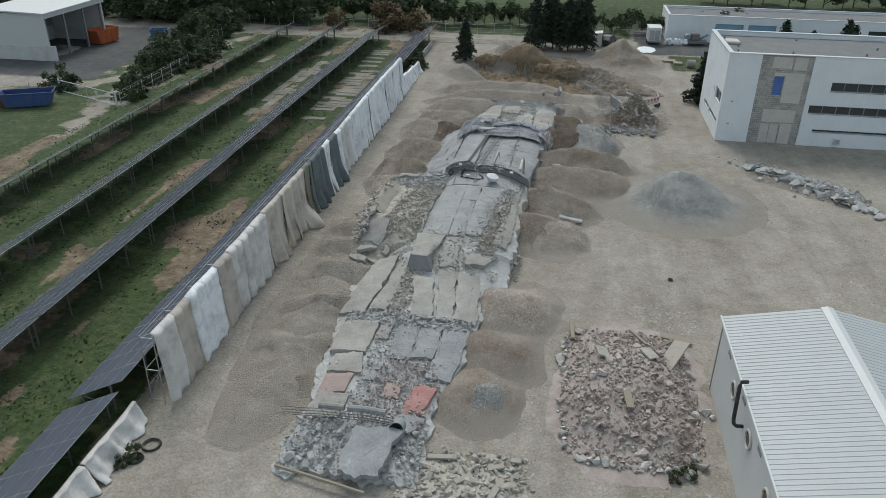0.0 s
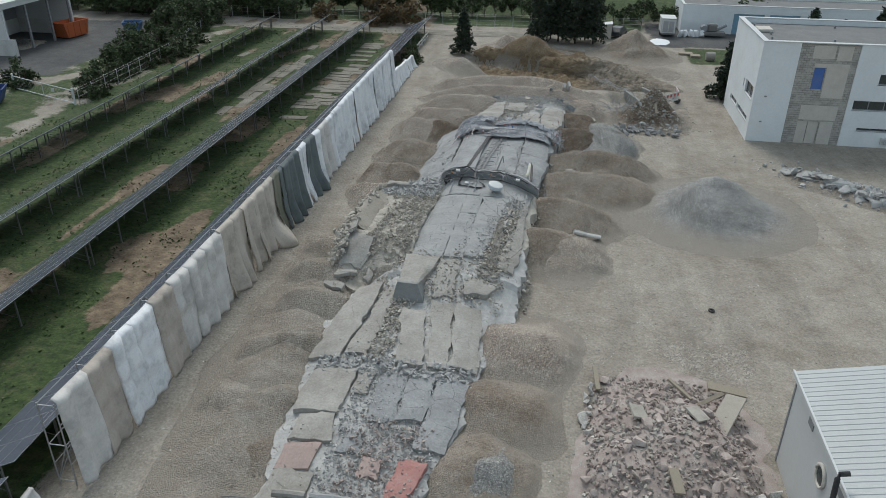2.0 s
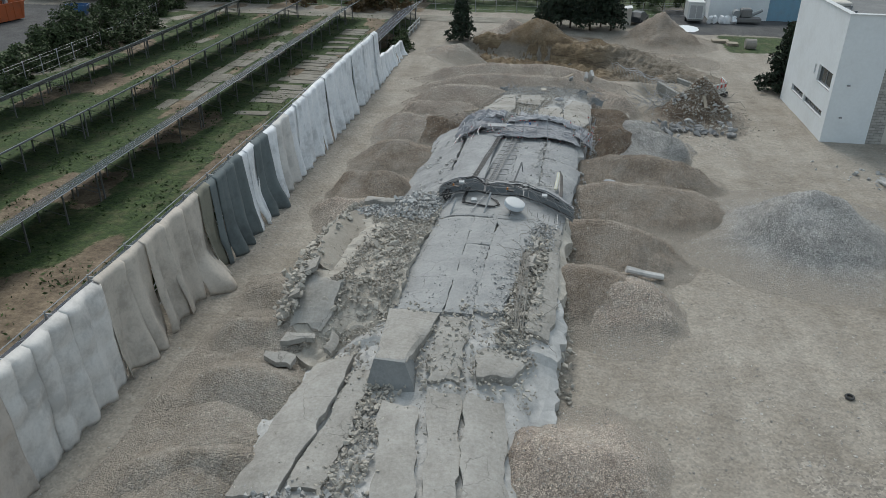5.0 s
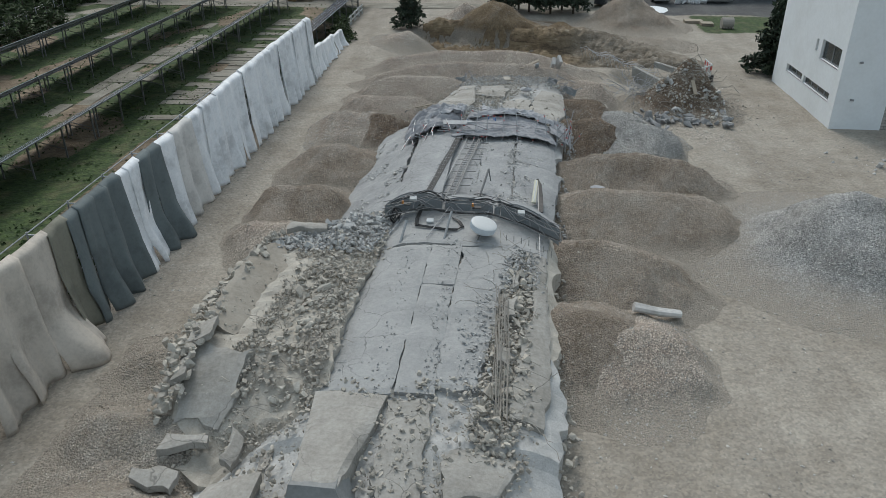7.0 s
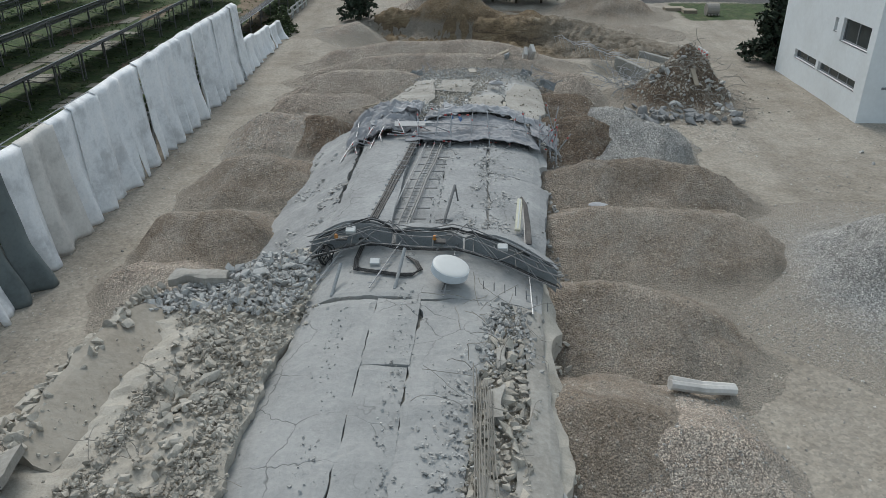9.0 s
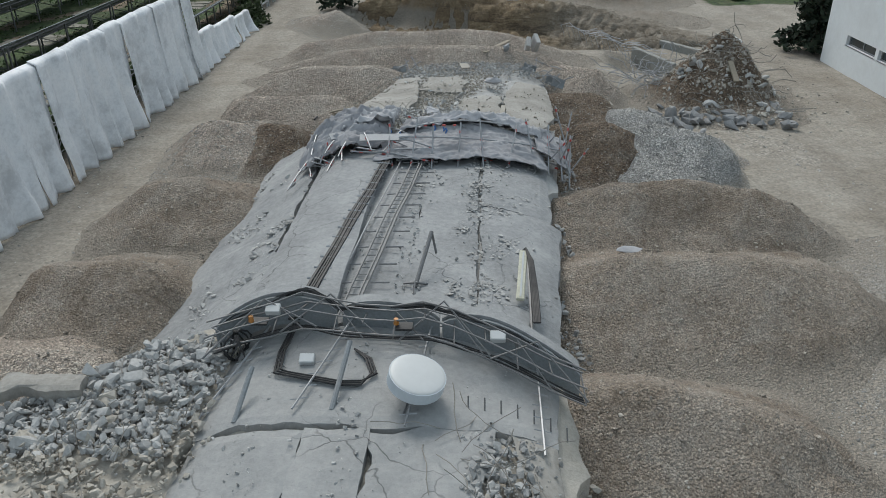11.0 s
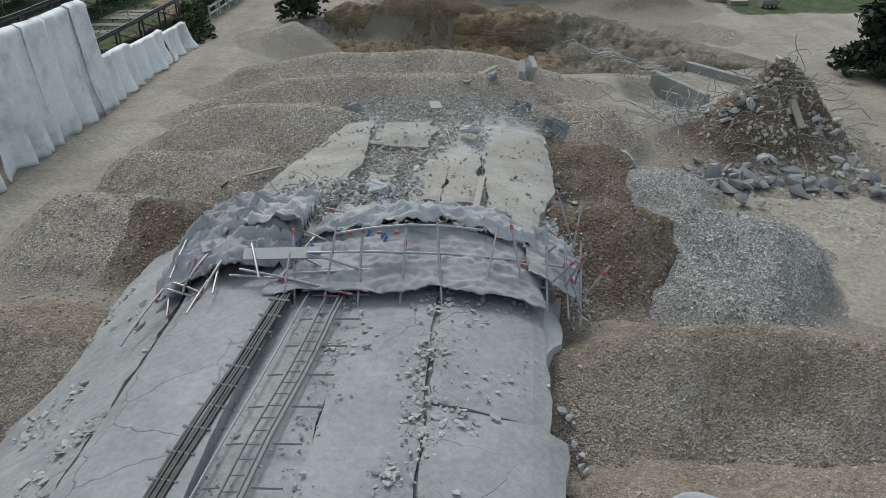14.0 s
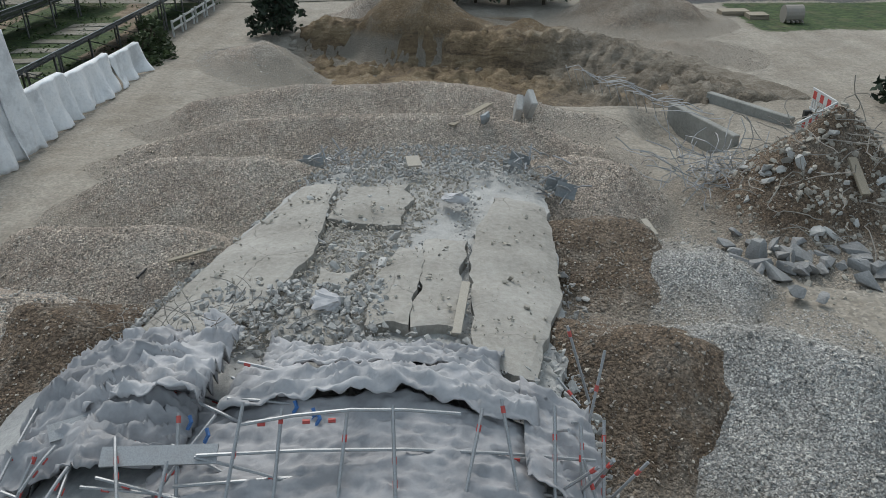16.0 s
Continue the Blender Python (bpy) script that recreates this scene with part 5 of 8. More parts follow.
# the broken foot
bed(M_CHUNK_TAN, [-6.1, -5.3, -5.2, -5.0], [-3.8, -3.4, -2.2, -0.8], 69.2, 79.6, 5200, 0.015, 0.085, 60, -0.04)
bed(M_CHUNK, [-8.4, -6.5], [-3.0, -3.2], 68.6, 71.6, 1800, 0.02, 0.14, 61, 0.1)
bed(M_CHUNK, -6.3, 0.8, 77.8, 81.4, 2400, 0.02, 0.11, 62, 0.08)
bed(M_CHUNK, -3.6, 0.5, 66.4, 69.6, 1200, 0.02, 0.13, 63, 0.04)
bed(M_CHUNK_TAN, -8.4, 0.5, 69.4, 79, 900, 0.015, 0.09, 64, 0.14, clump=0.2)
bed(M_CHUNK, [-9.3, -9.1, -8.3, -7.0], [-8.6, -8.5, -7.7, -6.4], 67.5, 80, 900, 0.03, 0.18, 65, -0.35)
bed(M_CHUNK, [-0.9, 0.3, 0.9], [-0.2, 0.9, 1.4], 57, 79, 700, 0.03, 0.16, 66, -0.6)
bed(M_CHUNK_TAN, [-8.75, -8.7, -8.2], [-8.2, -8.1, -7.5], 44.6, 53.2, 700, 0.03, 0.14, 15, 0.02, zf=lambda x, y: max(crown(x, y), fan(x, y)))
bed(M_CHUNK_TAN, [-12.9, -12.8, -12.2], [-12.0, -12.0, -11.5], 43.8, 53.6, 420, 0.05, 0.26, 16, 0.12, zf=lambda x, y: fan(max(x, -12.4), y) + 0.18, tilt=0.9, power=1.6)
bed(M_CHUNK_TAN, [-11.9, -11.5, -11.0], [-10.6, -10.4, -10.2], 46.5, 52.4, 160, 0.02, 0.08, 17, 0.1, zf=lambda x, y: hollow(x, y) - 0.1)
# single large blocks
chunk_parts("concrete_chunk", M_CHUNK_TAN, chimney, strip_spots([-11.0, -10.5], [-8.6, -8.3], 44, 54, 60, 71, fan, 0.05), 0.1, 0.22, 71)
chunk_parts("concrete_chunk", M_CHUNK, chimney, strip_spots([-11.6, -9.6], [-8.0, -7.6], 52.6, 55.4, 45, 72, fan, 0.1), 0.1, 0.22, 72)
chunk_parts("concrete_chunk", M_CHUNK_TAN, chimney, strip_spots([-3.7, -2.7], [-2.6, -2.1], 43, 51.4, 60, 73, crown, 0.02), 0.1, 0.24, 73)
chunk_parts("concrete_chunk", M_CHUNK_TAN, chimney, [(-12.6 + 0.4 * nz(i, 0, 0.7, 2), 44.2 + i * 0.42, fan(-12.3, 44.2 + i * 0.42) + 0.12) for i in range(22)], 0.14, 0.34, 74, 0.3)
chunk_parts("concrete_chunk", M_CHUNK, chimney, strip_spots(-10.6, -4.2, 22.4, 25.5, 40, 75, crown, 0.05), 0.14, 0.36, 75)
chunk_parts("concrete_chunk", M_CHUNK, chimney, strip_spots(-6.0, -3.2, 69.5, 79, 50, 76, crown, 0.02), 0.08, 0.18, 76)
wires(M_REBAR, "rebar", chimney, strip_spots([-10.6, -10.4], [-8.5, -8.1], 44, 55, 60, 81, fan, 0.1), 81, 1.0, 0.008)
wires(M_REBAR, "rebar", chimney, strip_spots(-3.6, -2.0, 43, 53, 45, 82, crown, 0.1), 82, 1.2, 0.009)
wires(M_REBAR, "rebar", chimney, strip_spots(-8.2, -4.6, 68.8, 70.6, 60, 83, crown, 0.2), 83, 0.9, 0.008, up=0.9)
wires(M_REBAR, "rebar", chimney, strip_spots(-6, 0.6, 78, 81, 35, 84, crown, 0.2), 84, 0.9, 0.01)
wires(M_REBAR, "rebar", chimney, strip_spots(-10.5, -5, 22.5, 26, 40, 85, crown, 0.2), 85, 1.0, 0.009)
for k in range(9):
    y = 43.5 + 0.1 * k
    pts = [(-2.9 - 0.05 * k + 0.06 * nz(k, t, 0.5), y + t * 0.95, crown(-2.8, y + t) + 0.22 + 0.1 * math.sin(t + k)) for t in range(7)]
    part("rebar", tube(pts, 0.012, 4), M_REBAR, chimney)


# ---- the steel platform ring with its aerials ----
def ring_z(x):
    """Arched top of the lying platform: three arcs side by side."""
    for a, b, h in ((-7.9, -5.62, 0.4), (-5.5, -3.55, 0.26), (-3.5, -0.95, 0.3)):
        if a <= x <= b:
            s = (2 * x - a - b) / (b - a)
            return h * math.sqrt(max(0.0, 1 - s * s * 0.96))
    return 0.0


platform = thing("service_platform", "bent grey steel service platform with cables lying across the chimney", "platform", (-4.4, 55.8, 0))


def rp(name, shape, mat, label="", parent=None, smooth_=False):
    v, e, f = shape
    return part(name, ([Vector(p) - platform.location for p in v], e, f), mat, parent or platform, label, smooth_)


def ring_base(x):
    return 2.42 - 0.4 * smooth(-2.8, -0.9, x) - 0.1 * smooth(-6.8, -7.9, x)


def ring_y(x):
    return 56.05 - 0.055 * (x + 6.2) ** 2 if x > -6.2 else 56.05 - 0.2 * (x + 6.2) ** 2


for a, b in ((-7.9, -5.62), (-5.5, -3.55), (-3.5, -0.95)):
    n = 22
    for nm, d0, d1, hi, lo, mat, lab in (("rim", -0.02, 0.26, 0.0, -0.09, M_SLAB, "pale concrete rim"), ("web", -0.1, -0.04, -0.06, -0.7, M_BLUEGREY, "grey sheet steel web")):
        verts, faces = [], []
        for i in range(n + 1):
            x = a + (b - a) * i / n
            z = ring_base(x) + 0.2 + ring_z(x) * 1.1
            y = ring_y(x)
            verts += [(x, y + d0, z + hi), (x, y + d1, z + hi), (x, y + d1, z + lo), (x, y + d0, z + lo)]
            if i:
                for k in range(4):
                    p, q = (i - 1) * 4 + k, (i - 1) * 4 + (k + 1) % 4
                    faces.append((p, q, q + 4, p + 4))
        faces += [(3, 2, 1, 0), (n * 4, n * 4 + 1, n * 4 + 2, n * 4 + 3)]
        rp(nm, (verts, [], faces), mat, lab)
# rails and stays of the basket
xs = [-7.9 + 0.58 * i for i in range(13)]
kink = lambda x: 0.34 * math.exp(-((x + 6.2) / 0.55) ** 2) + 0.26 * math.exp(-((x + 3.7) / 0.6) ** 2)
rail = lambda x, d, h: (x, ring_y(x) - d, ring_base(x) - 0.15 * d + h * 0.75 + kink(x) * (0.3 + 0.7 * h))
for d, h in ((0.25, 0.55), (0.75, 0.75), (0.8, 0.35), (0.5, 0.95)):
    rp("rail", tube([rail(x, d + 0.12 * nz(x, d, 0.7, 3), h + 0.16 * nz(x, h, 0.6, 5)) for x in xs], 0.017, 6), M_STEEL)
for i, x in enumerate(xs):
    rp("stay", tube([rail(x, 0.05, 0.3), rail(x + 0.1 * nz(i, 2), 0.8, 0.75 if i % 2 else 0.35)], 0.014, 5), M_STEEL)
    if i % 2 == 0 and i < 12:
        rp("stay", tube([rail(x, 0.25, 0.6), rail(x + 0.58, 0.8, 0.3)], 0.014, 5), M_STEEL)
for k, (a, b) in enumerate(((-7.95, -5.9), (-6.6, -4.7), (-4.3, -2.6), (-2.6, -0.9))):
    rp("stay", tube([rail(a, 0.8, 0.3), rail((a + b) / 2, 0.35, 0.95), rail(b, 0.75, 0.35)], 0.02, 6), M_STEEL)
rnd = random.Random(4)
for k in range(9):
    pts = [(x, ring_y(x) - 0.08 + 0.12 * nz(x, k, 1.1, k), ring_base(x) + 0.24 + 0.5 * ring_z(x) + 0.8 * kink(x) + 0.09 * nz(x, k, 1.4, 7 + k)) for x in np.linspace(-7.7 + 0.5 * (k % 3), -1.1 - 0.6 * (k % 2), 34)]
    rp("cable", tube(pts, 0.017, 5), M_BLACK)
for k in range(3):
    pts = [rail(x, 0.5 + 0.1 * k, 0.12 + 0.05 * k + 0.08 * nz(x, k, 1)) for x in np.linspace(-7.8, -0.95, 26)]
    rp("cable", tube(pts, 0.018, 5), M_BLACK)
for k in range(6):
    c = Vector((-7.6 + 0.05 * k, ring_y(-7.6) - 0.45, crown(-7.6, 55.5) + 0.35))
    rp("cable", tube([c + Vector((0.1 * math.sin(t * 2 + k), 0.28 * math.sin(t), 0.3 * math.cos(t))) for t in np.linspace(0, 6, 14)], 0.02, 5), M_BLACK)
# conduit loops lying on the shell in front
zc = lambda x, y, h=0.1: (x, y, crown(x, y) + h)
for off in (0.0, 0.05, 0.1):
    rp("conduit", tube([zc(-6.5 + off, 56.0), zc(-6.6 + off, 55.0), zc(-6.55 + off, 54.35 + off), zc(-6.3, 54.25 + off), zc(-5.3, 53.95 + off), zc(-4.9, 53.95 + off), zc(-4.75 + off, 54.25), zc(-4.9 + off, 54.7), zc(-5.15, 55.0)], 0.022, 5), M_BLACK)
for a, b in (((-7.75, 53.2), (-6.95, 55.8)), ((-6.0, 53.3), (-5.3, 55.9)), ((-4.05, 52.9), (-3.7, 55.7)), ((-1.75, 52.6), (-1.7, 55.0))):
    rp("ladder_rail", tube([zc(a[0], a[1], 0.12), zc((a[0] + b[0]) / 2, (a[1] + b[1]) / 2, 0.14), zc(b[0], b[1], 0.2)], 0.022, 5), M_GALV)
    for t in np.linspace(0.1, 0.9, 7):
        x, y = a[0] + (b[0] - a[0]) * t, a[1] + (b[1] - a[1]) * t
        rp("rung", tube([zc(x - 0.15, y - 0.02, 0.12), zc(x + 0.15, y + 0.03, 0.12)], 0.012, 4), M_GALV)
for x in np.linspace(-3.0, -1.3, 7):
    rp("bracket", tube([zc(x, 53.5 - 0.3 * (x + 3) ** 2 * 0.3, 0.02), zc(x, 53.65 - 0.3 * (x + 3) ** 2 * 0.3, 0.2)], 0.014, 4), M_STEEL)
for x, d, m in ((-7.15, 0.55, "o"), (-4.35, 0.7, "o")):
    bm = bmesh.new()
    bmesh.ops.create_cone(bm, cap_ends=True, segments=12, radius1=0.055, radius2=0.045, depth=0.12)
    bm.transform(Matrix.Translation(Vector(rail(x, d, 0.72)) - platform.location))
    lamp = part("warning_lamp", bm, paint("amber_glass", (0.5, 0.2, 0.04), 0.3), platform, "amber aviation warning lamp")
    bm = boxes((-0.16, 0.16, -0.12, 0.12, -0.02, 0.02))
    bm.transform(Matrix.Translation(Vector(rail(x + 0.15, d, 0.56)) - platform.location))
    part("mount_plate", bm, M_BLACK, lamp)
for x, y, h in ((-6.75, 55.5, 0.75), (-2.45, 54.9, 0.6), (-6.0, 54.7, 0.1)):
    bm = boxes((-0.14, 0.14, -0.1, 0.1, -0.07, 0.07), bev=0.015)
    bm.transform(Matrix.Translation(Vector((x, y, crown(x, y) + h)) - platform.location) @ Matrix.Rotation(0.4, 4, "X"))
    part("junction_box", bm, M_WHITEMETAL, platform, "white junction box")
# the bundle of cables and the ladder up the shell
for k in range(6):
    pts = [(-6.42 + 0.105 * (y - 56.2) + 0.048 * (k - 2.5) + 0.03 * nz(y, k, 0.5), y, crown(-6, y) + 0.2 + 0.02 * (k % 2)) for y in np.linspace(55.9, 66.6, 22)]
    rp("riser_cable", tube(pts, 0.032, 6), M_BLACK)
for y in np.arange(56.4, 66.5, 0.52):
    x = -6.42 + 0.105 * (y - 56.2)
    rp("cable_clamp", tube([(x - 0.22, y + 0.06, crown(x, y) + 0.22), (x + 0.2, y - 0.02, crown(x, y) + 0.22)], 0.022, 4), M_GALV)
rp("conduit", tube([(-5.95 + 0.1 * (y - 56.2), y, crown(-5.7, y) + 0.14) for y in np.linspace(56.2, 66.3, 14)], 0.02, 5), M_GALV)
for off in (-0.12, 0.12, 0.2):
    rp("ladder_rail", tube([(-5.5 + off + 0.105 * (y - 56.2) + 0.02 * nz(y, off, 0.5), y, crown(-5, y) + 0.12) for y in np.linspace(56.1, 66.4, 20)], 0.024, 5), M_STEEL)
for y in np.arange(56.3, 66.3, 0.3):
    x = -5.5 + 0.105 * (y - 56.2)
    rp("rung", tube([(x - 0.12, y, crown(x, y) + 0.13), (x + 0.12, y, crown(x, y) + 0.13)], 0.012, 4), M_STEEL)
for y in np.arange(56.6, 66.0, 0.85):
    x = -5.25 + 0.105 * (y - 56.2)
    rp("bracket", tube([(x, y, crown(x, y) + 0.1), (x + 0.42, y - 0.03, crown(x, y) + 0.12)], 0.02, 4), M_STEEL)
    rp("bracket", tube([(x - 0.42, y, crown(x, y) + 0.1), (x - 0.66, y - 0.03, crown(x, y) + 0.1)], 0.016, 4), M_STEEL)


def drum_aerial():
    ob = thing("dish_aerial", "white drum-shaped microwave dish on a bent steel mount", "dish aerial", (-3.95, 53.75, crown(-3.95, 53.75)))
    tilt = Matrix.Translation((0.05, -0.1, 0.42)) @ Matrix.Rotation(radians(6), 4, "X") @ Matrix.Rotation(radians(14), 4, "Y")
    bm = bmesh.new()
    bmesh.ops.create_cone(bm, cap_ends=True, segments=40, radius1=0.38, radius2=0.5, depth=0.1, matrix=Matrix.Translation((0, 0, -0.1)))
    bmesh.ops.create_cone(bm, cap_ends=True, segments=40, radius1=0.5, radius2=0.5, depth=0.22, matrix=Matrix.Translation((0, 0, 0.06)))
    bm.transform(tilt)
    part("drum", bm, M_PALE_BLUE, ob, "pale blue-grey drum shroud", True)
    ob.children[-1].data.polygons.foreach_set("use_smooth", [False] * len(ob.children[-1].data.polygons))
    bm = bmesh.new()
    bmesh.ops.create_uvsphere(bm, u_segments=40, v_segments=16, radius=1.0)
    bmesh.ops.delete(bm, geom=[v for v in bm.verts if v.co.z < -0.01], context="VERTS")
    bm.transform(tilt @ Matrix.Translation((0, 0, 0.172)) @ Matrix.Diagonal((0.485, 0.485, 0.045, 1)))
    part("radome", bm, M_WHITEMETAL, ob, "white radome face", True)
    part("mount", tube([(-0.1, 0.05, -0.1), (0.0, -0.02, 0.25), (0.05, -0.08, 0.45)], 0.06, 8), paint("rusty_brown_tube", (0.18, 0.11, 0.07), 0.8), ob)
    for a in (0.4, 2.5, 4.4):
        part("strut", tube([(0.0, 0, 0.2), (0.5 * math.cos(a), 0.5 * math.sin(a), 0.0)], 0.02, 5), M_STEEL, ob)


M_PALE_BLUE = paint("pale_grey_plastic", (0.55, 0.6, 0.64), 0.5, 0, 0.04, 1, (0.4, 0.4, 0.38), 0.2)
drum_aerial()


def pole_mount(x, y, h, lean, label, legs=True):
    z = crown(x, y)
    ob = thing("aerial_mount", label, "steel mount", (x, y, z), "aerial mounts on the shell")
    part("pole", tube([(0, 0, 0.0), (lean[0], lean[1], h)], 0.05, 8), M_STEEL if legs else M_BLUEGREY, ob)
    if legs:
        for a in (0.5, 2.6, 4.7):
            part("leg", tube([(0, 0, 0.12), (0.3 * math.cos(a), 0.3 * math.sin(a), 0.0)], 0.025, 5), M_STEEL, ob)
        part("stay", tube([(lean[0], lean[1], h), (lean[0] + 0.1, lean[1] - 0.1, h - 0.5)], 0.03, 5), M_STEEL, ob)


pole_mount(-4.15, 57.4, 0.75, (0.33, 1.2), "dark steel tripod mount lying on the shell")
pole_mount(-7.0, 53.2, 0.5, (0.15, 0.9), "short grey steel tube stub on the shell", False)
pole_mount(-5.35, 53.4, 0.6, (0.2, 1.2), "grey steel tube standing on the shell", False)


def strip_lamp():
    ob = thing("strip_lamp", "long cream strip lamp leaning on a bent cable arm", "lamp", (-1.8, 57.1, crown(-1.8, 57.1)))
    m = Matrix.Translation((-0.02, 0.5, 0.42)) @ Matrix.Rotation(radians(22), 4, "X") @ Matrix.Rotation(radians(-6), 4, "Z")
    bm = boxes((-0.09, 0.09, -0.68, 0.68, -0.05, 0.05), bev=0.02)
    bm.transform(m)
    part("housing", bm, paint("cream_plastic", (0.62, 0.6, 0.47), 0.5), ob)
    bm = boxes((-0.02, 0.02, -0.62, 0.62, 0.052, 0.062))
    bm.transform(m)
    part("tube", bm, M_WHITEMETAL, ob)
    for k in range(5):
        part("cable", tube([(0.15 + 0.03 * k, -0.9, 0.1), (0.16 + 0.03 * k, -0.1, 0.3), (0.15 + 0.02 * k, 0.8, 0.62), (0.1, 1.12 + 0.02 * k, 0.72), (0.0, 1.1, 0.68), (-0.02, 0.95, 0.6)], 0.024, 5), M_BLACK, ob)
    part("arm", tube([(0.1, -1.0, 0.0), (0.12, 0.0, 0.3), (0.12, 1.0, 0.6)], 0.03, 5), M_STEEL, ob)


strip_lamp()


# ---- the crushed sheeted scaffold across the shell ----
wreck = thing("crushed_scaffold", "crushed scaffold of steel tubes tangled in grey-white netting sheets", "scaffold wreck", (-4, 67.5, 0))
M_NET = cloth_material("dusty_grey_netting", (0.365, 0.362, 0.372))
M_NET2 = cloth_material("pale_dusty_netting", (0.45, 0.447, 0.458))
M_REDCAP = paint("red_coupler", (0.5, 0.07, 0.06), 0.6)
M_BLUECAP = paint("blue_strap", (0.05, 0.16, 0.4), 0.6)


def drape(x0, x1, y0, y1, zf, seed, mat, fold=0.12, label=""):
    nu, nv = int((x1 - x0) / 0.055), int((y1 - y0) / 0.04)
    verts = []
    for j in range(nv + 1):
        for i in range(nu + 1):
            s, t = i / nu, j / nv
            x = x0 + (x1 - x0) * s + 0.1 * nz(s * 5, t * 2, 1, seed)
            y = y0 + (y1 - y0) * t + 0.22 * fbm(s * 4, t, 1, seed + 1)
            w = fbm(x * 0.8, y * 2.2, 1.1, seed)
            crease = abs(nz(x * 0.7, y * 3.0 + 0.5 * x, 1.0, seed + 4))
            z = zf(x, y, s, t) + fold * 0.3 * w - fold * 0.8 * (1 - crease) ** 7 + 0.03 * nz(x, y * 1.6, 2.6, seed + 6) + 0.012 * nz(x, y, 8, seed)
            z += 0.9 * fold * (1 - abs(nz(x * 0.5 + 0.2 * y, y * 3.2 + 0.35 * fbm(x, y, 0.8, seed), 1.0, seed + 15))) ** 5 + 0.8 * fold * (1 - abs(nz(x * 1.7 + y, y * 5.0 - 1.0 * x, 1.0, seed + 17))) ** 7 + 0.05 * (1 - abs(nz(x * 4 - y * 2, y * 7 + 2 * x, 1.0, seed + 19))) ** 4
            verts.append(Vector((x, y, z)) - wreck.location)
    w = nu + 1
    faces = [(j * w + i, j * w + i + 1, j * w + w + i + 1, j * w + w + i) for j in range(nv) for i in range(nu)]
    ob = part("netting", (verts, [], faces), mat, wreck, label, True)
    so = ob.modifiers.new("thickness", "SOLIDIFY")
    so.thickness = 0.02


arch = lambda s: math.sqrt(max(0, 1 - (2 * s - 1) ** 2))
drape(-5.9, -0.5, 65.0, 66.9, lambda x, y, s, t: crown(x, y) + 0.12 + t * 0.6 * arch(s) + 0.1 * (1 - t), 3, M_NET, 0.05, "grey scaffold netting")
drape(-5.2, -0.6, 66.7, 67.8, lambda x, y, s, t: crown(x, y) + 0.45 + 0.55 * arch(s) * math.sin(math.pi * min(1, t * 0.8 + 0.25)), 5, M_NET2, 0.14, "pale puffed netting")
drape(-5.0, -1.0, 67.5, 69.0, lambda x, y, s, t: crown(x, y) + 0.15 + 0.75 * arch(s) * (1 - t), 7, M_NET2, 0.15, "pale puffed netting")
drape(-8.4, -5.5, 65.7, 68.9, lambda x, y, s, t: crown(x, y) + 0.3 + 0.6 * math.sin(math.pi * t) * arch(s) + 0.1, 9, M_NET, 0.2, "crumpled netting")
drape(-7.2, -5.3, 66.6, 68.4, lambda x, y, s, t: crown(x, y) + 0.75 + 0.25 * arch(s) * (1 - t), 11, M_NET2, 0.2, "crumpled netting")
drape(-0.8, 0.35, 65.8, 67.6, lambda x, y, s, t: crown(x, y) + 0.45 - 0.2 * s + 0.15 * t, 13, M_NET, 0.1, "grey scaffold netting")
wk = lambda shape: ([Vector(p) - wreck.location for p in shape[0]], [], shape[2])
rnd = random.Random(21)


def couplers(a, b, n):
    for k in range(n):
        p = Vector(a).lerp(Vector(b), rnd.uniform(0.1, 0.95))
        d = (Vector(b) - Vector(a)).normalized() * 0.06
        part("coupler", wk(tube([p - d * 0.8, p + d * 0.8], 0.032, 6)), M_REDCAP, wreck)


def pole(a, b, r=0.025, bend=0.1, n=1):
    a, b = Vector(a), Vector(b)
    pts = [a.lerp(b, t) + Vector((0, 0, bend * math.sin(math.pi * t))) for t in (0, 0.25, 0.5, 0.75, 1)]
    part("tube", wk(tube(pts, r, 6)), M_GALV, wreck)
    couplers(a, b, n)


fr = lambda x, d, h: (x, 65.35 + d + 0.06 * (x + 4.5) ** 2 * 0.5, crown(x, 66.0) + h)
for h, d, xa, xb in ((0.15, -0.15, -5.2, -0.9), (0.45, 0.0, -5.4, -0.2), (0.8, 0.2, -5.1, 0.2), (1.05, 0.5, -4.6, -1.7), (0.3, -0.1, -2.0, 0.4)):
    pole(fr(xa, d, h), fr(xb, d + 0.15, h * 0.95), 0.025, 0.16, 3)
for x, l in ((-5.3, -0.15), (-4.75, 0.2), (-4.1, 0.05), (-3.3, 0.1), (-2.5, -0.1), (-1.75, 0.35), (-0.85, -0.3), (-0.45, 0.05), (0.0, 0.0), (0.25, 0.1)):
    pole(fr(x, -0.5, -0.1 + 0.1 * rnd.random()), fr(x + l, 0.7, 1.0 + 0.3 * rnd.random()), 0.026, 0.02, 2)
for k in range(38):
    x, y = rnd.uniform(-8.3, -5.0), rnd.uniform(65.3, 68.2)
    a = rnd.uniform(-0.5, 0.5) if k % 2 else rnd.uniform(1.2, 1.9)
    l = rnd.uniform(0.7, 2.4)
    z = crown(x, y) + rnd.uniform(0.3, 0.95)
    pole((x, y, z), (x + l * math.cos(a), y - abs(l * math.sin(a)) * 0.7, z - rnd.uniform(0.1, 0.6)), 0.024, 0.03, 2)
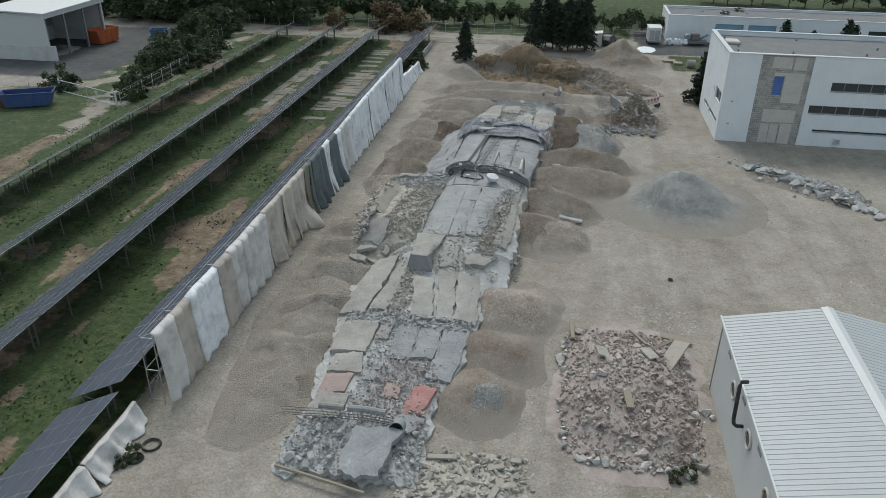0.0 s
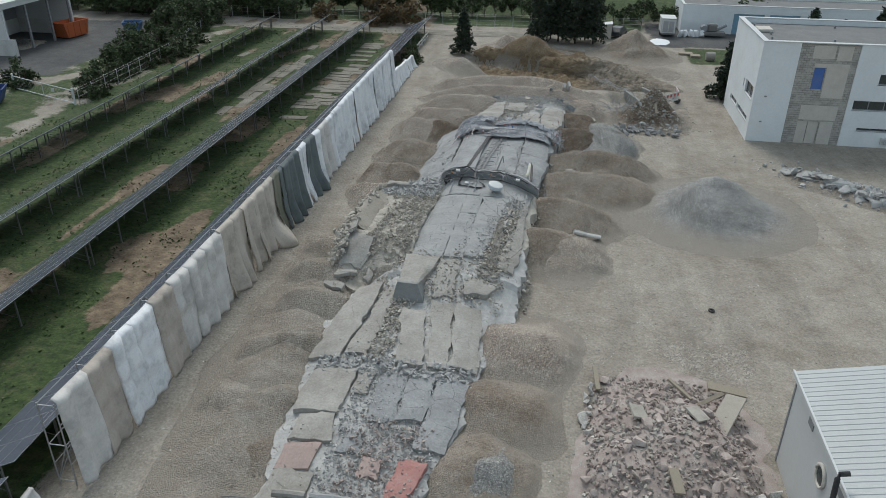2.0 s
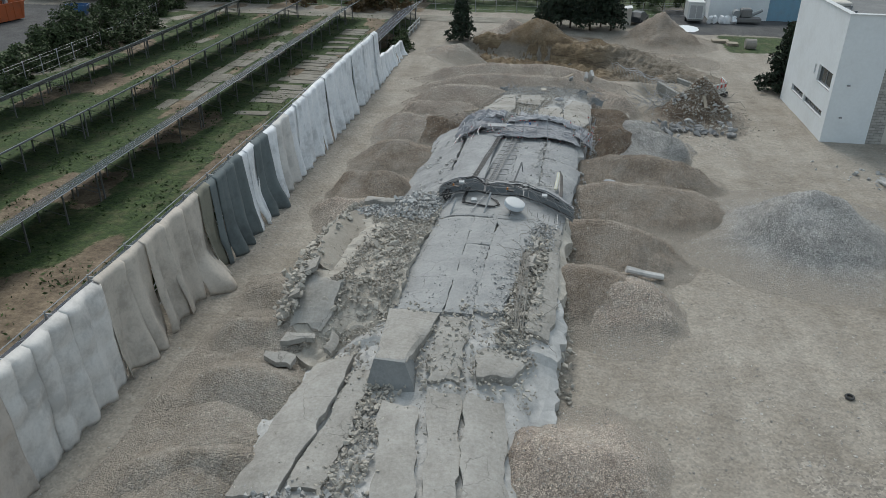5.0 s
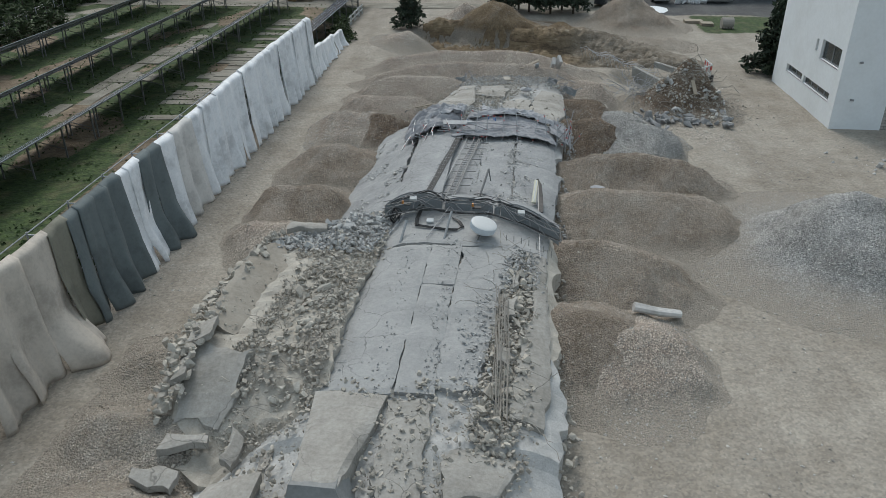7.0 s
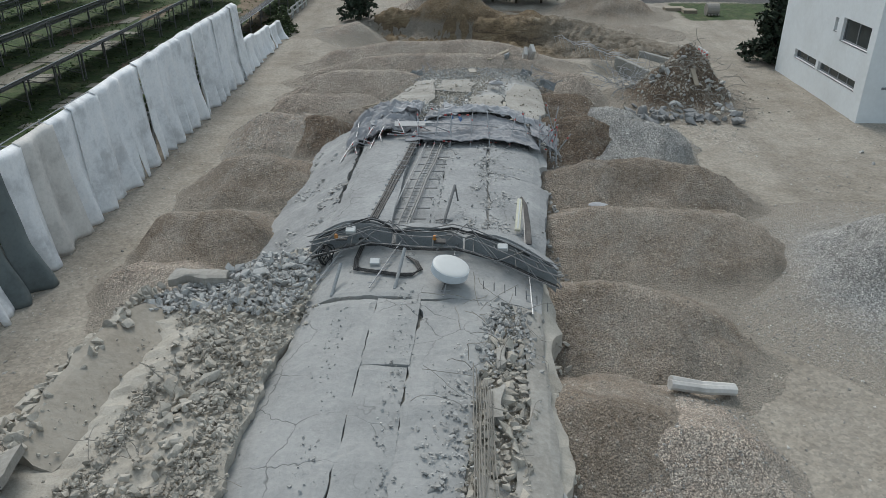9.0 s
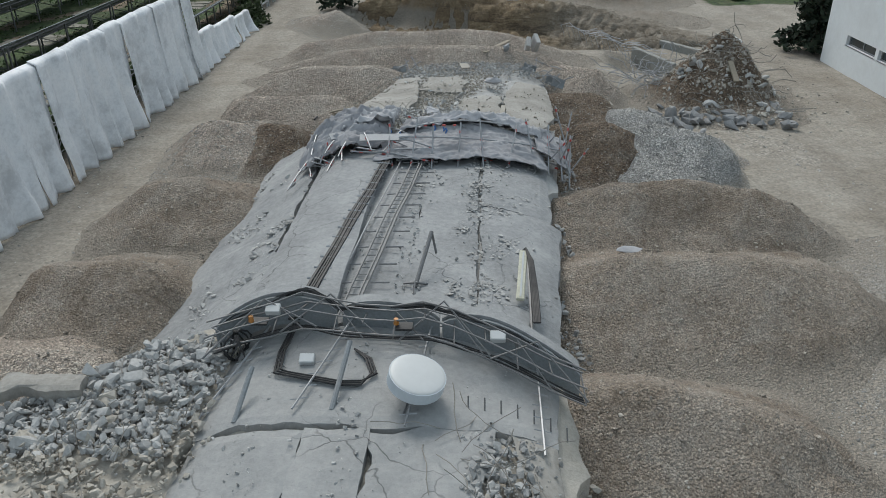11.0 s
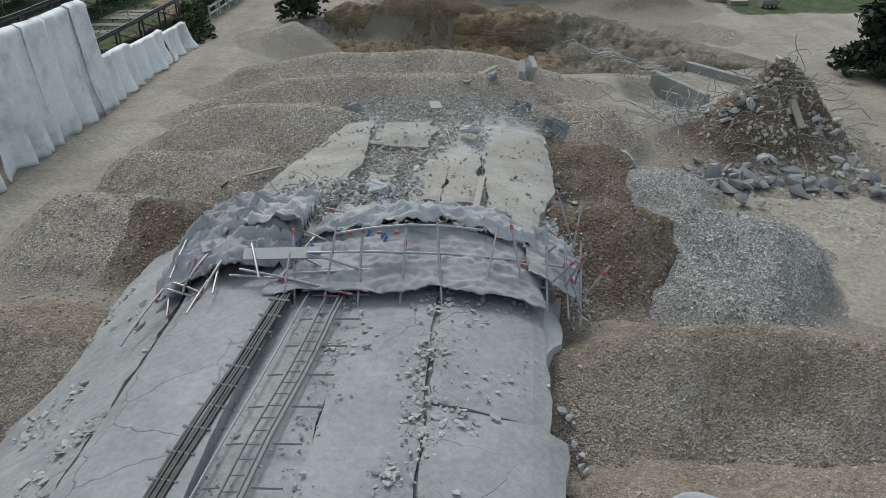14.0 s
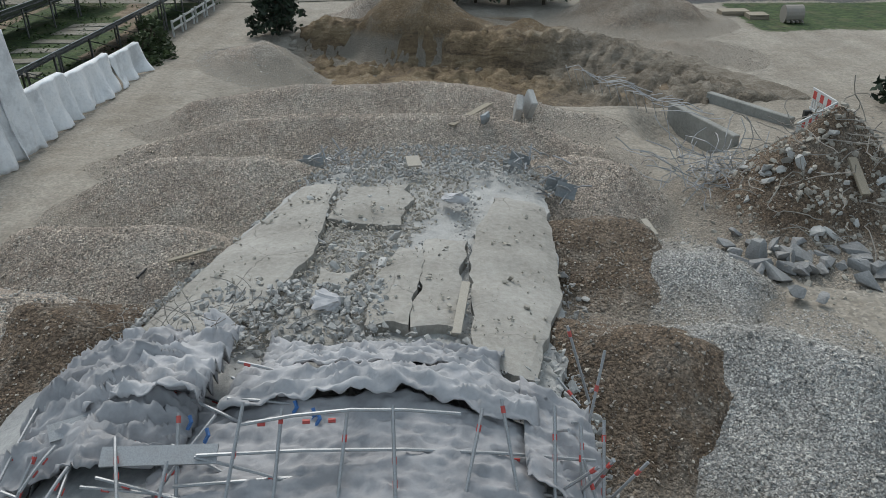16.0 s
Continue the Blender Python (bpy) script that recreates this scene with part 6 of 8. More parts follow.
for k in range(12):
    x, y = rnd.uniform(-0.6, 0.5), rnd.uniform(65.6, 68.2)
    a = rnd.uniform(0, 6.3)
    pole((x, y, crown(x, y) + 0.3), (x + 0.5 * math.cos(a), y + 0.6 * math.sin(a), crown(x, y) + 1.2 * rnd.random() + 0.4), 0.024, 0.0, 1)
for k in range(6):
    p = Vector((rnd.uniform(-7, -3), rnd.uniform(66, 66.6), 0))
    p.z = crown(p.x, p.y) + 0.6
    part("strap", wk(tube([p, p + Vector((0.06, 0.04, 0.1)), p + Vector((0.02, 0.1, 0.16))], 0.03, 5)), M_BLUECAP, wreck)
for x, y, w, a in ((-5.6, 65.6, 1.5, 0.05), (-7.0, 66.4, 0.9, 0.5), (-6.7, 66.9, 0.8, 0.35)):
    bm = boxes((-w / 2, w / 2, -0.13, 0.13, -0.02, 0.02))
    bm.transform(Matrix.Translation(Vector((x, y, crown(x, y) + 0.75)) - wreck.location) @ Matrix.Rotation(a, 4, "Z") @ Matrix.Rotation(0.5, 4, "X"))
    part("deck_board", bm, M_PINK if y > 66.5 else M_GALV, wreck)
for k, (x, y) in enumerate(((-6.1, 69.6), (-4.2, 70.6), (-1.9, 76.0))):
    ob = part("crumpled_sheet", hull(300 + k, 0.8, 14), M_NET2)
    bmx = bmesh.new()
    bmx.from_mesh(ob.data)
    bmesh.ops.subdivide_edges(bmx, edges=bmx.edges, cuts=4, use_grid_fill=True)
    for v in bmx.verts:
        v.co *= 1 + 0.45 * noise.noise(v.co * 2.6 + Vector((k * 5, 0, 0)))
    bmx.to_mesh(ob.data)
    bmx.free()
    ob.matrix_world = Matrix.LocRotScale((x, y, crown(x, y) + 0.2), Euler((0.3, 0.4, k)), (0.42, 0.42, 0.35 + 0.1 * (k == 0)))
    tagged(ob, "crumpled scrap of pale netting on the rubble", "sheet scrap", "netting scraps")


# ---- torn steel at the far end of the shell ----
def torn_platform(x, y, w, seed, label):
    ob = thing("torn_platform", label, "steel wreck", (x, y, crown(x, y) - 0.1))
    rnd = random.Random(seed)
    for k in range(2):
        m = Matrix.Translation((rnd.uniform(-w, w) * 0.7, rnd.uniform(-0.3, 0.3), 0.25)) @ Euler((rnd.uniform(0.8, 1.6), rnd.uniform(-0.4, 0.4), rnd.uniform(-0.6, 0.6))).to_matrix().to_4x4()
        bm = boxes((-0.32, 0.32, -0.22, 0.22, -0.012, 0.012))
        bmesh.ops.subdivide_edges(bm, edges=bm.edges, cuts=3, use_grid_fill=True)
        for v in bm.verts:
            v.co.z += 0.1 * nz(v.co.x, v.co.y, 2, seed + k)
        bm.transform(m)
        part("plate", bm, M_BLUEGREY, ob)
    for k in range(12):
        a = Vector((rnd.uniform(-w, w), rnd.uniform(-0.4, 0.4), rnd.uniform(0.0, 0.5)))
        b = a + Vector((rnd.uniform(-0.5, 0.5), rnd.uniform(-0.7, 0.4), rnd.uniform(-0.2, 0.5)))
        part("bar", tube([a, (a + b) / 2 + Vector((0, 0, 0.03)), b], 0.025, 5), M_GALV, ob)


torn_platform(-6.0, 80.0, 0.8, 3, "torn grey steel platform piece at the chimney foot")
torn_platform(0.2, 79.6, 1.1, 4, "torn grey steel platform basket at the chimney foot")
torn_platform(0.9, 78.3, 0.6, 5, "bent grey steel plate wedged beside the shell")


# ---- the wrecked head platform and its rubble ----
head = thing("head_platform", "wrecked railing ring and slabs of the chimney head", "platform wreck", (-8, 25.2, 0))
hp = lambda shape: ([Vector(p) - head.location for p in shape[0]], [], shape[2])
rim = lambda x, h, d=0: (x, 25.6 - 0.02 * (x + 8) ** 2 + d + 0.1 * nz(x, 0, 0.9, 2), 0.75 + h + 0.12 * nz(x, 1, 0.6, 3))
for h, d in ((0.0, 0), (0.3, -0.2), (0.6, -0.35), (0.85, -0.45)):
    part("rail", hp(tube([rim(x, h, d) for x in np.linspace(-11.3, -5.6, 18)], 0.022, 5)), M_STEEL, head)
for x in np.arange(-11.3, -5.6, 0.22):
    part("stay", hp(tube([rim(x, 0.0), rim(x + 0.05, 0.85, -0.45)], 0.012, 4)), M_STEEL, head)
for a, b in ((-9.6, -8.3), (-8.1, -6.2)):
    pts = [rim(x, 0.6, 0.1) for x in np.linspace(a, b, 8)]
    part("rim_beam", hp(tube(pts, 0.16, 8)), M_SLAB_TAN if a < -9 else M_SLAB, head, "pale curved concrete rim")
bm = bmesh.new()
bmesh.ops.create_cone(bm, cap_ends=True, segments=18, radius1=0.36, radius2=0.36, depth=0.7)
bmesh.ops.delete(bm, geom=[f for f in bm.faces if f.normal.z > 0.9], context="FACES_ONLY")
bm.transform(Matrix.Translation(Vector((-5.5, 25.1, 1.0)) - head.location) @ Matrix.Rotation(radians(70), 4, "X"))
dr = part("drum", bm, M_BLUEGREY, head, "dark crushed steel drum")
so = dr.modifiers.new("thickness", "SOLIDIFY")
so.thickness = 0.03
hs = sheet("slab", M_SLAB, head, [-7.7, -7.5], [-5.8, -5.2], 22.0, 24.8, 0, 0.25, 0.3, 0.02, (0.05, 0.12), "large pale cracked slab", lambda x, y: 0.95)
hs.location = -head.location
part("beam", hp(tube([(-10.7, 22.3, 0.35), (-8.6, 21.8, 0.4), (-6.2, 21.3, 0.35)], 0.09, 6)), M_WOOD, head, "long bent timber")


# ---- rubble fields and piles on the yard ----
def site_z(x, y):
    return max([ground_z(x, y)] + [heap_z(x, y, h) + ground_z(x, y) for h in HEAPS if abs(x - h[0]) < h[2] + h[3] and abs(y - h[1]) < h[2] + h[3]])



pile = heap("rubble_pile", "broad pile of reddish broken masonry, stones and boards", M_BRICKY, 5.8, 31.0, 3.6, 6.0, 1.35, -6, 1.8, 0, None, "yard heaps")
inpile = lambda n, sd, k=1.0: [(x, y, site_z(x, y) + 0.04) for x, y in [(5.8 + k * random.Random(sd * 991 + i).uniform(-3.6, 3.6), 31 + k * random.Random(sd * 577 + i).uniform(-6.0, 6.0)) for i in range(n)] if ((x - 5.8) / 3.7) ** 4 + ((y - 31) / 6.1) ** 4 < 1]
o = part("rubble", chunks([tuple(Vector(p) - pile.location) for p in inpile(3600, 1)], 0.02, 0.15, 5, 0.7), M_BRICKY, pile)
o["kind"] = "stuff"
o = part("rubble", chunks([tuple(Vector(p) - pile.location) for p in inpile(1800, 2)], 0.02, 0.14, 6, 0.7), M_CHUNK_TAN, pile)
o["kind"] = "stuff"
chunk_parts("masonry_chunk", M_BRICKY, pile, inpile(110, 3), 0.12, 0.36, 7, 0.5)
chunk_parts("masonry_chunk", M_BRICKY, pile, inpile(80, 4), 0.1, 0.28, 8, 0.5)
chunk_parts("stone", M_STONE, pile, [(2.4 + 0.5 * nz(i, 3, 0.9), 26.2 + i * 0.42, 0.15) for i in range(24)] + [(3 + i * 0.36, 25.3 + 0.3 * nz(i, 7, 0.8), 0.15) for i in range(16)], 0.15, 0.36, 9, 0.4)
for i, (x, y, w, l, a, mt) in enumerate(((8.4, 33.9, 0.9, 2.6, -0.5, M_BOARD), (8.9, 36.4, 0.5, 1.8, 1.5, M_WOOD), (2.8, 36.3, 0.22, 1.6, 0.1, M_WOOD), (5.6, 28.8, 0.4, 1.2, 0.15, M_WOOD), (7.0, 33.2, 0.7, 0.9, 0.6, M_CHUNK_TAN), (6.6, 35.6, 0.2, 1.5, 0.7, M_WOOD), (4.4, 32.7, 0.7, 0.8, 0.3, M_CHUNK_TAN), (7.9, 35.2, 0.2, 1.6, -0.9, M_WOOD))):
    bm = boxes((-w / 2, w / 2, -l / 2, l / 2, -0.05, 0.05), bev=0.01)
    bm.transform(Matrix.Translation(Vector((x, y, site_z(x, y) + 0.28)) - pile.location) @ Euler((0.12, -0.15 + 0.08 * i, a)).to_matrix().to_4x4())
    part("board", bm, mt, pile)
wires(M_STEEL, "bent_wire", pile, [(7.6 + 0.1 * i, 25.6, 0.3) for i in range(8)], 91, 1.4, 0.014, 0.9)
field = heap("rubble_spread", "low spread of broken concrete blocks and boards beside the chimney head", M_CHUNK_TAN, -1.9, 21.4, 3.4, 3.6, 0.35, 0, 1.8, 0, None, "yard heaps")
sp = strip_spots(-5.2, 1.0, 17.5, 25.0, 1500, 33, lambda x, y: site_z(x, y), 0.02)
o = part("rubble", chunks([tuple(Vector(p) - field.location) for p in sp], 0.03, 0.22, 34), M_CHUNK_TAN, field)
o["kind"] = "stuff"
chunk_parts("concrete_chunk", M_CHUNK_TAN, field, strip_spots(-4.8, 0.6, 18, 24.6, 170, 35, lambda x, y: site_z(x, y), 0.06), 0.1, 0.3, 36, 0.5)
for x, y, l, a in ((-0.5, 22.4, 1.6, 0.35), (-0.6, 24.0, 0.8, 1.2), (0.3, 24.7, 0.5, 1.6), (-3.2, 24.4, 1.4, 1.5), (-2.0, 23.0, 0.9, 0.9)):
    bm = boxes((-0.14, 0.14, -l / 2, l / 2, -0.06, 0.06), bev=0.015)
    bm.transform(Matrix.Translation(Vector((x, y, site_z(x, y) + 0.12)) - field.location) @ Euler((0.05, 0.1, -a)).to_matrix().to_4x4())
    part("board", bm, M_BOARD, field)

# the tall heap bristling with bars
cone = heap("rebar_mound", "tall heap of dark soil, concrete lumps and tangled rebar", M_BROWN, 8.9, 79.2, 3.0, 3.3, 3.3, 0, 1.15, 0, None, "yard heaps")
cz = lambda x, y: site_z(x, y)
sp = [(x, y, cz(x, y)) for x, y in [(8.9 + 3.6 * random.Random(i).gauss(0, 0.5), 78.6 + 4 * random.Random(i + 9000).gauss(0, 0.5)) for i in range(1900)]]
o = part("rubble", chunks([tuple(Vector(p) - cone.location) for p in sp], 0.02, 0.13, 44), M_CHUNK_TAN, cone)
o["kind"] = "stuff"
boul = [(5.5 + 0.36 * i + 0.3 * nz(i, 1, 0.8), 76.6 - 0.16 * i + 0.5 * nz(i, 5, 0.7) + (0.6 if i % 2 else 0), 0.22) for i in range(15)] + [(11 + 0.3 * nz(i, 2), 75 + 0.4 * i, 0.2) for i in range(8)] + [(6.4, 74.0, 0.25), (6.9, 73.8, 0.2), (10.9, 74.4, 0.25)]
boul += [(5.3 + 0.17 * i + 0.5 * nz(i, 11, 0.9), 75.2 + 0.9 * nz(i, 13, 0.8) + 0.5 * (i % 3), 0.16) for i in range(26)]
M_BOULDER = concrete("grey_boulder_concrete", (0.2, 0.2, 0.198), (0.27, 0.27, 0.267), (0.35, 0.35, 0.345), 0.1, 0.0, 1.2)
chunk_parts("boulder", M_BOULDER, cone, boul, 0.2, 0.42, 45, 0.5)
chunk_parts("concrete_chunk", M_CHUNK, cone, [(x, y, cz(x, y) + 0.05) for x, y in [(8.9 + 2.6 * random.Random(i + 50).uniform(-1, 1), 78.6 + 3.2 * random.Random(i + 950).uniform(-1, 1)) for i in range(70)]], 0.08, 0.24, 46, 0.6)
wires(M_REBAR, "rebar", cone, [(x, y, cz(x, y) + 0.1) for x, y in [(8.8 + 2.4 * random.Random(i + 150).uniform(-1, 1), 78.4 + 2.6 * random.Random(i + 1950).uniform(-1, 1)) for i in range(90)]], 47, 1.6, 0.016, 0.9, up=0.15)
wires(M_GALV, "rebar", cone, [(6.3 + 1.3 * random.Random(i + 250).uniform(-1, 1), 80.6 + 1.4 * random.Random(i + 2950).uniform(-1, 1), 0.6) for i in range(60)], 48, 2.2, 0.016, 0.8)
part("plank", boxes((-0.12, 0.12, -0.6, 0.6, -0.04, 0.04)), M_WOOD, cone).matrix_local = Matrix.Translation((0.2, -1.6, 1.75)) @ Euler((0.6, 0, 0.1)).to_matrix().to_4x4()


# ---- trees, bushes and grass ----
def leaf_mat(name, dark, light):
    m, nt, b, pos = material(name, 0.8)
    g = nt.nodes.new("ShaderNodeNewGeometry")
    n = tex(nt, "Noise", 1.3, pos, 3)
    c = ramp(nt, mathn(nt, "ADD", mathn(nt, "MULTIPLY", g.outputs["Random Per Island"], 0.6), mathn(nt, "MULTIPLY", n.outputs[0], 0.5)), [(0.2, dark), (0.85, light)])
    nt.links.new(c, b.inputs["Base Color"])
    return m


M_SPRUCE = leaf_mat("spruce_needles", (0.008, 0.016, 0.009), (0.03, 0.05, 0.026))
M_LEAF = leaf_mat("hedge_leaves", (0.018, 0.03, 0.011), (0.07, 0.1, 0.036))
M_LEAF2 = leaf_mat("dry_leaves", (0.07, 0.05, 0.025), (0.17, 0.11, 0.05))
M_BARK = paint("bark", (0.07, 0.055, 0.04), 0.95, 0, 0.3, 3)
M_GRASS = leaf_mat("grass_blades", (0.03, 0.05, 0.015), (0.085, 0.13, 0.038))


def leaves(spots, size, seed, droop=0.0):
    """One small pointed leaf clump (two triangles) at each spot."""
    rnd = np.random.RandomState(seed)
    p = np.asarray(spots, float)
    n = len(p)
    a = rnd.normal(size=(n, 3))
    a[:, 2] = a[:, 2] * 0.5 - droop
    a /= np.linalg.norm(a, axis=1)[:, None]
    b = np.cross(a, rnd.normal(size=(n, 3)))
    b /= np.linalg.norm(b, axis=1)[:, None] + 1e-9
    s = size * (0.5 + rnd.rand(n, 1))
    v = np.stack([p - a * s, p + b * s * 0.45, p + a * s, p - b * s * 0.45], 1)
    f = np.array([(0, 1, 2), (0, 2, 3)])[None] + 4 * np.arange(n)[:, None, None]
    return v.reshape(-1, 3).tolist(), [], f.reshape(-1, 3).tolist()


def spruce(h, r, seed, bare=0.08, n=4200):
    ob = thing("spruce_tree", "dark green spruce with drooping branches", "conifer tree", group="conifers")
    rnd = random.Random(seed)
    part("trunk", tube([(0, 0, -0.1), (0.03, 0, h * 0.5), (0, 0.02, h * 0.97)], 0.12, 7), M_BARK, ob)
    spots = []
    limbs = []
    z = h * bare
    while z < h * 0.97:
        t = (z - h * bare) / (h * (1 - bare))
        L = r * (1 - t) ** 0.85 * rnd.uniform(0.75, 1.12) + 0.1
        k = 7
        for i in range(k):
            a = rnd.uniform(0, 6.28)
            l = L * rnd.uniform(0.6, 1.1)
            limbs.append(tube([(0, 0, z), (l * 0.5 * math.cos(a), l * 0.5 * math.sin(a), z + 0.02), (l * math.cos(a), l * math.sin(a), z - 0.15 * l)], 0.018, 3))
            m = max(3, int(n / 180 * (l / r + 0.2)))
            for _ in range(m):
                u = rnd.random() ** 0.6
                w = 0.22 * l * (1.1 - u)
                spots.append((l * u * math.cos(a) + rnd.gauss(0, w + 0.05), l * u * math.sin(a) + rnd.gauss(0, w + 0.05), z - 0.16 * l * u * u + rnd.gauss(0, 0.08)))
        z += h * 0.035
    part("limb", join(limbs), M_BARK, ob)
    part("crown", leaves(spots, 0.2, seed, 0.5), M_SPRUCE, ob)
    return ob


def broadleaf(h, r, seed, mat, name, label, n=1500, low=0.15, size=0.22):
    ob = thing(name, label, "tree" if h > 3 else "bush", group="trees and bushes")
    rnd = random.Random(seed)
    part("trunk", tube([(0, 0, -0.1), (0.1, 0.05, h * 0.35), (0.05, 0.1, h * 0.7)], max(0.03, h * 0.015), 6), M_BARK, ob)
    limbs, spots = [], []
    for k in range(9):
        a, e = rnd.uniform(0, 6.28), rnd.uniform(low, 0.95)
        L = r * rnd.uniform(0.5, 1.0)
        c = Vector((L * math.cos(a) * (1.1 - 0.5 * e), L * math.sin(a) * (1.1 - 0.5 * e), h * e))
        limbs.append(tube([(0.05, 0.05, h * 0.3 * e), c * 0.6 + Vector((0, 0, h * e * 0.2)), c], 0.03, 4))
        cr = r * rnd.uniform(0.28, 0.5)
        for _ in range(n // 9):
            d = Vector((rnd.gauss(0, 1), rnd.gauss(0, 1), rnd.gauss(0, 0.8)))
            spots.append(c + d.normalized() * cr * rnd.random() ** 0.4)
    part("limb", join(limbs), M_BARK, ob)
    part("crown", leaves([(p.x, p.y, max(0.05, p.z)) for p in spots], size, seed), mat, ob)
    return ob


def put(ob, x, y, s=1.0, rz=0.0, z=None):
    zz = ground_z(x, y) if z is None else z
    return copy_thing(ob, Matrix.LocRotScale((x, y, zz), Euler((0, 0, rz)), (s, s, s)))


def place(ob, x, y, s=1.0, rz=0.0):
    ob.matrix_basis = Matrix.LocRotScale((x, y, ground_z(x, y)), Euler((0, 0, rz)), (s, s, s))


sp1 = spruce(5.9, 1.9, 3)
place(sp1, -12.9, 104.4)
sp2 = spruce(9.0, 2.6, 5, 0.12, 5200)
place(sp2, -3.4, 113.0)
for x, y, s, r in ((-0.8, 114.0, 1.0, 1), (1.5, 113.2, 1.05, 2), (4.0, 113.4, 0.98, 3), (-1.9, 115.5, 0.9, 4), (2.9, 115.6, 0.95, 5)):
    put(sp2, x, y, s, r)
for x, y, s, r in ((17.4, 88.6, 1.05, 1), (18.9, 90.5, 0.95, 4), (30.5, 108, 1.15, 2), (34.5, 109, 0.9, 2), (38.5, 108, 1.2, 3), (40.5, 111, 1.0, 5)):
    put(sp1, x, y, s, r)
tr1 = broadleaf(6.0, 2.6, 7, M_LEAF, "birch_tree", "slender leafy tree at the wood's edge", 1000, 0.15, 0.27)
tr2 = broadleaf(4.6, 2.4, 8, M_LEAF, "hedge_tree", "dense dark green tree in the far hedge", 1000, 0.1, 0.28)
bu1 = broadleaf(1.9, 1.3, 9, M_LEAF, "bush", "green bush along the fence", 900, 0.1, 0.14)
bu2 = broadleaf(1.4, 1.0, 10, M_LEAF2, "bush", "dry reddish-brown bush by the access road", 700, 0.1, 0.12)
place(tr1, -46, 124)
place(tr2, -30, 128)
place(bu1, -50.5, 84)
place(bu2, -26.5, 121.8, 1.8)
rnd = random.Random(12)
for i in range(85):
    x = -100 + i * 1.75 + rnd.uniform(-1, 1)
    y = 130 + rnd.uniform(-2.5, 4) - 6 * smooth(-35, -70, x)
    if x > 32:
        continue
    put(tr2, x, y, rnd.uniform(0.55, 0.85) if x > -20 else rnd.uniform(0.8, 1.25), rnd.uniform(0, 6))
for i in range(46):
    x, y = rnd.uniform(-105, -42), rnd.uniform(119, 134)
    if x > -60 and y < 122:
        y += 4
    put(tr1, x, y, rnd.uniform(0.75, 1.3), rnd.uniform(0, 6))
for i in range(34):
    y = 78 + i * 1.25 + rnd.uniform(-0.6, 0.6)
    put(bu1, -50.2 + rnd.uniform(-2.0, 2.0) - 4.5 * smooth(95, 118, y), y, rnd.uniform(0.6, 1.5), rnd.uniform(0, 6))
for i in range(40):
    y = rnd.uniform(84, 119)
    put(tr1 if i % 3 else tr2, -50.5 - rnd.uniform(0, 4.5) - 4.5 * smooth(95, 118, y), y, rnd.uniform(0.35, 0.65), rnd.uniform(0, 6))
for i in range(30):
    put(tr1, rnd.uniform(-100, -50), rnd.uniform(120, 127), rnd.uniform(0.7, 1.1), rnd.uniform(0, 6))
for i in range(10):
    put(tr1, -52 - rnd.uniform(0, 5), 104 + i * 1.6, rnd.uniform(0.5, 0.8), rnd.uniform(0, 6))
for x, y, s in ((-58.2, 79.6, 1.2), (-59.3, 80.3, 1.4), (-60.6, 79.5, 1.0), (-18.6, 97.6, 0.8), (-18.7, 99.0, 1.0), (-18.9, 100.4, 0.9), (-18.6, 86.6, 0.35), (-18.9, 88.9, 0.4), (-18.6, 91.6, 0.4), (-17.6, 22.1, 0.4), (-17.9, 21.5, 0.3), (8.2, 25.3, 0.35), (7.7, 24.9, 0.3)):
    put(bu1, x, y, s, rnd.uniform(0, 6))
for x, y, s in ((-24, 122, 1.5), (-28.5, 122.5, 1.9), (-37, 122.5, 1.2)):
    put(bu2, x, y, s, rnd.uniform(0, 6))
for i in range(26):
    put(tr2, 28 + i * 3.2 + rnd.uniform(-1, 1), 150 + rnd.uniform(-3, 3), rnd.uniform(0.9, 1.6), rnd.uniform(0, 6))

spots = []
while len(spots) < 14000:
    x, y = rnd.uniform(-49, -19.4), rnd.uniform(18, 117)
    if fbm(x, y, 0.3, 40) + 0.35 > rnd.random() * 0.9:
        spots.append((x, y, ground_z(x, y) + 0.05))
o = part("grass", leaves(spots, 0.1, 6), M_GRASS)
tagged(o, "short patchy grass between the solar rows", "grass", kind="stuff")


# ---- concrete plates and paths in the solar field ----
M_PLATE = concrete("old_path_concrete", (0.14, 0.13, 0.1), (0.215, 0.2, 0.165), (0.29, 0.275, 0.235), 0.4)
path_mesh = part("paving_plate", boxes((-0.48, 0.48, -1.4, 1.4, -0.06, 0.03), bev=0.02), M_PLATE)
path = thing("plate_path", "broken paths of old concrete plates in the grass", "paving", (-25, 90, 0), kind="structure")
path_mesh.parent = path
first = True
for x0, ya, yb, cols, yaw in ((-33.2, 72, 106, 2, 0), (-31.4, 82, 100, 1, 0), (-25.6, 74, 108, 1, 0), (-24.4, 78, 96, 1, 0), (-40.6, 84, 104, 1, 0)):
    y = ya
    while y < yb:
        for c in range(cols):
            if rnd.random() < 0.5:
                q = path_mesh if first else new("paving_plate", path_mesh.data)
                first = False
                q.parent = path
                x = x0 + c * 1.02
                q.matrix_local = Matrix.Translation(Vector((x, y, ground_z(x, y) + 0.02)) - path.location) @ Euler((rnd.gauss(0, 0.012), rnd.gauss(0, 0.012), rnd.gauss(0, 0.03) + (math.pi / 2 if cols == 1 and x0 > -32 else 0))).to_matrix().to_4x4()
        y += 2.9 if not (cols == 1 and x0 > -32) else 1.15
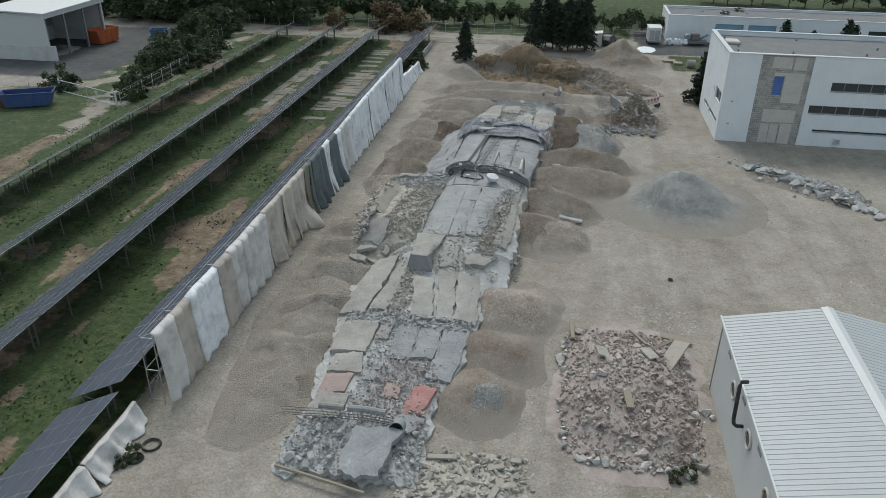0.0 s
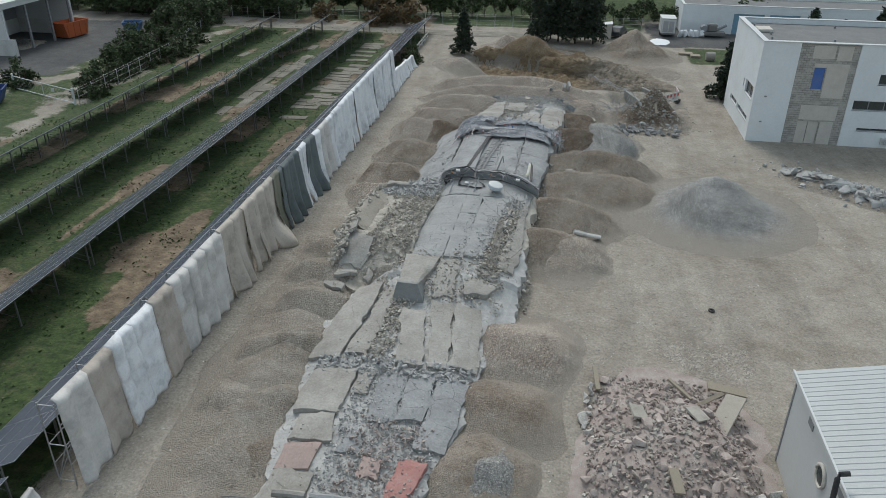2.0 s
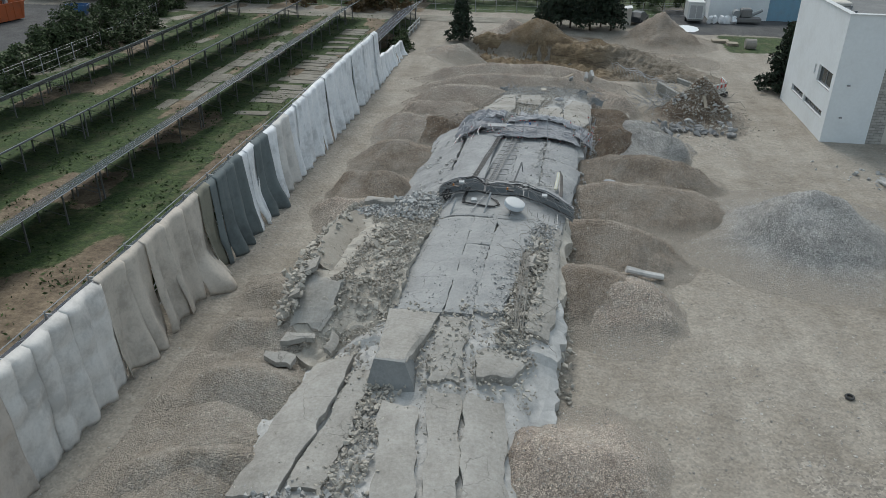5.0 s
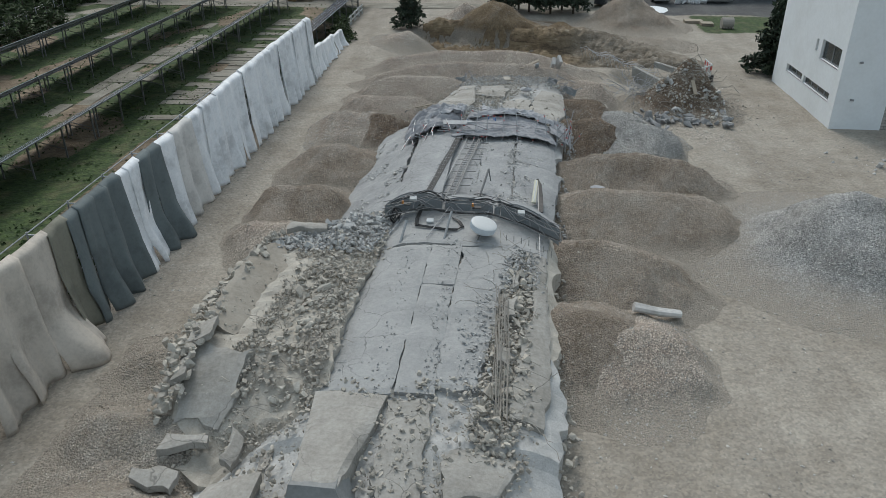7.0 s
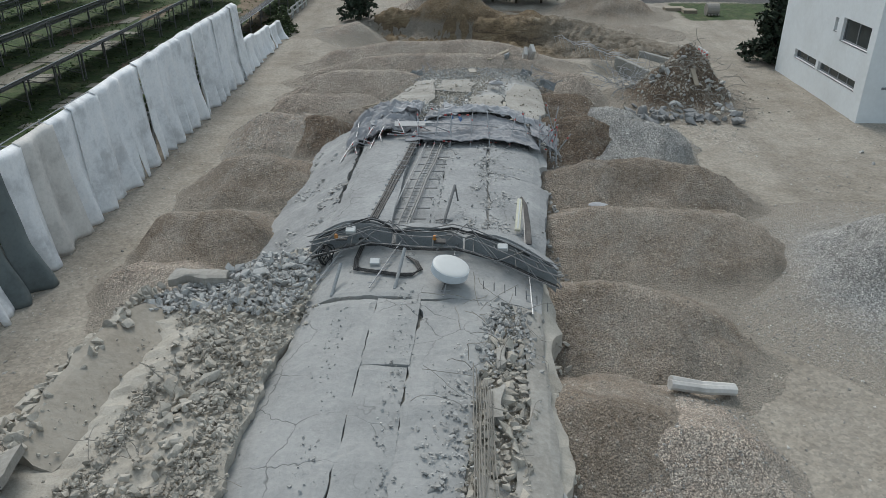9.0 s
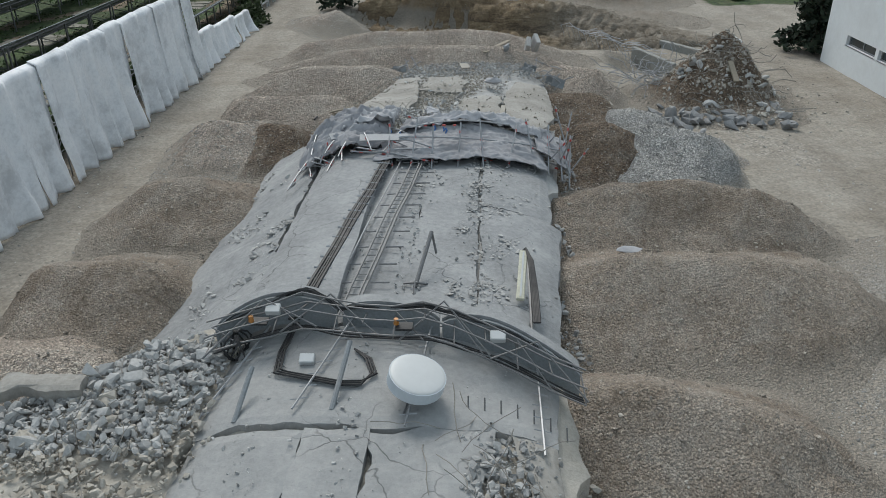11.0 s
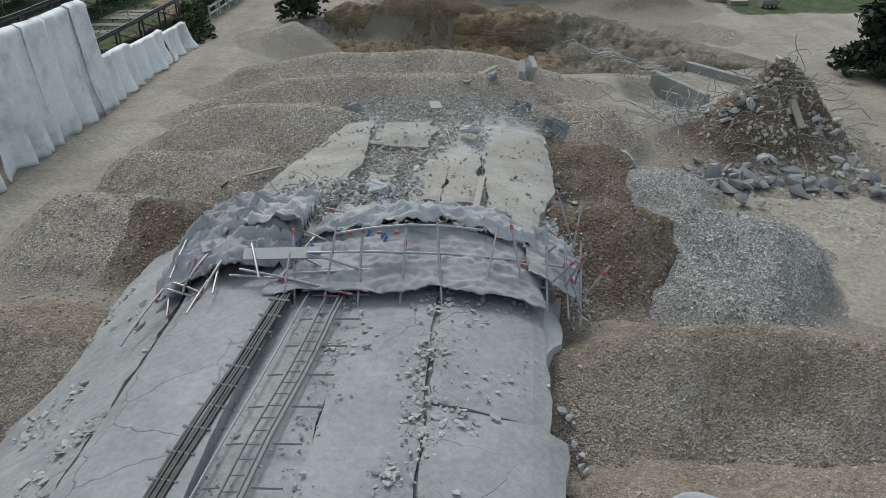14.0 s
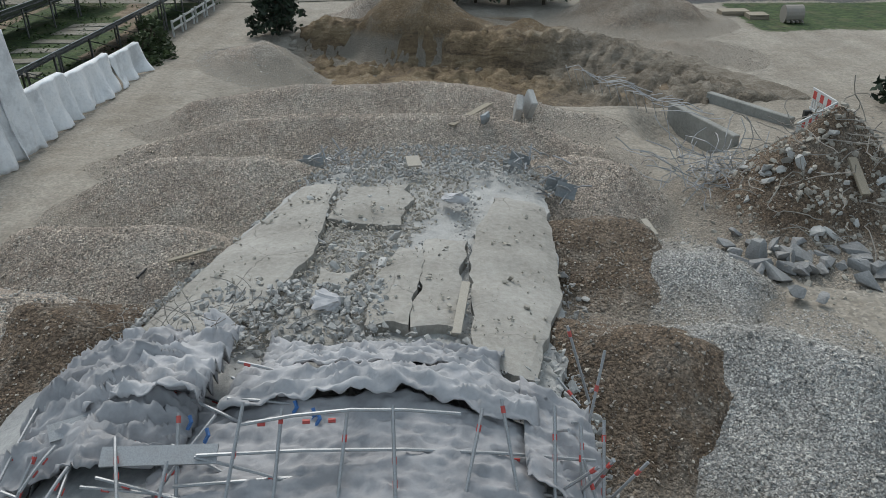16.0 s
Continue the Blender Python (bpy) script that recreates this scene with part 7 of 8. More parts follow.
# the access road behind
v = []
xs = np.arange(-60, 14, 1.0)
for x in xs:
    for d in (-1.7, 1.7):
        v.append((x, 116.9 + d + 0.3 * nz(x, d, 0.2, 2), ground_z(x, 117) + 0.03))
o = part("access_road", (v, [], [(2 * i, 2 * i + 2, 2 * i + 3, 2 * i + 1) for i in range(len(xs) - 1)]), M_PLATE)
tagged(o, "pale concrete access road behind the site", "road", kind="structure")


# ---- left yard: open store, skips, trailer, gate and fence ----
def open_store():
    ob = thing("open_store", "white open-fronted storage shelter on a concrete plinth", "shelter", (-72.5, 92, 0))
    H, W, L = 6.4, 9.0, 14.0
    part("wall", boxes((-5.4, 3.6, 0, 0.3, 2.0, H - 0.2), (-5.4, -5.1, 0.3, L, 2.0, H - 0.2), (-5.1, 3.6, L - 0.3, L, 2.0, H - 0.2)), M_WHITEMETAL, ob)
    part("plinth", boxes((-5.4, 4.4, -0.1, 0.35, -0.2, 2.0), (-5.4, -5.0, 0.35, L, -0.2, 2.0), (-5.0, 3.6, L - 0.35, L, -0.2, 2.0)), concrete("pale_plinth", (0.45, 0.45, 0.43), (0.55, 0.55, 0.53), (0.62, 0.62, 0.6), 0.2), ob, "pale concrete plinth")
    bm = bmesh.new()
    box(bm, -5.6, 4.0, -0.3, L + 0.3, H - 0.2, H)
    for vv in bm.verts:
        vv.co.z += 0.06 * (vv.co.x - 4.0) * -0.5
    part("roof", bm, M_WHITEMETAL, ob)
    part("fascia", boxes((3.6, 3.85, -0.3, L + 0.3, H - 0.75, H - 0.2)), M_WHITEMETAL, ob)
    for y in (4.6, 9.2, 13.6):
        part("column", boxes((3.3, 3.55, y - 0.12, y + 0.12, 0, H - 0.75)), M_FRAME, ob)
    part("back_lining", boxes((-5.05, -4.95, 0.4, L - 0.4, 2.0, H - 0.4)), paint("grey_panels", (0.25, 0.26, 0.26), 0.8), ob)


open_store()
heap("coal_heap", "dark heap of bulk material inside the shelter", loose("dark_bulk", (0.03, 0.03, 0.03), (0.05, 0.048, 0.045), (0.08, 0.075, 0.07)), -72.5, 97, 3.0, 3.5, 1.2, 0, 1.2, 0, None, "bulk heaps", 0.5)


def skip(x, y, l, w, h, yaw, col, label):
    ob = thing("skip_container", label, "skip", (x, y, ground_z(x, y) + 0.05), "skip containers")
    ob.rotation_euler = (0, 0, radians(yaw))
    bm = bmesh.new()
    lo = [(-l * 0.4, -w / 2, 0.1), (l * 0.4, -w / 2, 0.1), (l * 0.4, w / 2, 0.1), (-l * 0.4, w / 2, 0.1)]
    hi = [(-l / 2, -w / 2, h), (l / 2, -w / 2, h), (l / 2, w / 2, h), (-l / 2, w / 2, h)]
    vs = [bm.verts.new(p) for p in lo + hi]
    bm.faces.new(vs[:4][::-1])
    for i in range(4):
        bm.faces.new((vs[i], vs[(i + 1) % 4], vs[(i + 1) % 4 + 4], vs[i + 4]))
    m = paint("skip_" + label.split()[0], col, 0.6, 0, 0.1, 1, (0.15, 0.1, 0.07), 0.4)
    b = part("body", bm, m, ob)
    so = b.modifiers.new("thickness", "SOLIDIFY")
    so.thickness = 0.05
    part("rim", boxes((-l / 2 - 0.05, l / 2 + 0.05, -w / 2 - 0.06, -w / 2 + 0.04, h, h + 0.1), (-l / 2 - 0.05, l / 2 + 0.05, w / 2 - 0.04, w / 2 + 0.06, h, h + 0.1), (-l / 2 - 0.05, -l / 2 + 0.05, -w / 2 + 0.04, w / 2 - 0.04, h, h + 0.1), (l / 2 - 0.05, l / 2 + 0.05, -w / 2 + 0.04, w / 2 - 0.04, h, h + 0.1)), m, ob)
    for k in range(4):
        xx = -l * 0.36 + k * l * 0.24
        for sgn in (-1, 1):
            part("rib", boxes((xx - 0.05, xx + 0.05, sgn * w / 2 - 0.06, sgn * w / 2 + 0.06, 0.15, h)), m, ob)


skip(-68.5, 104.3, 4.6, 2.3, 2.0, 80, (0.42, 0.1, 0.03), "orange steel skip container under the shelter edge")
skip(-62.0, 109.3, 2.6, 1.8, 1.2, 20, (0.04, 0.13, 0.28), "blue steel skip on the asphalt yard")
skip(-58.6, 72.6, 5.5, 2.3, 1.5, 25, (0.03, 0.07, 0.2), "blue steel skip behind the fence")


def tip_trailer():
    ob = thing("tipper_trailer", "grey ribbed tipper trailer parked on the yard", "trailer", (-80.5, 97, 0))
    part("body", boxes((-1.25, 1.25, -5, 4, 1.2, 3.0), bev=0.06), M_GALV, ob)
    for k in range(10):
        part("rib", boxes((1.25, 1.33, -4.8 + k * 0.93, -4.66 + k * 0.93, 1.25, 2.95)), M_GALV, ob)
    for k in range(4):
        bm = bmesh.new()
        bmesh.ops.create_cone(bm, cap_ends=True, segments=18, radius1=0.5, radius2=0.5, depth=0.35)
        bm.transform(Matrix.Translation((1.05, -4 + k * 1.3, 0.5)) @ Matrix.Rotation(math.pi / 2, 4, "Y"))
        part("wheel", bm, M_BLACK, ob)


tip_trailer()
ob = thing("yard_gate", "white tubular steel gate with wire mesh", "gate", (-58.5, 78.2, 0))
ob.rotation_euler = (0, 0, math.atan2(-4.1, 9.7))
for k in (0, 1):
    part("gate_leaf", join([tube([(5.25 * k + 0.05, 0, 0.15), (5.25 * k + 0.05, 0, 1.45), (5.25 * k + 5.2, 0, 1.45), (5.25 * k + 5.2, 0, 0.15), (5.25 * k + 0.05, 0, 0.15)], 0.05, 6)]), M_WHITEMETAL, ob)
    part("mesh", join([tube([(5.25 * k + 0.1 + 0.25 * i, 0, 0.15), (5.25 * k + 0.1 + 0.25 * i, 0, 1.45)], 0.008, 3) for i in range(20)]), M_GALV, ob)
for x in (0, 10.5):
    part("post", boxes((x - 0.08, x + 0.08, -0.08, 0.08, -0.2, 1.7)), M_WHITEMETAL, ob)
part("sign", boxes((6.8, 7.3, -0.03, -0.01, 0.8, 1.2)), M_WHITEMETAL, ob)


def wire_fence(points, label, h=1.8, step=2.6):
    ob = thing("wire_fence", label, "fence", (*points[0], 0), "wire fences")
    pts = [Vector((*p, 0)) for p in points]
    for a, b in zip(pts, pts[1:]):
        n = max(1, int((b - a).length / step))
        for i in range(n):
            q = a.lerp(b, i / n) - pts[0]
            z = ground_z(*(q + pts[0])[:2])
            part("post", tube([(q.x, q.y, z - 0.1), (q.x, q.y, z + h)], 0.045, 5), M_GALV, ob)
        for zz in (0.3, 0.9, 1.5, h - 0.05):
            part("wire", tube([a - pts[0] + Vector((0, 0, zz)), b - pts[0] + Vector((0, 0, zz))], 0.01, 3), M_GALV, ob)


wire_fence([(-48.2, 74), (-49.0, 95), (-53.5, 118)], "grey wire fence with posts beside the solar field")
wire_fence([(-66, 68), (-58.6, 78.0)], "old wire fence with rusty posts")
wire_fence([(-55, 122.5), (-16, 122.5), (14, 124)], "wire fence along the access road")
for i in range(14):
    x, y = -64.5 + i * 0.55, 69.5 + i * 0.3
    o = part("rust_panel", boxes((-0.3, 0.3, -0.02, 0.02, 0, 1.0)), paint("rusty_brown_panel", (0.12, 0.05, 0.03), 0.9)) if i == 0 else copy_thing(o, Matrix.Translation((x, y, 0)) @ Matrix.Rotation(0.5, 4, "Z"))
    if i == 0:
        tagged(o, "rusty brown fence panel", "fence panel", "rusty panels")
        o.matrix_basis = Matrix.Translation((x, y, 0)) @ Matrix.Rotation(0.5, 4, "Z")


# ---- far right: long low hall, vehicles, stacks ----
def low_hall():
    ob = thing("low_hall", "long low white hall with pale blue gates", "building", (16.9, 124, 0))
    part("wall", wall_with_openings(bmesh.new(), 0, 60, -0.2, 4.0, 0, 0.3, [(7.3, 11.6, -0.2, 2.9), (12.3, 16.5, -0.2, 2.9), (30, 34, 1.4, 2.7), (36, 40, 1.4, 2.7)]), M_WHITE, ob)
    part("wall", boxes((0, 0.3, 0.3, 9, -0.2, 4.0), (59.7, 60, 0.3, 9, -0.2, 4.0), (0.3, 59.7, 8.7, 9, -0.2, 4.0)), M_WHITE, ob)
    part("roof", boxes((0.3, 59.7, 0.3, 8.7, 3.5, 3.7)), M_ROOF, ob)
    part("coping", boxes((-0.05, 60.05, -0.05, 0.35, 4.0, 4.08), (-0.05, 0.35, 0.35, 9.05, 4.0, 4.08), (0.35, 60, 8.65, 9.05, 4.0, 4.08)), M_WHITEMETAL, ob)
    mg = paint("pale_blue_gate", (0.2, 0.36, 0.47), 0.6)
    for a in (7.3, 12.3):
        g = part("gate", boxes((a, a + 4.25, 0.12, 0.18, -0.1, 2.9)), mg, ob)
        for k in range(5):
            part("gate_rib", boxes((a + 0.3 + k * 0.85, a + 0.36 + k * 0.85, 0.09, 0.12, 0, 2.85)), mg, g)
    for a in (30, 36):
        part("window", boxes((a, a + 4, 0.12, 0.16, 1.4, 2.7)), M_WINDOW, ob)


low_hall()


def box_truck():
    ob = thing("box_trailer", "small white box trailer on wheels", "trailer", (14.7, 121.6, 0))
    part("body", boxes((-1.0, 1.0, -1.4, 1.6, 0.5, 2.5), bev=0.08), M_WHITEMETAL, ob)
    part("roof", boxes((-1.05, 1.05, -1.45, 1.65, 2.5, 2.6)), M_WHITEMETAL, ob)
    part("frame", boxes((-0.9, 0.9, -1.5, 1.7, 0.35, 0.5)), M_STEEL, ob)
    for x in (-0.4, 0.4):
        part("door", boxes((x - 0.36, x + 0.36, -1.43, -1.4, 0.7, 2.2)), M_GALV, ob)
    for s in (-0.9, 0.9):
        bm = bmesh.new()
        bmesh.ops.create_cone(bm, cap_ends=True, segments=16, radius1=0.33, radius2=0.33, depth=0.2)
        bm.transform(Matrix.Translation((s, 0.2, 0.33)) @ Matrix.Rotation(math.pi / 2, 4, "Y"))
        part("wheel", bm, M_BLACK, ob)


box_truck()


def car(x, y, yaw, col, label):
    ob = thing("parked_car", label, "car", (x, y, 0))
    ob.rotation_euler = (0, 0, radians(yaw))
    bm = bmesh.new()
    prof = [(-2.0, 0.35), (2.0, 0.35), (2.05, 0.75), (1.1, 0.95), (0.55, 1.42), (-1.2, 1.45), (-1.95, 0.95)]
    vs = [[bm.verts.new((a, s * (0.85 if z < 1 else 0.68), z)) for a, z in prof] for s in (-1, 1)]
    bm.faces.new(vs[0][::-1])
    bm.faces.new(vs[1])
    for i in range(7):
        bm.faces.new((vs[0][i], vs[0][(i + 1) % 7], vs[1][(i + 1) % 7], vs[1][i]))
    bmesh.ops.recalc_face_normals(bm, faces=bm.faces)
    bmesh.ops.bevel(bm, geom=bm.edges[:], offset=0.06, segments=2, affect="EDGES")
    part("body", bm, paint("car_paint", col, 0.3), ob)
    part("windscreen", boxes((-1.0, 0.5, -0.71, 0.71, 1.0, 1.36)), M_WINDOW, ob)
    for a in (-1.3, 1.3):
        for s in (-0.82, 0.82):
            bm = bmesh.new()
            bmesh.ops.create_cone(bm, cap_ends=True, segments=16, radius1=0.32, radius2=0.32, depth=0.2)
            bm.transform(Matrix.Translation((a, s, 0.32)) @ Matrix.Rotation(math.pi / 2, 4, "X"))
            part("wheel", bm, M_BLACK, ob)


car(7.6, 119.2, 70, (0.03, 0.035, 0.04), "dark car parked by the spoil heap")
ob = thing("garden_shed", "small pale metal shed beside the parked car", "shed", (5.9, 118.2, 0))
part("wall", boxes((-0.7, 0.7, -0.9, 0.9, 0, 1.9)), M_PALE, ob)
bm = boxes((-0.8, 0.8, -1.0, 1.0, 1.92, 2.0))
for vv in bm.verts:
    vv.co.z += 0.12 * vv.co.x
part("roof", bm, M_WHITEMETAL, ob)
ob = thing("crusher_machine", "grey screening machine standing by the hall", "machine", (21.2, 121.4, 0))
part("chassis", boxes((-1.6, 1.6, -0.7, 0.7, 0.3, 0.8), bev=0.05), M_STEEL, ob)
part("hopper", boxes((-0.9, 0.4, -0.6, 0.6, 0.8, 1.9), bev=0.15), M_STEEL, ob)
part("conveyor", tube([(0.2, 0, 0.9), (1.7, 0.1, 1.7)], 0.2, 6), M_BLUEGREY, ob)
part("drum", tube([(-1.4, -0.5, 1.2), (-1.4, 0.5, 1.3)], 0.45, 12), M_BLUEGREY, ob)
for k in range(5):
    o = part("bulk_bag", hull(500 + k, 1.3, 20), M_CLOTH_W)
    o.matrix_world = Matrix.LocRotScale((16.6 + 0.75 * k, 120.9 + 0.3 * (k % 2), 0.42), Euler((0, 0, k)), (0.5, 0.5, 0.75))
    tagged(o, "white bulk bag standing on the paved yard", "bulk bag", "bulk bags")
spill = part("white_spill", (*[[(13.2 + 1.4 * r * math.cos(t) * (1 + 0.3 * nz(t, r, 1.3)), 116.6 + 2.4 * r * math.sin(t) * (1 + 0.3 * nz(t, r, 1.1, 3)), ground_z(13, 116.6) + 0.16 - 0.15 * r) for r in (0.02, 0.5, 1.0) for t in np.linspace(0, 6.03, 24)], []], [(24 * r + i, 24 * r + (i + 1) % 24, 24 * r + 24 + (i + 1) % 24, 24 * r + 24 + i) for r in (0, 1) for i in range(24)]), M_WHITE, smooth=True)
tagged(spill, "thin spill of white powder on the yard", "spill")
ob = thing("excavator_bucket", "rusty excavator bucket lying on the grass", "bucket", (18.6, 106.5, ground_z(18.6, 106.5)))
bm = bmesh.new()
bmesh.ops.create_cone(bm, cap_ends=True, segments=16, radius1=0.55, radius2=0.55, depth=1.1)
bmesh.ops.delete(bm, geom=[f for f in bm.faces if f.normal.y > 0.4 and abs(f.normal.z) < 0.5], context="FACES")
bm.transform(Matrix.Translation((0, 0, 0.5)) @ Matrix.Rotation(math.pi / 2, 4, "Y"))
b = part("shell", bm, M_REBAR, ob)
so = b.modifiers.new("thickness", "SOLIDIFY")
so.thickness = 0.05
for k in range(4):
    part("tooth", boxes((-0.45 + 0.28 * k, -0.35 + 0.28 * k, -0.75, -0.45, 0.1, 0.2)), M_REBAR, ob)
for k, (x, y) in enumerate(((15.9, 109.2), (17.0, 108.0))):
    ob = thing("pallet_stack", "stack of grey boards on the grass", "boards", (x, y, ground_z(x, y)), "board stacks")
    for i in range(3):
        part("board", boxes((-0.9 + 0.3 * k, 0.9 - 0.3 * k, -0.55, 0.55, 0.02 + 0.1 * i, 0.1 + 0.1 * i)), M_WOOD, ob)


# ---- rails, walls and barriers round the pit ----
ob = thing("handrail", "white timber handrail beside the drive", "handrail", (-19.0, 103.5, 0))
for k in range(4):
    y = 1.0 + k * 2.2
    for yy in (y - 0.8, y + 0.8):
        part("post", boxes((-0.05, 0.05, yy - 0.05, yy + 0.05, 0, 1.0)), M_WHITEMETAL, ob)
    for z in (0.5, 0.92):
        part("rail", boxes((0.055, 0.1, y - 0.9, y + 0.9, z - 0.06, z + 0.06)), M_WHITEMETAL, ob)
o = part("retaining_wall", boxes((-0.15, 0.15, 0, 4.5, -0.1, 0.75), bev=0.02), M_SLAB_TAN)
o.location = (-19.2, 96.2, 0)
tagged(o, "low concrete retaining wall beside the drive", "wall", kind="structure")
for k, (a, b, h) in enumerate((((7.1, 89.4), (8.5, 85.2), 0.22), ((8.9, 90.3), (11.1, 86.7), 0.4))):
    d = Vector((b[0] - a[0], b[1] - a[1], 0))
    o = part("pit_wall", boxes((0, d.length, -0.15, 0.15, -1.3, h), bev=0.03), M_WALLGREY := concrete("grey_wall_concrete", (0.2, 0.2, 0.185), (0.27, 0.27, 0.25), (0.33, 0.33, 0.31), 0.3)) if k == 0 else part("pit_wall", boxes((0, d.length, -0.15, 0.15, -1.3, h), bev=0.03), M_WALLGREY)
    o.matrix_world = Matrix.Translation((a[0], a[1], 0)) @ Matrix.Rotation(math.atan2(d.y, d.x), 4, "Z")
    tagged(o, "grey concrete wall of the dug pit", "wall", kind="structure")
ob = thing("mesh_fencing", "fallen green-grey mesh fencing along the pit edge", "fencing", (3, 92.5, 0))
for k in range(12):
    a = Vector((0.3 * k, -0.42 * k, 0.9 - 0.03 * k))
    pts = [a + Vector((0.5 * i, -0.42 * i, 0.12 * math.sin(i * 2 + k) + 0.25 * nz(i, k, 0.6))) for i in range(5)]
    part("wire", tube(pts, 0.02, 4), M_GALV, ob)
    part("wire", tube([a + Vector((0, 0, 0.1)), a + Vector((0.3, 0.15, -0.7))], 0.016, 4), M_GALV, ob)


def barrier(a, b, label):
    d = Vector((b[0] - a[0], b[1] - a[1], 0))
    L = d.length
    ob = thing("site_barrier", label, "barrier", (a[0], a[1], 0.25), "site barriers")
    ob.rotation_euler = (0, 0, math.atan2(d.y, d.x))
    part("top_rail", boxes((0, L, -0.03, 0.03, 0.9, 1.0), bev=0.01), M_WHITEMETAL, ob)
    part("bottom_rail", boxes((0, L, -0.03, 0.03, 0.12, 0.22), bev=0.01), M_WHITEMETAL, ob)
    n = int(L / 0.17)
    for i in range(n):
        part("bar", boxes((i * L / n + 0.02, i * L / n + 0.1, -0.02, 0.02, 0.22, 0.6)), M_WHITEMETAL, ob)
    for i in range(int(L / 0.28)):
        part("stripe", boxes((i * 0.28, i * 0.28 + 0.28, -0.035, 0.035, 0.6, 0.898)), M_REDCAP if i % 2 else M_WHITEMETAL, ob)
    for s in (0.2, L - 0.2):
        part("foot", boxes((s - 0.1, s + 0.1, -0.3, 0.3, -0.25, 0.12), bev=0.02), M_BLACK, ob)


barrier((9.9, 83.6), (12.3, 86.0), "red and white plastic site barrier behind the rebar heap")
barrier((12.3, 86.1), (12.2, 87.9), "red and white plastic site barrier turned aside")

# broken slabs in front of the white building
sl = heap("slab_heap", "low heap of broken concrete slabs and soil", M_EARTH, 23.2, 63.4, 5.8, 2.2, 0.7, -38, 1.4, 500, M_STONE, "yard heaps")
o = part("rubble", chunks([tuple(Vector((x, y, site_z(x, y))) - sl.location) for x, y in [(23.2 + random.Random(i).gauss(0, 2.6), 63.6 - 0.75 * random.Random(i).gauss(0, 2.6) + random.Random(i + 99).gauss(0, 1.3)) for i in range(900)]], 0.04, 0.3, 12), M_CHUNK, sl)
o["kind"] = "stuff"
chunk_parts("slab_piece", M_CHUNK, sl, [(x, y, site_z(x, y) + 0.12) for x, y in [(18.6 + i * 0.16 + nz(i, 1, 0.9), 67 - i * 0.165 + 1.1 * nz(i, 8, 0.9)) for i in range(56)]], 0.25, 0.7, 13, 0.25, (7, 8, 9, 1, 3))


# ---- small things lying about ----
def plank(x, y, l, w, yaw, z, label, mat=M_WOOD, tilt=0.05):
    o = part("plank", boxes((-w / 2, w / 2, -l / 2, l / 2, 0.0, 0.05), bev=0.006), mat)
    o.matrix_world = Matrix.Translation((x, y, z)) @ Euler((tilt, 0.02, radians(yaw))).to_matrix().to_4x4()
    tagged(o, label, "plank", "loose planks")


plank(-1.4, 83.7, 2.2, 0.24, -38, site_z(-1.4, 83.7) + 0.06, "long grey plank on the gravel", tilt=0.1)
plank(-1.7, 70.4, 1.7, 0.17, -6, crown(-1.7, 70.4) + 0.2, "pale plank on the broken shell", M_BOARD)
plank(3.42, 76.9, 0.9, 0.2, 8, site_z(3.42, 76.9) + 0.06, "short pale board on the gravel", M_BOARD)
plank(-8.3, 74.4, 1.2, 0.12, -60, site_z(-8.3, 74.4) + 0.1, "thin board beside the shell")
plank(-3.1, 78.6, 0.7, 0.4, 10, crown(-3.1, 78.6) + 0.3, "pale board in the rubble", M_BOARD)
for i, (x, y) in enumerate(((0.35, 86.0), (0.75, 86.3))):
    o = part("upright_block", boxes((-0.13, 0.13, -0.4, 0.4, -0.2, 0.75), bev=0.04), M_CHUNK)
    o.matrix_world = Matrix.Translation((x, y, site_z(x, y))) @ Euler((0.5, 0.15, 0.3 * i)).to_matrix().to_4x4()
    tagged(o, "grey broken block stuck in the gravel ridge", "block", "stuck blocks")
o = part("bin_bag", hull(601, 1.2, 18), M_BLUEGREY)
o.matrix_world = Matrix.LocRotScale((-0.9, 83.1, site_z(-0.9, 83.1) + 0.12), Euler((0, 0, 1)), (0.22, 0.22, 0.3))
tagged(o, "dark blue-grey bag on the gravel", "bag")
for i, (x, y, s) in enumerate(((9.05, 29.5, 0.36), (9.75, 30.0, 0.33), (8.7, 26.4, 0.28), (8.95, 25.8, 0.34), (10.0, 29.6, 0.2), (8.2, 23.4, 0.15), (9.0, 24.0, 0.15))):
    me = bpy.data.meshes.new("boulder")
    me.from_pydata(HULLS[i % 7][0].tolist(), [], HULLS[i % 7][1])
    me.materials.append(M_STONE)
    o = new("boulder", me)
    o.matrix_world = Matrix.LocRotScale((x, y, 0.5 * s), Euler((0.2, 0.1, i)), (s, s, s * 1.1))
    tagged(o, "pale grey boulder lying on the yard", "boulder", "yard boulders")
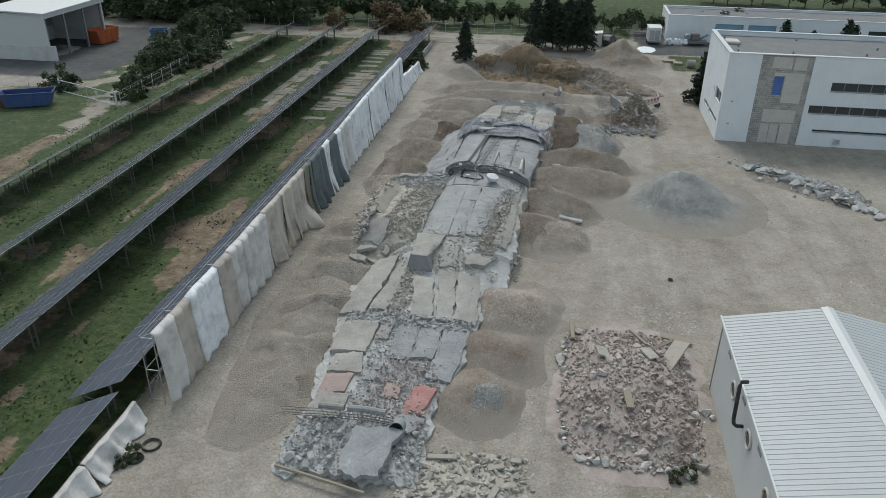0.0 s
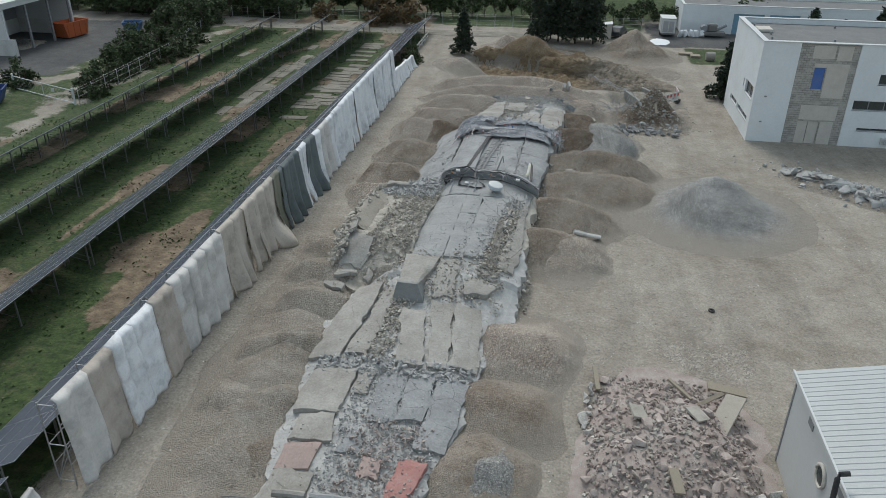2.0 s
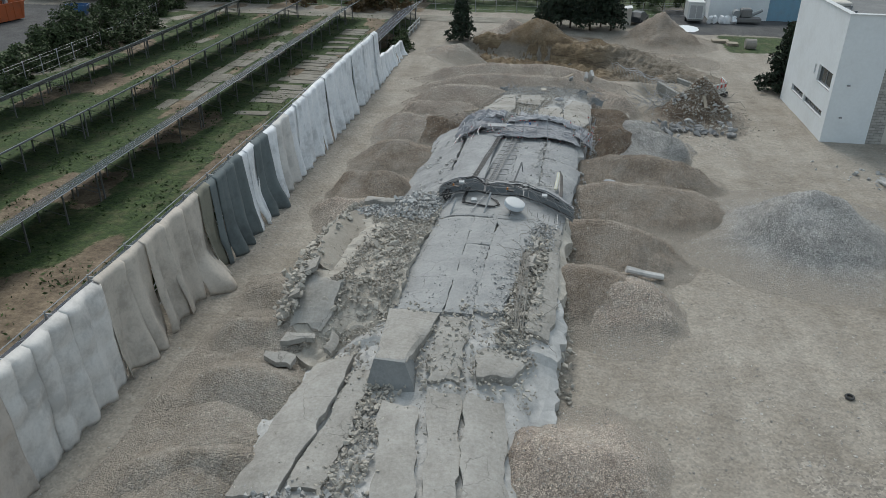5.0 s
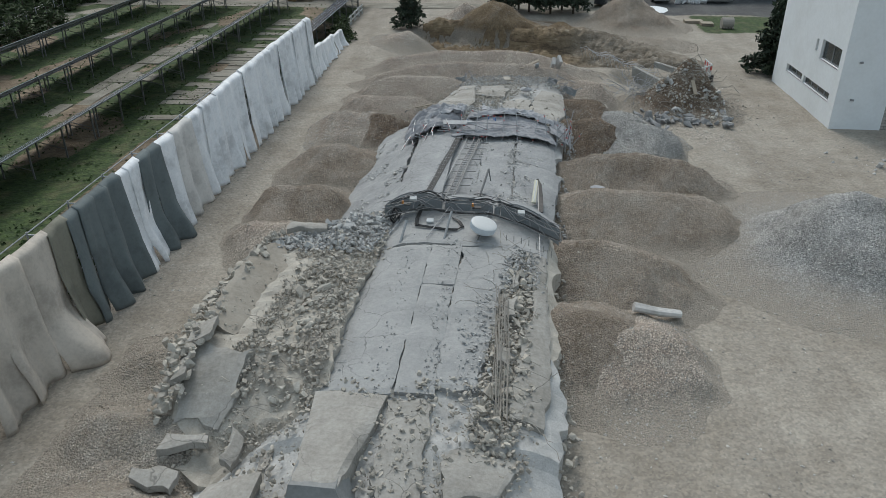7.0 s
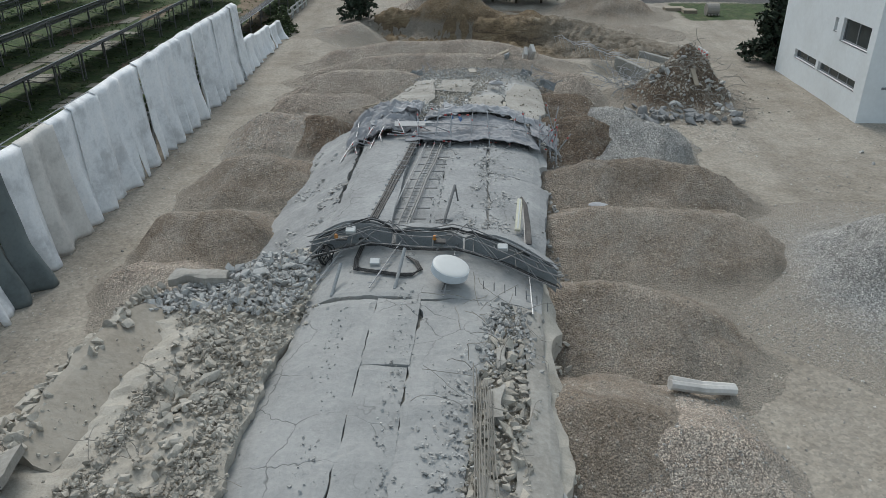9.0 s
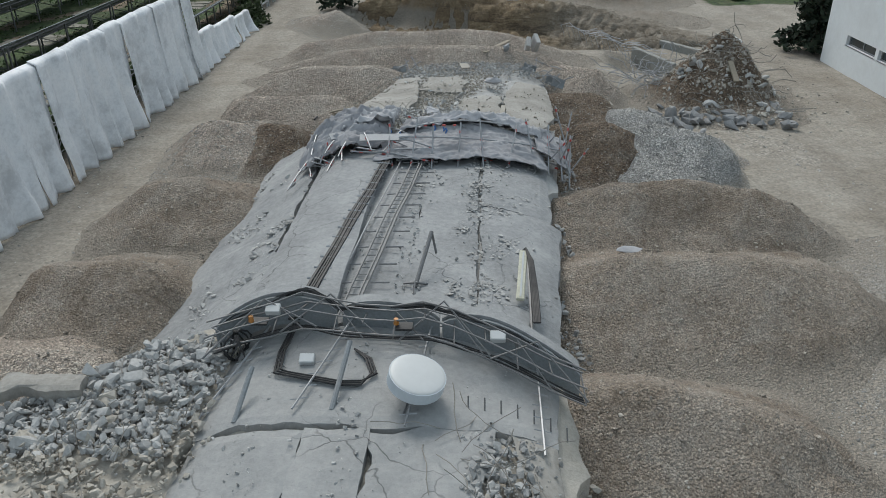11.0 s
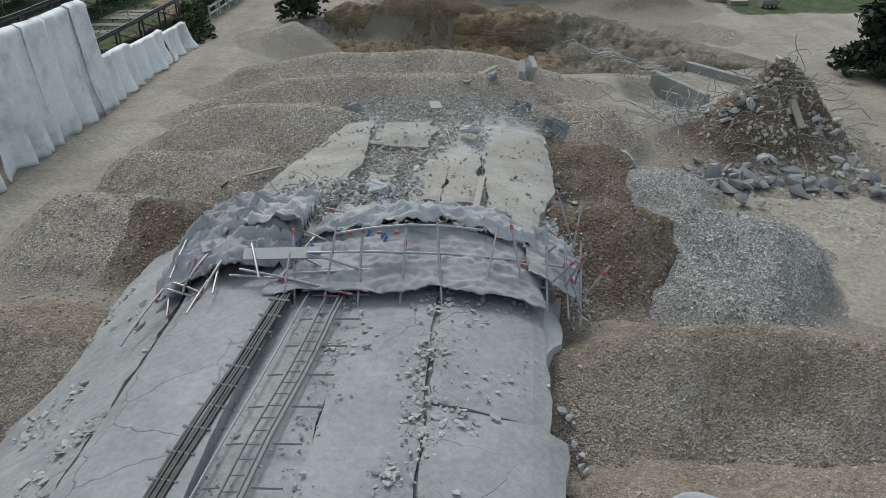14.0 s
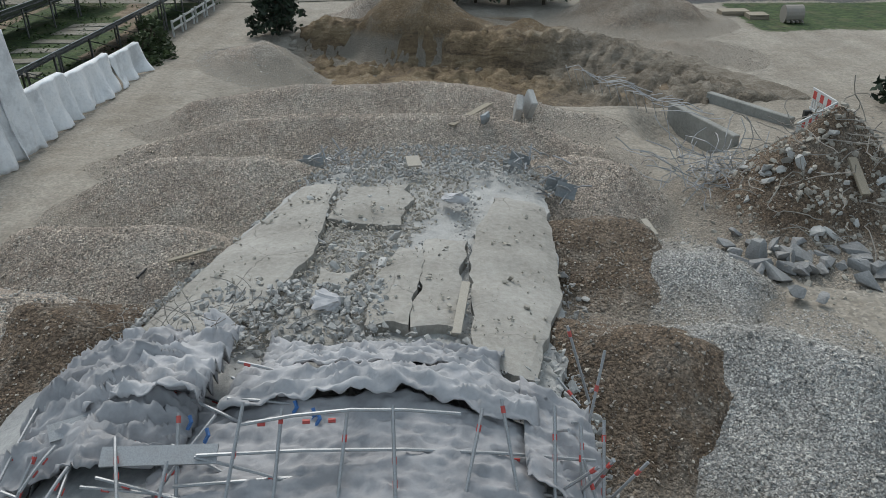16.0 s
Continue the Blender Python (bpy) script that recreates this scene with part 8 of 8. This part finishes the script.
pipe = part("wrapped_pipe", join([tube([(1.6 + 0.05 * k, 51.45 + 0.18 * k, 0.75 + site_z(1.7, 51.5) * 0.0), (2.5, 51.6 + 0.14 * k, 0.5), (3.4, 51.85 + 0.1 * k, 0.28)], 0.13, 8) for k in (0, 1)]), M_CLOTH_S)
pipe.location.z = 0
tagged(pipe, "pale wrapped pipes lying on a gravel slope", "pipe")
o = part("sheet_scrap", hull(611, 0.4, 16), M_NET2)
o.matrix_world = Matrix.LocRotScale((1.25, 60.7, site_z(1.25, 60.7) + 0.08), Euler((0.3, 0.1, 0.1)), (0.42, 0.16, 0.22))
tagged(o, "pale crumpled scrap on the earth heap", "scrap")
for cx, cy, r in ((-17.2, 22.9, 0.45), (-17.5, 21.9, 0.38)):
    o = part("hose_coil", join([tube([(rr * math.cos(t), rr * math.sin(t), 0.04 + 0.03 * k) for t in np.linspace(0, 6.2832, 22)], 0.03, 5) for k, rr in enumerate((r, r * 0.85, r * 0.95))]), M_BLACK)
    o.location = (cx, cy, ground_z(cx, cy))
    tagged(o, "coil of black hose on the ground", "hose", "hose coils")
o = part("hose", tube([(-9.4 + 0.7 * (1 - math.cos(t)) * 0.8, 73.6 + 0.45 * math.sin(t * 1.4) + 0.35 * t, site_z(-9.2, 73.8) + 0.1) for t in np.linspace(0, 4.4, 26)], 0.035, 6), M_BLACK)
tagged(o, "dark hose looped beside the shell", "hose")
o = part("tyre_scrap", join([tube([(0.14 * math.cos(t), 0.14 * math.sin(t), 0.06) for t in np.linspace(0, 6.2832, 14)], 0.05, 6)]), M_BLACK)
o.location = (9.39, 44.0, ground_z(9.39, 44))
tagged(o, "small black rubber ring on the yard", "rubber ring")
# stones strewn over the whole yard
spots = []
while len(spots) < 18000:
    x, y = rnd.uniform(-17.5, 30), rnd.triangular(14, 95, 30)
    if fbm(x, y, 0.2, 70) + 0.5 > rnd.random() * 1.1:
        spots.append((x, y, ground_z(x, y)))
o = part("loose_gravel", stones(spots, 0.015, 0.09, 77, 0.7, 4.0), M_STONE)
tagged(o, "small pale stones strewn over the yard", "gravel", kind="stuff")
